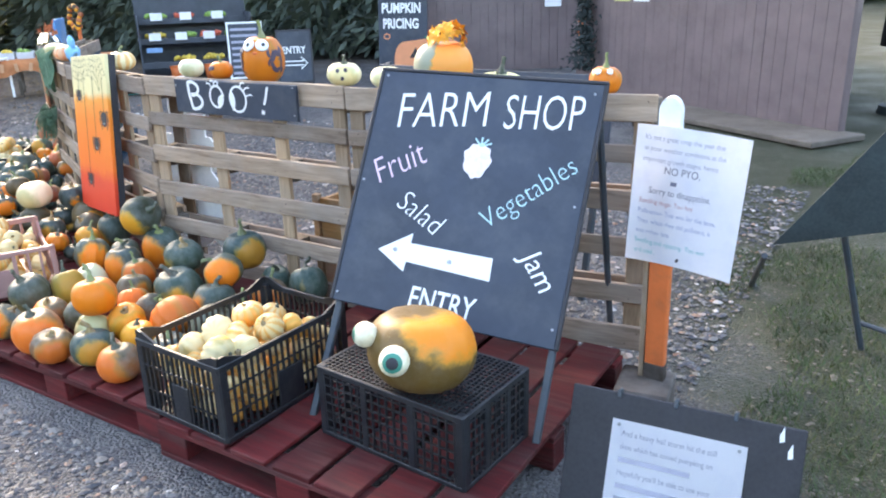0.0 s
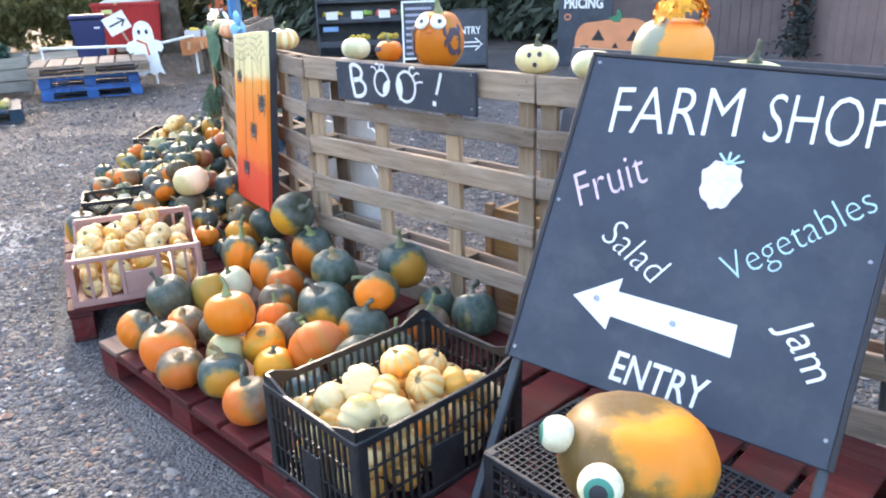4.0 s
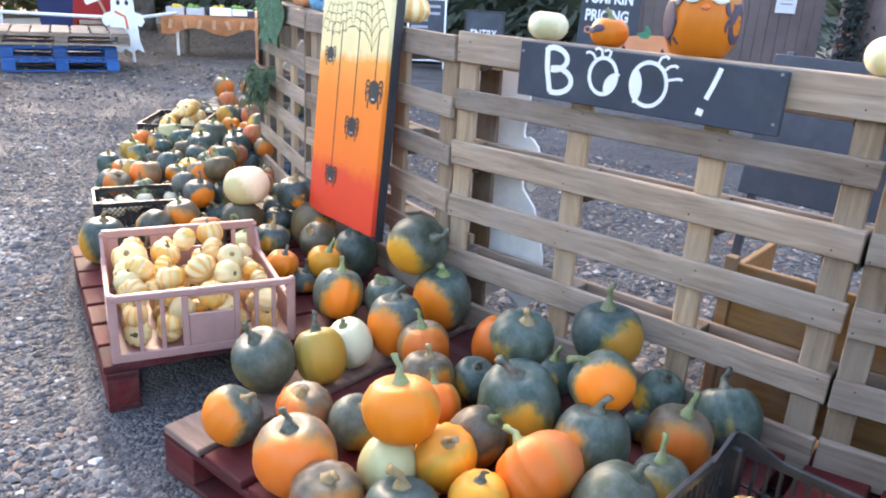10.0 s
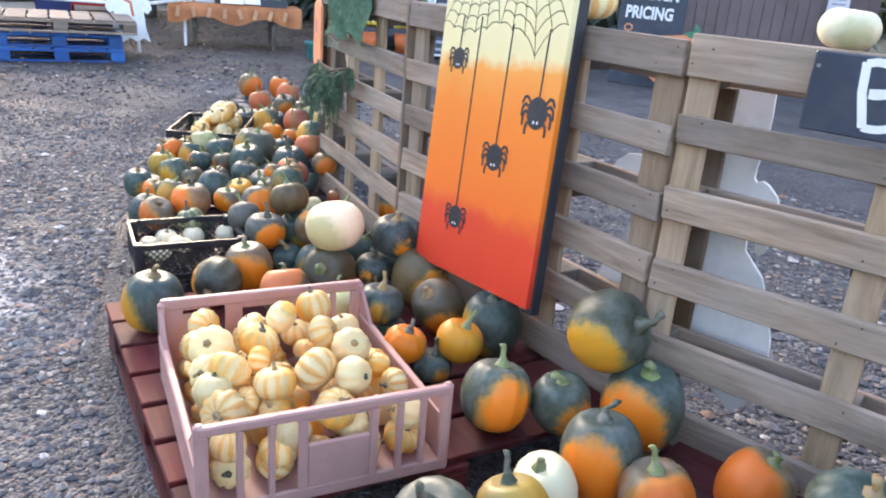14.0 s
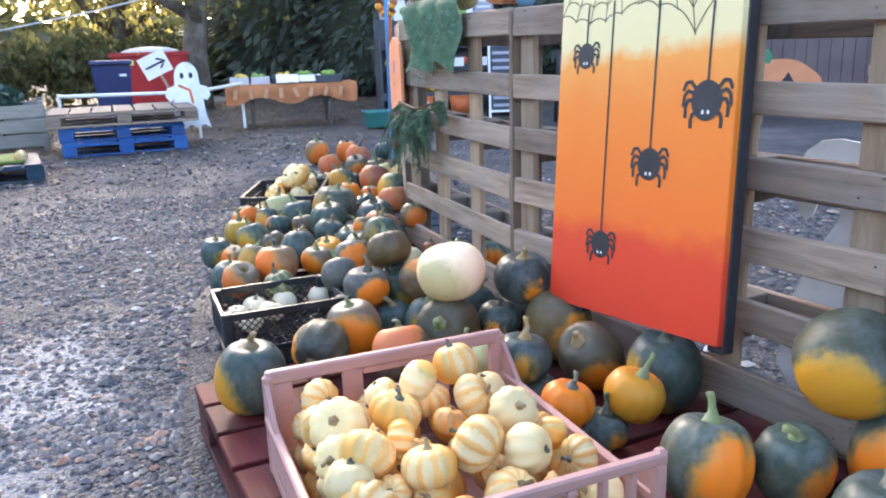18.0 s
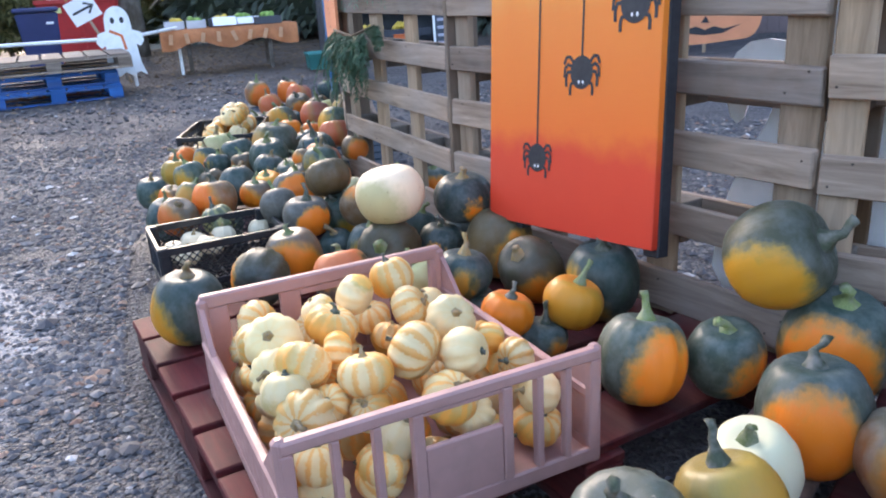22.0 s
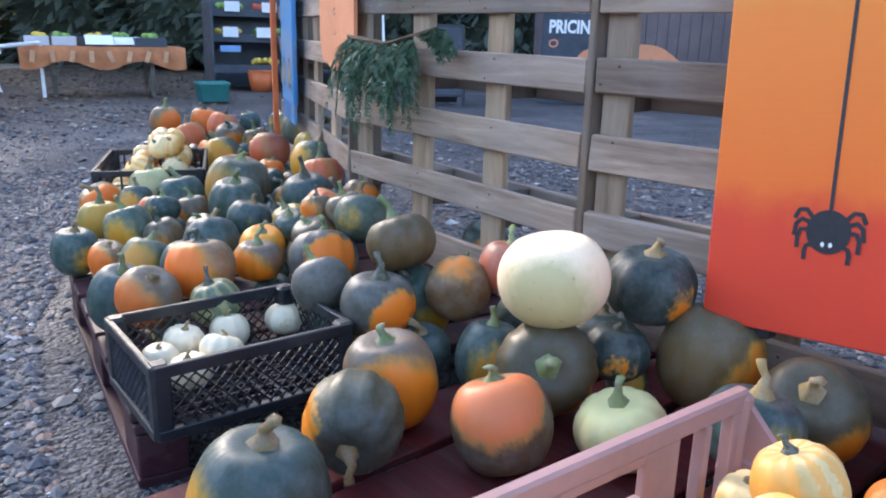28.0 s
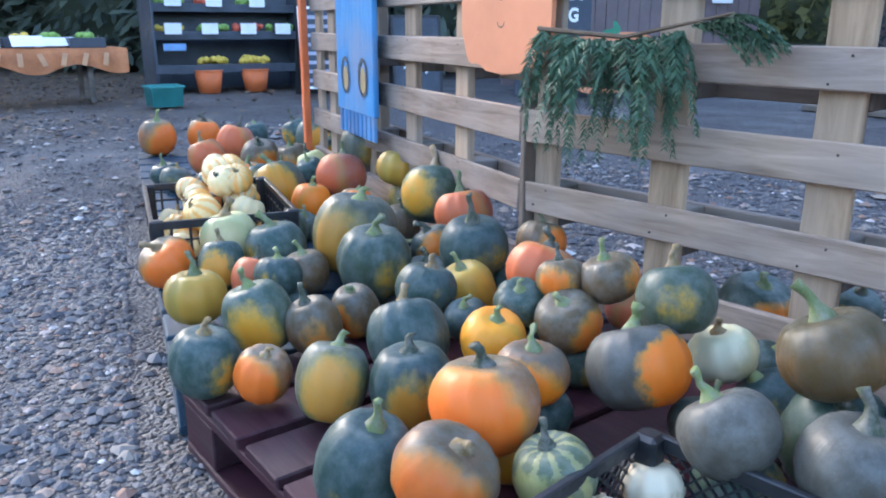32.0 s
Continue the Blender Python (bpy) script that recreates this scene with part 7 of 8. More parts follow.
dark_stand = paint("dark_stand_paint", (0.050, 0.060, 0.078), 0.6, 0.2, 5)
grey_tin = paint("pale_grey_plastic_box", (0.50, 0.52, 0.56), 0.5, 0.1, 8)


def heap(parent, name, x, y, z, wide, deep, count, r, material, rng):
    """A few round vegetables in a box, each a part."""
    for k in range(count):
        bm = bmesh.new()
        bmesh.ops.create_icosphere(bm, subdivisions=2, radius=r * rng.uniform(0.8, 1.15))
        bmesh.ops.translate(bm, vec=(x + rng.uniform(-wide / 2, wide / 2), y + rng.uniform(-deep / 2, deep / 2), z + r * 0.7 + rng.uniform(0, r)), verts=bm.verts)
        part(name, bm, material, parent, smooth=True)


def trestle_table():
    t = thing("trestle_table", stand(-8.88, 4.1, 0, 56), "trestle table under an orange printed cloth", "table")
    long, deep, high = 1.7, 0.75, 0.56
    part("tabletop", box((long, deep, 0.03), (long / 2, deep / 2, high - 0.015), 0.004), fence_wood, t)
    for x in (0.3, long - 0.35):
        for y in (0.06, deep - 0.06):
            part("leg", box((0.05, 0.05, high - 0.03), (x, y, (high - 0.03) / 2), 0.004), fence_dark, t)
    c = thing("orange_tablecloth", stand(-8.88, 4.1, high, 56), "orange cloth printed with brown trunks hanging over the table", "tablecloth")
    bm = bmesh.new()
    n = 40
    rows = []
    for k in range(n + 1):
        x = -0.03 + (long + 0.06) * k / n
        fold = 0.018 * math.sin(k * 1.1) + 0.01 * math.sin(k * 2.7)
        hang = 0.20 + 0.05 * math.sin(k * 0.35 + 1)
        rows.append([bm.verts.new(v) for v in ((x, deep + 0.02, -0.12), (x, deep + 0.01, 0.008), (x, -0.01, 0.008), (x, -0.03 + fold, -hang * 0.5), (x, -0.04 + fold * 1.6, -hang))])
    for a, b in zip(rows, rows[1:]):
        for j in range(4):
            bm.faces.new((a[j], b[j], b[j + 1], a[j + 1]))
    part("cloth", bm, orange_cloth, c, smooth=True)
    for k in range(8):
        x = 0.1 + 0.2 * k
        part("printed_trunk", box((0.05, 0.006, 0.13), (0, 0, 0), 0.001, turned(0, rng.uniform(-30, 30), 0)), paint("cloth_print_tan", (0.62, 0.33, 0.18), 0.8) if k == 0 else bpy.data.materials["cloth_print_tan"], c, at=pose(x, -0.062, -0.1))
    r = random.Random(12)
    here = stand(-8.88, 4.1, high + 0.012, 56)
    for x, y, w, d, material, heapm in ((0.16, 0.3, 0.24, 0.3, grey_tin, veg_yellow), (0.44, 0.32, 0.24, 0.3, grey_tin, veg_green), (0.74, 0.4, 0.28, 0.28, dark_stand, veg_yellow), (1.06, 0.42, 0.24, 0.26, grey_tin, veg_green), (1.36, 0.2, 0.34, 0.3, dark_stand, veg_green)):
        b = thing("produce_tub", here @ pose(x, y, 0), "small plastic tub of vegetables on the table", "tub", "tubs on the table")
        tub = bmesh.new()
        for sx, sy, wx, wy in ((0, -d / 2, w, 0.012), (0, d / 2, w, 0.012), (-w / 2, 0, 0.012, d), (w / 2, 0, 0.012, d)):
            box((wx, wy, 0.1), (sx, sy, 0.05), 0.002, bm=tub)
        box((w, d, 0.01), (0, 0, 0.005), bm=tub)
        part("tub_body", tub, material, b)
        heap(b, "vegetable", 0, 0, 0.04, w * 0.6, d * 0.6, 8, 0.045, heapm, r)
    for x, y, tilt in ((0.80, -0.02, -60), (1.12, 0.12, -66)):
        s = thing("price_card", here @ pose(x, y, 0.02) @ turned(tilt, 0, 0), "white price card propped on the table", "card", "price cards")
        part("card", box((0.30, 0.004, 0.2), (0, 0, 0.1), 0.001), paper, s)


trestle_table()

tb = thing("teal_tub", stand(-7.2, 5.05, 0, 58) @ Matrix.Diagonal((0.64, 0.8, 1.0, 1)), "low teal plastic tub on the ground by the table", "tub")
bm = bmesh.new()
for (w0, d0, z0), (w1, d1, z1) in (((0.46, 0.32, 0.0), (0.5, 0.36, 0.2)),):
    lo = [bm.verts.new((x * w0 / 2, y * d0 / 2, z0)) for x, y in ((-1, -1), (1, -1), (1, 1), (-1, 1))]
    hi = [bm.verts.new((x * w1 / 2, y * d1 / 2, z1)) for x, y in ((-1, -1), (1, -1), (1, 1), (-1, 1))]
    bm.faces.new(lo[::-1])
    for k in range(4):
        bm.faces.new((lo[k], lo[(k + 1) % 4], hi[(k + 1) % 4], hi[k]))
bmesh.ops.solidify(bm, geom=bm.faces[:], thickness=0.008)
part("tub_body", bm, teal_plastic, tb, at=pose(0.25, 0.15, 0.008))
rm = bmesh.new()
for x, y, w, d in ((0, -0.18, 0.54, 0.025), (0, 0.18, 0.54, 0.025), (-0.26, 0, 0.025, 0.36), (0.26, 0, 0.025, 0.36)):
    box((w, d, 0.025), (x + 0.25, y + 0.15, 0.205), 0.003, bm=rm)
part("rim", rm, teal_plastic, tb)


def produce_stand():
    s = thing("produce_stand", stand(-8.25, 6.3, -0.07, 53), "dark stepped stand of fruit and vegetables with price cards", "stall")
    long = 1.95
    part("back_panel", box((long, 0.03, 1.5), (long / 2, 0.75, 0.75), 0.004), dark_stand, s)
    for x in (0.02, long - 0.02):
        part("side_panel", box((0.03, 0.75, 1.2), (x, 0.37, 0.6), 0.004), dark_stand, s)
    for z, y in ((0.33, 0.12), (0.72, 0.36), (1.05, 0.58)):
        part("shelf", box((long, 0.36, 0.03), (long / 2, y + 0.06, z), 0.004), dark_stand, s)
        part("shelf_lip", box((long, 0.02, 0.1), (long / 2, y - 0.12, z + 0.03), 0.003), dark_stand, s)
    r = random.Random(6)
    plan = ((0.75, 0.12, 0.36, veg_yellow), (1.25, 0.12, 0.36, veg_yellow), (0.3, 0.36, 0.75, veg_yellow), (0.8, 0.36, 0.75, veg_green), (1.25, 0.36, 0.75, veg_red), (1.68, 0.36, 0.75, veg_green), (0.35, 0.58, 1.08, veg_green), (0.85, 0.58, 1.08, veg_red), (1.4, 0.58, 1.08, veg_green))
    for x, y, z, m in plan:
        b = part("produce_box", box((0.4, 0.3, 0.06), (x, y + 0.05, z + 0.02), 0.004), fence_dark, s)
        for k in range(18):
            v = bmesh.new()
            bmesh.ops.create_icosphere(v, subdivisions=1, radius=0.045 * r.uniform(0.8, 1.2))
            bmesh.ops.translate(v, vec=(x + r.uniform(-0.17, 0.17), y + r.uniform(-0.06, 0.16), z + 0.07 + r.uniform(0, 0.04)), verts=v.verts)
            part("vegetable", v, m, b, smooth=True)
    for x, z, y in ((0.28, 0.83, 0.17), (0.72, 0.83, 0.17), (1.2, 0.83, 0.17), (1.65, 0.83, 0.17), (0.35, 1.16, 0.4), (0.85, 1.16, 0.4), (1.4, 1.16, 0.4)):
        part("price_card", box((0.2, 0.005, 0.13), (x, y, z), 0.001), paper, s)
    part("blue_label", box((0.26, 0.006, 0.08), (0.24, -0.02, 0.62), 0.001), paint("blue_label_card", (0.16, 0.32, 0.55), 0.6), s)
    part("header_board", box((1.25, 0.02, 0.3), (0.95, 0.72, 1.62), 0.003), paper, s, "white printed header board")
    for k, m in enumerate((veg_green, veg_red, veg_red, veg_green, veg_green)):
        part("header_picture", blob(arc(0.5 + 0.22 * k, 1.6, 0.09, 0.07, 0, 350, 14), deep=0.705), m, s)
    for x in (0.25, 1.75):
        part("price_list", box((0.3, 0.012, 0.52), (x, 0.72, 1.75), 0.002), ink_pale, s)
        for k in range(5):
            part("list_bar", box((0.22, 0.004, 0.03), (x, 0.71, 1.92 - 0.09 * k)), paper, s)
    for x in (0.62, 1.2):
        b = thing("orange_bucket", stand(-8.25, 6.3, 0, 53) @ pose(x, 0.02, 0), "orange plastic bucket under the produce stand", "bucket", "orange buckets")
        part("bucket_body", tube([(0, 0, 0), (0, 0, 0.26)], [0.13, 0.17], 18), orange_paint, b, smooth=True)
        part("bucket_rim", tube([(0, 0, 0.255), (0, 0, 0.275)], 0.175, 18), orange_paint, b)


produce_stand()


def a_board(name, x, y, turn, wide, high, label, frame_mat, body):
    a = thing(name, pose(x, y, 0, -8, 0, turn), label, "sign")
    part("board", box((wide, 0.015, high - 0.12), (wide / 2, 0, 0.12 + (high - 0.12) / 2), 0.002), chalkboard, a)
    fr = bmesh.new()
    for sx, w in ((0.015, 0.03), (wide - 0.015, 0.03)):
        box((w, 0.022, high), (sx, 0, high / 2), 0.002, bm=fr)
    for z in (0.12, high - 0.015):
        box((wide, 0.021, 0.03), (wide / 2, 0, z), 0.002, bm=fr)
    part("frame", fr, frame_mat, a)
    part("back_leg", box((wide, 0.02, high), (wide / 2, 0, -high / 2), 0.003), black_paint, a, at=pose(0, 0.04, high) @ turned(22, 0, 0))
    body(a, wide, high)
    return a


def menu_marks(a, wide, high):
    r = random.Random(2)
    for k in range(8):
        w = wide * r.uniform(0.4, 0.75)
        part("chalk_bar", blob([(0.06, high - 0.14 - 0.1 * k), (0.06 + w, high - 0.14 - 0.1 * k), (0.06 + w, high - 0.10 - 0.1 * k), (0.06, high - 0.10 - 0.1 * k)], deep=-0.009), ink_pale, a)


def entry_marks(a, wide, high):
    lettering("ENTRY", 0.15, (0.08, high - 0.36), white_paint, a, 0.003, deep=-0.009)
    ar = stroke([(0.12, high - 0.48), (0.40, high - 0.48)], 0.02, deep=-0.009)
    stroke([(0.36, high - 0.42), (0.46, high - 0.51), (0.36, high - 0.60)], 0.02, ar, -0.0092)
    stroke([(0.12, high - 0.54), (0.40, high - 0.54)], 0.02, ar, -0.009)
    part("arrow", ar, white_paint, a)


a_board("menu_chalkboard", -6.44, 6.62, 44, 0.58, 1.02, "white-framed chalkboard with handwritten lines", ghost_white, menu_marks)
a_board("entry_sign", -5.2, 6.45, 42, 0.55, 0.92, "dark A-board with white entry lettering and an arrow", black_paint, entry_marks)

# ghost with the arrow sign, rope and rail
ply_ghost(-8.2, 3.15, 0.14, 66, 0.78, 0.46, "white plywood ghost cutout with a scarf holding an arrow sign")
sg = thing("arrow_sign", pose(-8.42, 2.9, 0.88, 0, -24, 66), "white square sign with a black arrow above the ghost", "sign")
part("card", box((0.32, 0.012, 0.26), (0, 0, 0.02), 0.002), paper, sg)
ar = stroke([(-0.12, 0.02), (0.1, 0.02)], 0.025, deep=-0.008)
stroke([(0.04, 0.08), (0.12, 0.02), (0.04, -0.04)], 0.025, ar, -0.0082)
part("arrow", ar, black_paint, sg)
part("stick", box((0.03, 0.02, 0.9), (0, 0.016, -0.45), 0.002), fence_upright, sg)
rail = thing("white_rail", pose(0, 0, 0), "white painted rail on short posts across the yard", "rail")
part("rail_bar", tube([(-9.6, 2.2, 0.55), (-8.3, 3.3, 0.56), (-8.85, 4.3, 0.6)], 0.022, 8), ghost_white, rail)
for x, y in ((-9.6, 2.2), (-8.32, 3.32), (-8.85, 4.3)):
    part("rail_post", tube([(x, y, 0), (x, y, 0.58)], 0.02, 8), ghost_white, rail)
rope = thing("rope", pose(0, 0, 0), "pale rope strung between the trees", "rope")
part("cord", tube([(-15.8, 0.5, 1.15), (-14.6, 2.4, 1.3), (-13.2, 4.4, 1.75), (-12.6, 5.3, 2.0)], 0.014, 6), grey_tin, rope)


def wheelie_bin(x, y, turn):
    b = thing("wheelie_bin", stand(x, y, 0, turn) @ Matrix.Diagonal((0.9, 0.9, 0.9, 1)), "dark blue plastic wheelie bin", "bin")
    bm = bmesh.new()
    lo = [bm.verts.new((sx * 0.22, sy * 0.24, 0.05)) for sx, sy in ((-1, -1), (1, -1), (1, 1), (-1, 1))]
    hi = [bm.verts.new((sx * 0.29, sy * 0.33, 0.98)) for sx, sy in ((-1, -1), (1, -1), (1, 1), (-1, 1))]
    bm.faces.new(lo[::-1])
    bm.faces.new(hi)
    for k in range(4):
        bm.faces.new((lo[k], lo[(k + 1) % 4], hi[(k + 1) % 4], hi[k]))
    bmesh.ops.bevel(bm, geom=bm.edges[:], offset=0.02, segments=2, affect="EDGES")
    part("bin_body", bm, bin_blue, b)
    part("lid", box((0.62, 0.72, 0.07), (0, 0, 1.02), 0.02), bin_blue, b)
    part("sticker", box((0.1, 0.004, 0.1), (0.16, -0.315, 0.86), 0.001), paper, b)
    for sx in (-0.2, 0.2):
        part("wheel", tube([(sx - 0.03, 0.25, 0.1), (sx + 0.03, 0.25, 0.1)], 0.1, 16), black_plastic, b)


wheelie_bin(-10.75, 3.42, 65)
sk = thing("red_skip", stand(-13.25, 4.65, 0, 60) @ Matrix.Diagonal((0.66, 0.66, 0.7, 1)), "red steel skip with a pale sheeted load", "skip")
bm = bmesh.new()
lo = [bm.verts.new(v) for v in ((0, 0, 0.25), (1.7, 0, 0.25), (1.7, 1.4, 0.25), (0, 1.4, 0.25))]
hi = [bm.verts.new(v) for v in ((-0.12, -0.1, 1.45), (1.82, -0.1, 1.45), (1.82, 1.5, 1.45), (-0.12, 1.5, 1.45))]
bm.faces.new(lo[::-1])
bm.faces.new(hi)
for k in range(4):
    bm.faces.new((lo[k], lo[(k + 1) % 4], hi[(k + 1) % 4], hi[k]))
part("skip_body", bm, skip_red, sk)
for x in (0.0, 0.85, 1.7):
    part("rib", box((0.07, 0.05, 1.2), (x, -0.07, 0.85), 0.006, turned(4.5, 0, 0)), skip_red, sk)
part("top_rail", box((2.0, 0.08, 0.1), (0.85, -0.12, 1.45), 0.008), skip_red, sk)
part("yellow_plate", box((0.3, 0.01, 0.12), (0.3, -0.125, 1.25), 0.002), lime, sk)
load = bmesh.new()
bmesh.ops.create_uvsphere(load, u_segments=20, v_segments=10, radius=1)
bmesh.ops.scale(load, vec=(0.85, 0.7, 0.22), verts=load.verts)
part("sheeted_load", load, grey_tin, sk, "pale sheeted load", smooth=True, at=pose(0.85, 0.7, 1.42))
for x, y in ((0.2, 0.2), (1.5, 0.2), (0.2, 1.2), (1.5, 1.2)):
    part("foot", box((0.12, 0.12, 0.25), (x, y, 0.125), 0.006), skip_red, sk)

# stacked pallets
for k, (m, dx2) in enumerate(((bright_blue_wood, 0.0), (bright_blue_wood, 0.03))):
    pallet(-7.95 - dx2, 1.52, 68, 1.25, 1.0, m, "bright blue pallet in a stack across the yard", z=0.152 * k, rng=rng)
pallet(-8.0, 1.42, 66, 1.5, 1.05, fence_wood, "bare wooden pallet on top of the blue stack", z=0.306, rng=rng)
pallet(-6.95, -0.2, 72, 1.1, 0.9, blue_wood, "dark blue pallet set with moss and toadstools", z=0.0, rng=rng)
moss = paint("moss_mat", (0.16, 0.20, 0.045), 0.9, 0.35, 12)
solid("moss_mat", box((0.85, 0.6, 0.03), (0, 0, 0.015), 0.01), moss, stand(-7.2, 0.45, 0.152, 72), "mat of green moss on the blue pallet", "moss")
for x, y, h in ((-6.98, 0.52, 0.16), (-7.1, 0.12, 0.2)):
    t = thing("toadstool", pose(x, y, 0.18), "toy toadstool with a red cap and white stem", "toadstool", "toadstools")
    part("stalk", tube([(0, 0, 0), (0, 0, h * 0.6)], [0.05, 0.04], 12), ghost_white, t, smooth=True)
    cap = bmesh.new()
    bmesh.ops.create_uvsphere(cap, u_segments=18, v_segments=10, radius=0.085)
    bmesh.ops.delete(cap, geom=[v for v in cap.verts if v.co.z < -0.01], context="VERTS")
    bmesh.ops.scale(cap, vec=(1, 1, 0.75), verts=cap.verts)
    part("cap", cap, skip_red, t, smooth=True, at=pose(0, 0, h * 0.58))
for x, y in ((-6.85, 0.75), (-7.0, 0.82)):
    mini(x, y, 0.2, 0.05, rng)


def grey_box(x, y, turn):
    c = thing("grey_wooden_crate", stand(x, y, 0, turn), "large weathered grey wooden crate with bushy plants", "crate")
    for z in (0.13, 0.29, 0.45):
        for px, py, tn, run in ((0, 0, 0, 1.25), (0, 0.9, 0, 1.25), (0, 0, 90, 0.9), (1.25, 0, 90, 0.9)):
            part("board", box((run, 0.02, 0.14), (run / 2, 0, z), 0.003), grey_wood, c, at=pose(px, py, 0, 0, 0, tn))
    for px in (0.03, 1.22):
        for py in (0.03, 0.87):
            part("post", box((0.06, 0.06, 0.56), (px, py, 0.28), 0.004), grey_wood, c)
    return c


grey_box(-9.25, 0.55, 70)
plant_dark = paint("dark_green_shiny_leaves", (0.02, 0.07, 0.05), 0.4, 0.3, 20)


def leaf_cloud(name, count, size, spread, rng, material, squash=1.0, shell=0.35):
    """Many single leaves within a rounded, uneven volume."""
    verts, faces = [], []
    for k in range(count):
        d = Vector((rng.gauss(0, 1), rng.gauss(0, 1), rng.gauss(0, 1))).normalized()
        lump = 0.75 + 0.35 * noise.noise(d * 2.1 + Vector((spread[0], 0, 0)))
        rr = lump * (shell + (1 - shell) * rng.random() ** 0.5)
        c = Vector((d.x * spread[0], d.y * spread[1], d.z * spread[2])) * rr
        m = Euler((rng.uniform(0, 6.3), rng.uniform(0, 6.3), rng.uniform(0, 6.3))).to_matrix()
        s = size * rng.uniform(0.6, 1.3)
        n = len(verts)
        for p in ((-0.5, 0, 0), (0, -0.28 * squash, 0.06), (0.55, 0, 0), (0, 0.28 * squash, 0.06)):
            verts.append(c + m @ Vector(p) * s)
        faces.append((n, n + 1, n + 2, n + 3))
    me = bpy.data.meshes.new(name)
    me.from_pydata(verts, [], faces)
    me.materials.append(material)
    return me


for x, y in ((-9.5, 1.0), (-9.35, 1.45)):
    b = thing("potted_bush", pose(x, y, 0.3), "dark shiny green bush in the grey crate", "bush", "bushes in the crate")
    part("leaves", leaf_cloud("leaves", 500, 0.09, (0.3, 0.3, 0.28), rng, plant_dark), plant_dark, b, at=pose(0, 0, 0.25))
    part("trunk", tube([(0, 0, -0.28), (0, 0, 0.2)], 0.02, 6), twig_mat, b)
yellow_band = paint("yellow_stripe_felt", (0.62, 0.55, 0.08), 0.8, 0.1, 10)
for x, y, lean, a, b2, said in ((-9.55, 0.75, -26, orange_paint, grey_tin, "orange and white"), (-9.45, 1.2, -16, yellow_band, black_paint, "yellow and black")):
    l = thing("striped_leg", pose(x, y, 0.55, 0, lean, 70), said + " striped stocking leg sticking up from the crate", "decoration", "striped legs")
    for k in range(9):
        part("stripe", tube([(0.02 * math.sin(k * 0.5), 0, 0.085 * k), (0.02 * math.sin((k + 1) * 0.5), 0, 0.085 * (k + 1))], 0.05 - 0.001 * k, 12), (a, b2)[k % 2], l, smooth=True)
    part("shoe", tube([(0, 0, 0.76), (0.1, 0, 0.82), (0.2, 0, 0.79)], [0.055, 0.05, 0.015], 10), a, l, smooth=True)


# ---- trees ----
def foliage_mat(name, dark, light, through=0.35):
    m, nt, b = nodes_of(name, 0.6)
    isl = nt.nodes.new("ShaderNodeNewGeometry").outputs["Random Per Island"]
    c = ramp(nt, isl, [(0.0, dark), (0.6, tuple((p + q) / 2 for p, q in zip(dark, light))), (1.0, light)])
    nt.links.new(c, b.inputs["Base Color"])
    t = nt.nodes.new("ShaderNodeBsdfTranslucent")
    nt.links.new(c, t.inputs[0])
    mix = nt.nodes.new("ShaderNodeMixShader")
    mix.inputs[0].default_value = through
    nt.links.new(b.outputs[0], mix.inputs[1])
    nt.links.new(t.outputs[0], mix.inputs[2])
    nt.links.new(mix.outputs[0], nt.nodes["Material Output"].inputs[0])
    return m


bark = timber("grey_brown_bark", (0.16, 0.13, 0.10), (0.07, 0.055, 0.045), axis=2)
conifer_leaf = foliage_mat("dark_conifer_foliage", (0.085, 0.115, 0.10), (0.165, 0.205, 0.15), 0.35)
autumn_leaf = foliage_mat("yellow_green_autumn_leaves", (0.22, 0.21, 0.06), (0.60, 0.50, 0.16), 0.7)
hedge_leaf = foliage_mat("hedge_leaves", (0.075, 0.09, 0.04), (0.23, 0.22, 0.09), 0.5)


def conifer_crown(high, wide, seed, blades=9000):
    """Drooping sprays in whorls down to the ground, ragged at the edge."""
    r = random.Random(seed)
    verts, faces = [], []
    for k in range(blades):
        t = r.random() ** 0.75
        z = high * (1 - t) + 0.2
        reach = wide * (0.12 + 0.88 * t ** 0.8) * (0.82 + 0.28 * noise.noise((math.cos(k) * 2, z * 0.9, seed)))
        a = r.uniform(0, math.tau)
        d = reach * (0.55 + 0.45 * r.random() ** 0.5) * (1 + 0.12 * math.sin(a * 5 + z * 2))
        c = Vector((d * math.cos(a), d * math.sin(a), z))
        out = Vector((math.cos(a), math.sin(a), r.uniform(-1.1, 0.15))).normalized()
        side = out.cross(Vector((r.uniform(-0.5, 0.5), r.uniform(-0.5, 0.5), 1))).normalized()
        s = r.uniform(0.22, 0.5)
        n = len(verts)
        verts += [c, c + out * s * 0.5 + side * s * 0.16, c + out * s, c + out * s * 0.5 - side * s * 0.16]
        faces.append((n, n + 1, n + 2, n + 3))
    me = bpy.data.meshes.new("conifer_crown")
    me.from_pydata(verts, [], faces)
    me.materials.append(conifer_leaf)
    return me


# solid cone added inside a crown to block light between its sprays
def core(high, wide, seed):
    bm = tube([(0, 0, 0.3), (0, 0, high * 0.3), (0, 0, high * 0.65), (0, 0, high * 0.97)], [wide * 0.66, wide * 0.58, wide * 0.32, 0.05], 14)
    for v in bm.verts:
        v.co += Vector((noise.noise(v.co * 0.8 + Vector((seed, 0, 0))), noise.noise(v.co * 0.8 + Vector((0, seed, 0))), 0)) * 0.35
    return finish(bm, "light_blocking_core", conifer_leaf, True)


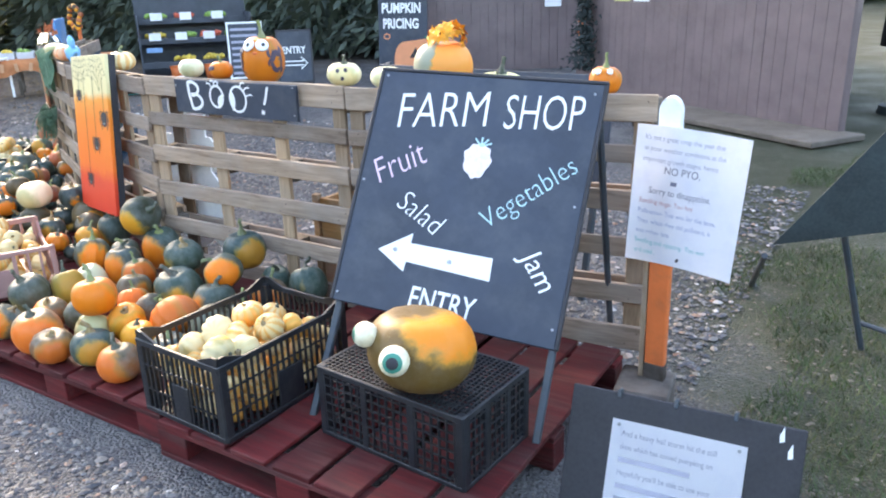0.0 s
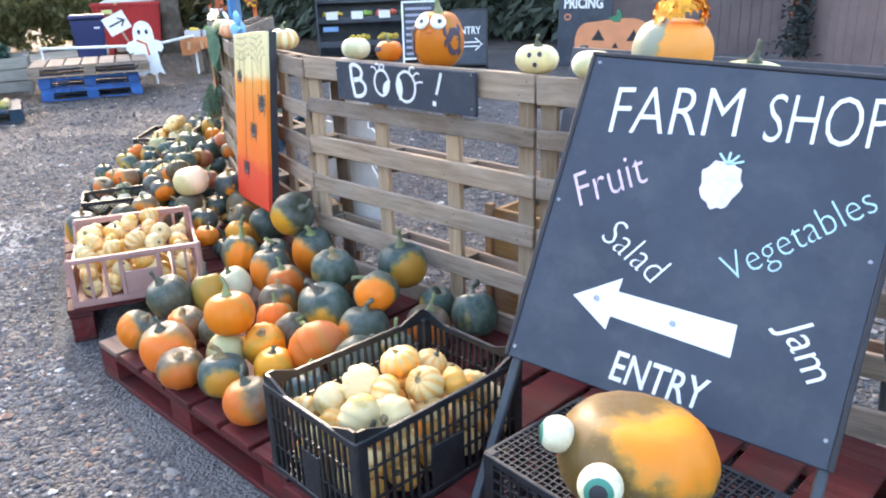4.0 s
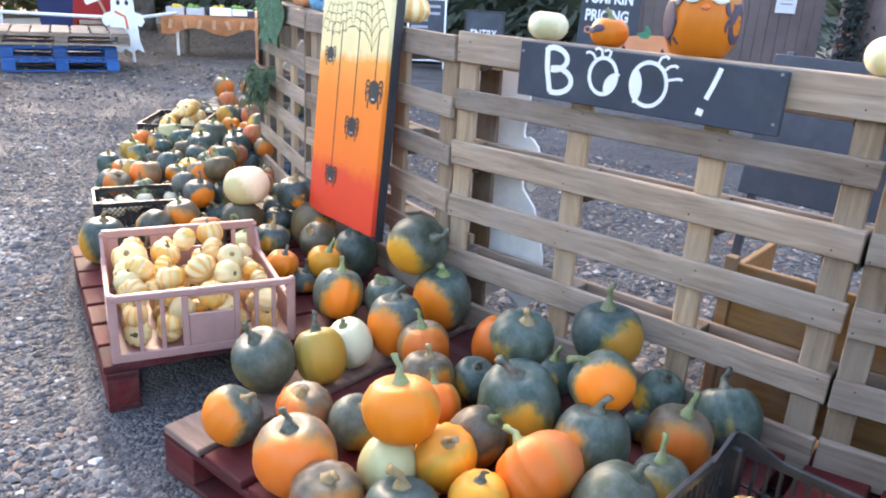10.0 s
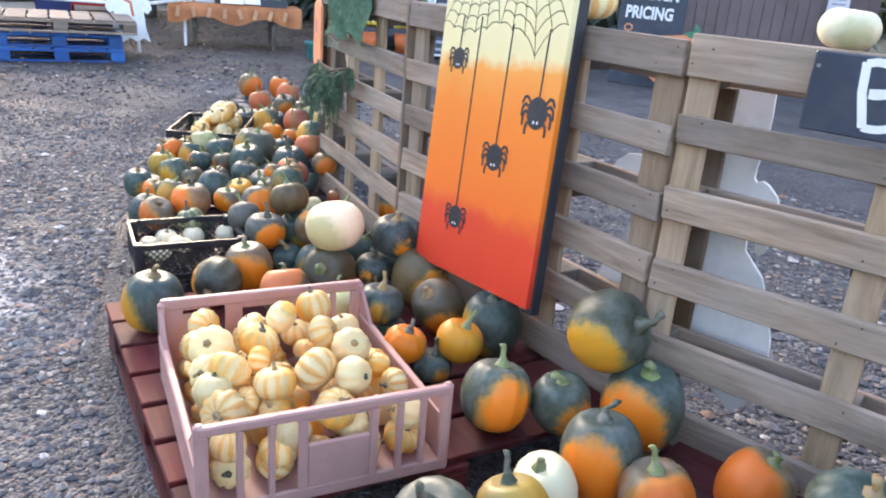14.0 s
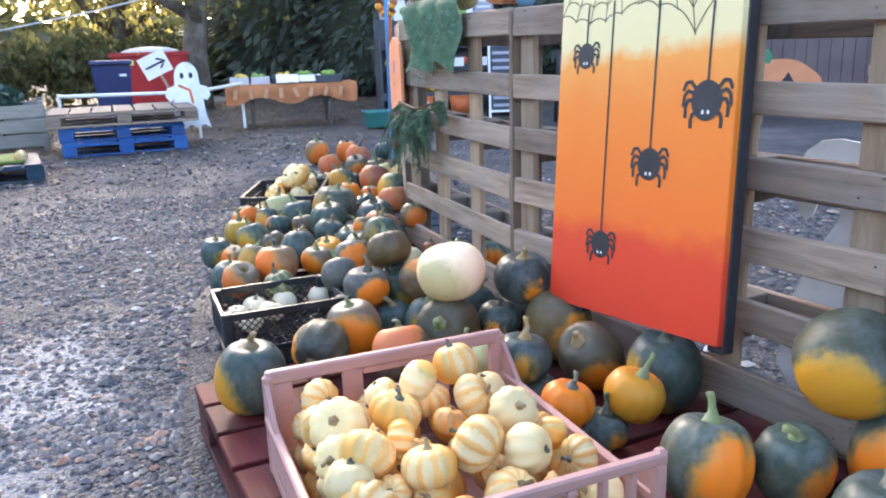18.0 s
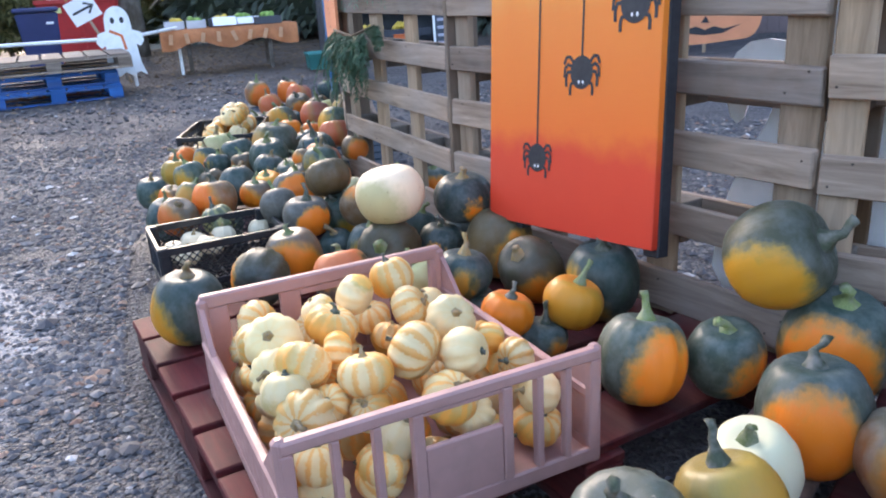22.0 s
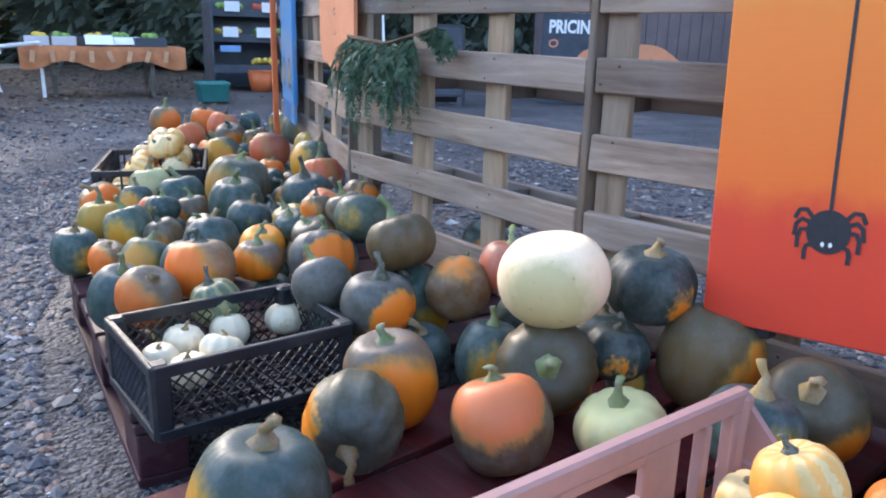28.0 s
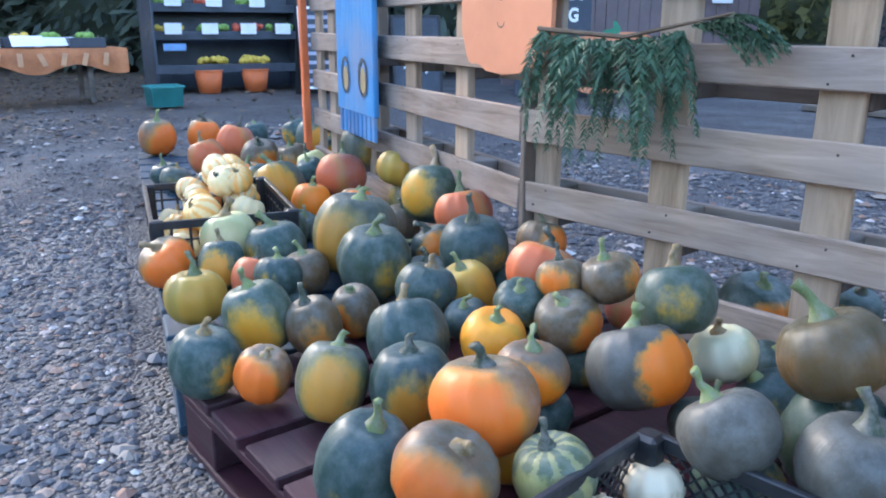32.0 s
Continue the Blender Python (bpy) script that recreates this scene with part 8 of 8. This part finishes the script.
CROWNS = [(conifer_crown(9.5, 2.3, k), core(9.5, 2.3, k)) for k in (1, 2, 3)]
CONIFERS = ((-15.5, 10.2, 1.05), (-13.2, 10.8, 0.95), (-11.2, 11.6, 1.1), (-9.0, 12.2, 1.0), (-6.9, 13.2, 1.12), (-4.8, 14.6, 1.05), (-12.6, 13.6, 1.3), (-8.0, 15.0, 1.35), (-17.8, 11.6, 1.2))
for k, (x, y, s) in enumerate(CONIFERS):
    t = thing("conifer_tree", pose(x, y, 0, 0, 0, 67 * k) @ Matrix.Diagonal((s, s, s, 1)), "tall dense dark conifer at the edge of the yard", "tree", "conifers")
    crown, inner = CROWNS[k % 3]
    part("crown", crown, None, t)
    part("light_blocking_core", inner, None, t)
    part("trunk", tube([(0, 0, 0), (0, 0, 2.0)], [0.22, 0.18], 10), bark, t)


def broad_tree(x, y, high, seed, leaves, material, label, leaf=0.16, lean=0.0):
    """A forked trunk with curving limbs, twigs and sparse leaves."""
    r = random.Random(seed)
    t = thing("broadleaf_tree", pose(x, y, 0, 0, 0, seed * 40), label, "tree", "broadleaf trees")
    tips = []
    part("trunk", tube([(0, 0, 0), (0.05, 0, high * 0.12), (lean * 0.4, 0.05, high * 0.24), (lean, 0.1, high * 0.34)], [0.3, 0.22, 0.19, 0.16], 12), bark, t, smooth=True)
    for k in range(9):
        a = math.tau * k / 9 + r.uniform(-0.3, 0.3)
        z0 = high * r.uniform(0.14, 0.34)
        base = Vector((lean * z0 / (high * 0.34), 0.05, z0))
        pts, p = [base], base
        d = Vector((math.cos(a), math.sin(a), r.uniform(0.25, 1.3))).normalized()
        n = 6
        for j in range(n):
            d = (d + Vector((r.uniform(-0.25, 0.25), r.uniform(-0.25, 0.25), r.uniform(-0.12, 0.3)))).normalized()
            p = p + d * high * 0.095
            pts.append(p)
        limb = part("limb", tube(pts, [0.11 * (1 - j / (n + 0.6)) + 0.012 for j in range(n + 1)], 7), bark, t, smooth=True)
        tw = bmesh.new()
        for j in range(1, n + 1):
            for q in range(5):
                d2 = Vector((r.uniform(-1, 1), r.uniform(-1, 1), r.uniform(-0.6, 0.9))).normalized()
                end = pts[j] + d2 * r.uniform(0.5, 1.3)
                mid = pts[j].lerp(end, 0.5) + Vector((0, 0, 0.1))
                tube([pts[j], mid, end], [0.014, 0.009, 0.003], 3, tw, caps=False)
                tips += [mid, end, end + d2 * 0.2]
        part("twig_spray", tw, bark, limb)
    verts, faces = [], []
    for k in range(leaves):
        c = r.choice(tips) + Vector((r.gauss(0, 0.28), r.gauss(0, 0.28), r.gauss(-0.1, 0.3)))
        m = Euler((r.uniform(0, 6), r.uniform(0, 6), r.uniform(0, 6))).to_matrix()
        s, n = leaf * r.uniform(0.6, 1.3), len(verts)
        verts += [c + m @ Vector(v) * s for v in ((-0.5, 0, 0), (0, -0.25, 0.05), (0.5, 0, 0), (0, 0.25, 0.05))]
        faces.append((n, n + 1, n + 2, n + 3))
    me = bpy.data.meshes.new("crown")
    me.from_pydata(verts, [], faces)
    me.materials.append(material)
    part("crown", me, None, t)


broad_tree(-13.0, 6.0, 8.5, 2, 2600, autumn_leaf, "half-bare broadleaf tree with curving limbs behind the red skip", 0.15, 0.5)
broad_tree(-19.5, 3.0, 9.0, 5, 7000, autumn_leaf, "yellowing broadleaf tree in low backlight", 0.2)
broad_tree(-18.5, 7.2, 9.0, 8, 6500, autumn_leaf, "yellow-green broadleaf tree behind the skip", 0.2)
broad_tree(-20.0, -1.5, 8.0, 11, 6000, hedge_leaf, "dark leafy tree at the edge of the yard", 0.2)
for k in range(9):
    x, y = -17.6 + 0.25 * k - 0.02 * k * k, -5.0 + 1.75 * k
    b = thing("hedge_bush", pose(x, y, 0, 0, 0, 40 * k), "low dense hedge bush along the lane", "bush", "hedge bushes")
    part("leaves", leaf_cloud("leaves", 2600, 0.17, (1.25, 1.5, 0.95), rng, hedge_leaf), hedge_leaf, b, at=pose(0, 0, 0.75))
    part("stems", tube([(0, 0, 0), (0.1, 0, 0.5), (0.0, 0.1, 1.0)], [0.06, 0.04, 0.02], 6), bark, b)


def added_woodland():
    """A continuous belt of woodland far off that closes the horizon all round. Unseen behind the camera; added there to
    block low sky light.
    """
    bm = bmesh.new()
    n = 220
    rows = []
    for k in range(n):
        a = math.tau * k / n
        top = 7.5 + 3.0 * noise.noise((math.cos(a) * 7, math.sin(a) * 7, 1)) + 2.2 * noise.noise((math.cos(a) * 23, math.sin(a) * 23, 3))
        # lowered on the sun's side so that more sky shows
        if 135 < math.degrees(a) < 195:
            top *= 0.42
        col = []
        for j in range(9):
            t = j / 8
            rr = 44 + 2.2 * noise.noise((math.cos(a) * 30, math.sin(a) * 30, t * 5)) - 3.0 * math.sin(t * math.pi) * 0.6 + 2.5 * t
            col.append(bm.verts.new((rr * math.cos(a), rr * math.sin(a), top * t)))
        rows.append(col)
    for k in range(n):
        a, b = rows[k], rows[(k + 1) % n]
        for j in range(8):
            bm.faces.new((a[j], a[j + 1], b[j + 1], b[j]))
    m = paint("added_far_woodland", (0.05, 0.062, 0.035), 0.9, 0.5, 1.6, (0.11, 0.10, 0.04), 0.5, 0.6)
    tagged(solid("added_far_woodland", bm, m, pose(0, 0, 0), "distant belt of woodland added round the yard to block low sky", "woodland", kind="structure", smooth=True))
    r = np.random.default_rng(3)
    cnt = 26000
    a = r.uniform(0, math.tau, cnt)
    z = r.uniform(0.3, 9.5, cnt) ** 1.0
    rad = 42.5 + r.uniform(-1.5, 1.0, cnt)
    z = np.where((np.degrees(a) > 135) & (np.degrees(a) < 195), z * 0.45, z)
    c = np.stack([rad * np.cos(a), rad * np.sin(a), z], -1)
    d1, d2 = r.normal(0, 1, (cnt, 3)), r.normal(0, 1, (cnt, 3))
    d1 *= (0.35 / np.linalg.norm(d1, axis=1))[:, None]
    d2 *= (0.25 / np.linalg.norm(d2, axis=1))[:, None]
    v = np.stack([c - d1, c + d2, c + d1, c - d2], 1)
    me = bpy.data.meshes.new("added_woodland_leaves")
    me.from_pydata(v.reshape(-1, 3).tolist(), [], np.arange(4 * cnt).reshape(-1, 4).tolist())
    me.materials.append(hedge_leaf)
    tagged(new("added_woodland_leaves", me), "loose leaves of the added distant woodland", "leaves", kind="stuff")


added_woodland()
lane = solid("sandy_lane", box((1.6, 26, 0.012), (0, 0, 0.006), 0.0), paint("pale_sandy_lane", (0.42, 0.37, 0.31), 0.9, 0.15, 1.5, (0.25, 0.21, 0.17), 0.5), pose(-14.6, 3.5, 0, 0, 0, 8), "pale sandy lane along the hedge", "lane", kind="structure")


def leaf_litter():
    """Brown fallen leaves and twigs strewn under the trees."""
    n = 9000
    x, y = npr.uniform(-13.5, -6.2, n), npr.uniform(0.5, 9.0, n)
    keep = npr.uniform(0, 1, n) < np.clip((-x - 5.5) / 4, 0.05, 1)
    x, y = x[keep], y[keep]
    n = len(x)
    c = np.stack([x, y, npr.uniform(0.008, 0.03, n)], -1)
    a, size = npr.uniform(0, math.tau, n), npr.uniform(0.012, 0.04, n)
    d1 = np.stack([np.cos(a) * size, np.sin(a) * size, npr.uniform(-0.3, 0.3, n) * size], -1)
    d2 = np.stack([-np.sin(a) * size * 0.55, np.cos(a) * size * 0.55, npr.uniform(-0.3, 0.3, n) * size], -1)
    v = np.stack([c - d1, c - d2, c + d1, c + d2], 1)
    me = bpy.data.meshes.new("leaf_litter")
    me.from_pydata(v.reshape(-1, 3).tolist(), [], np.arange(4 * n).reshape(-1, 4).tolist())
    me.materials.append(foliage_mat("brown_fallen_leaves", (0.06, 0.04, 0.03), (0.28, 0.18, 0.10), 0.1))
    tagged(new("leaf_litter", me), "brown fallen leaves strewn over the far yard", "leaves", kind="stuff")


leaf_litter()
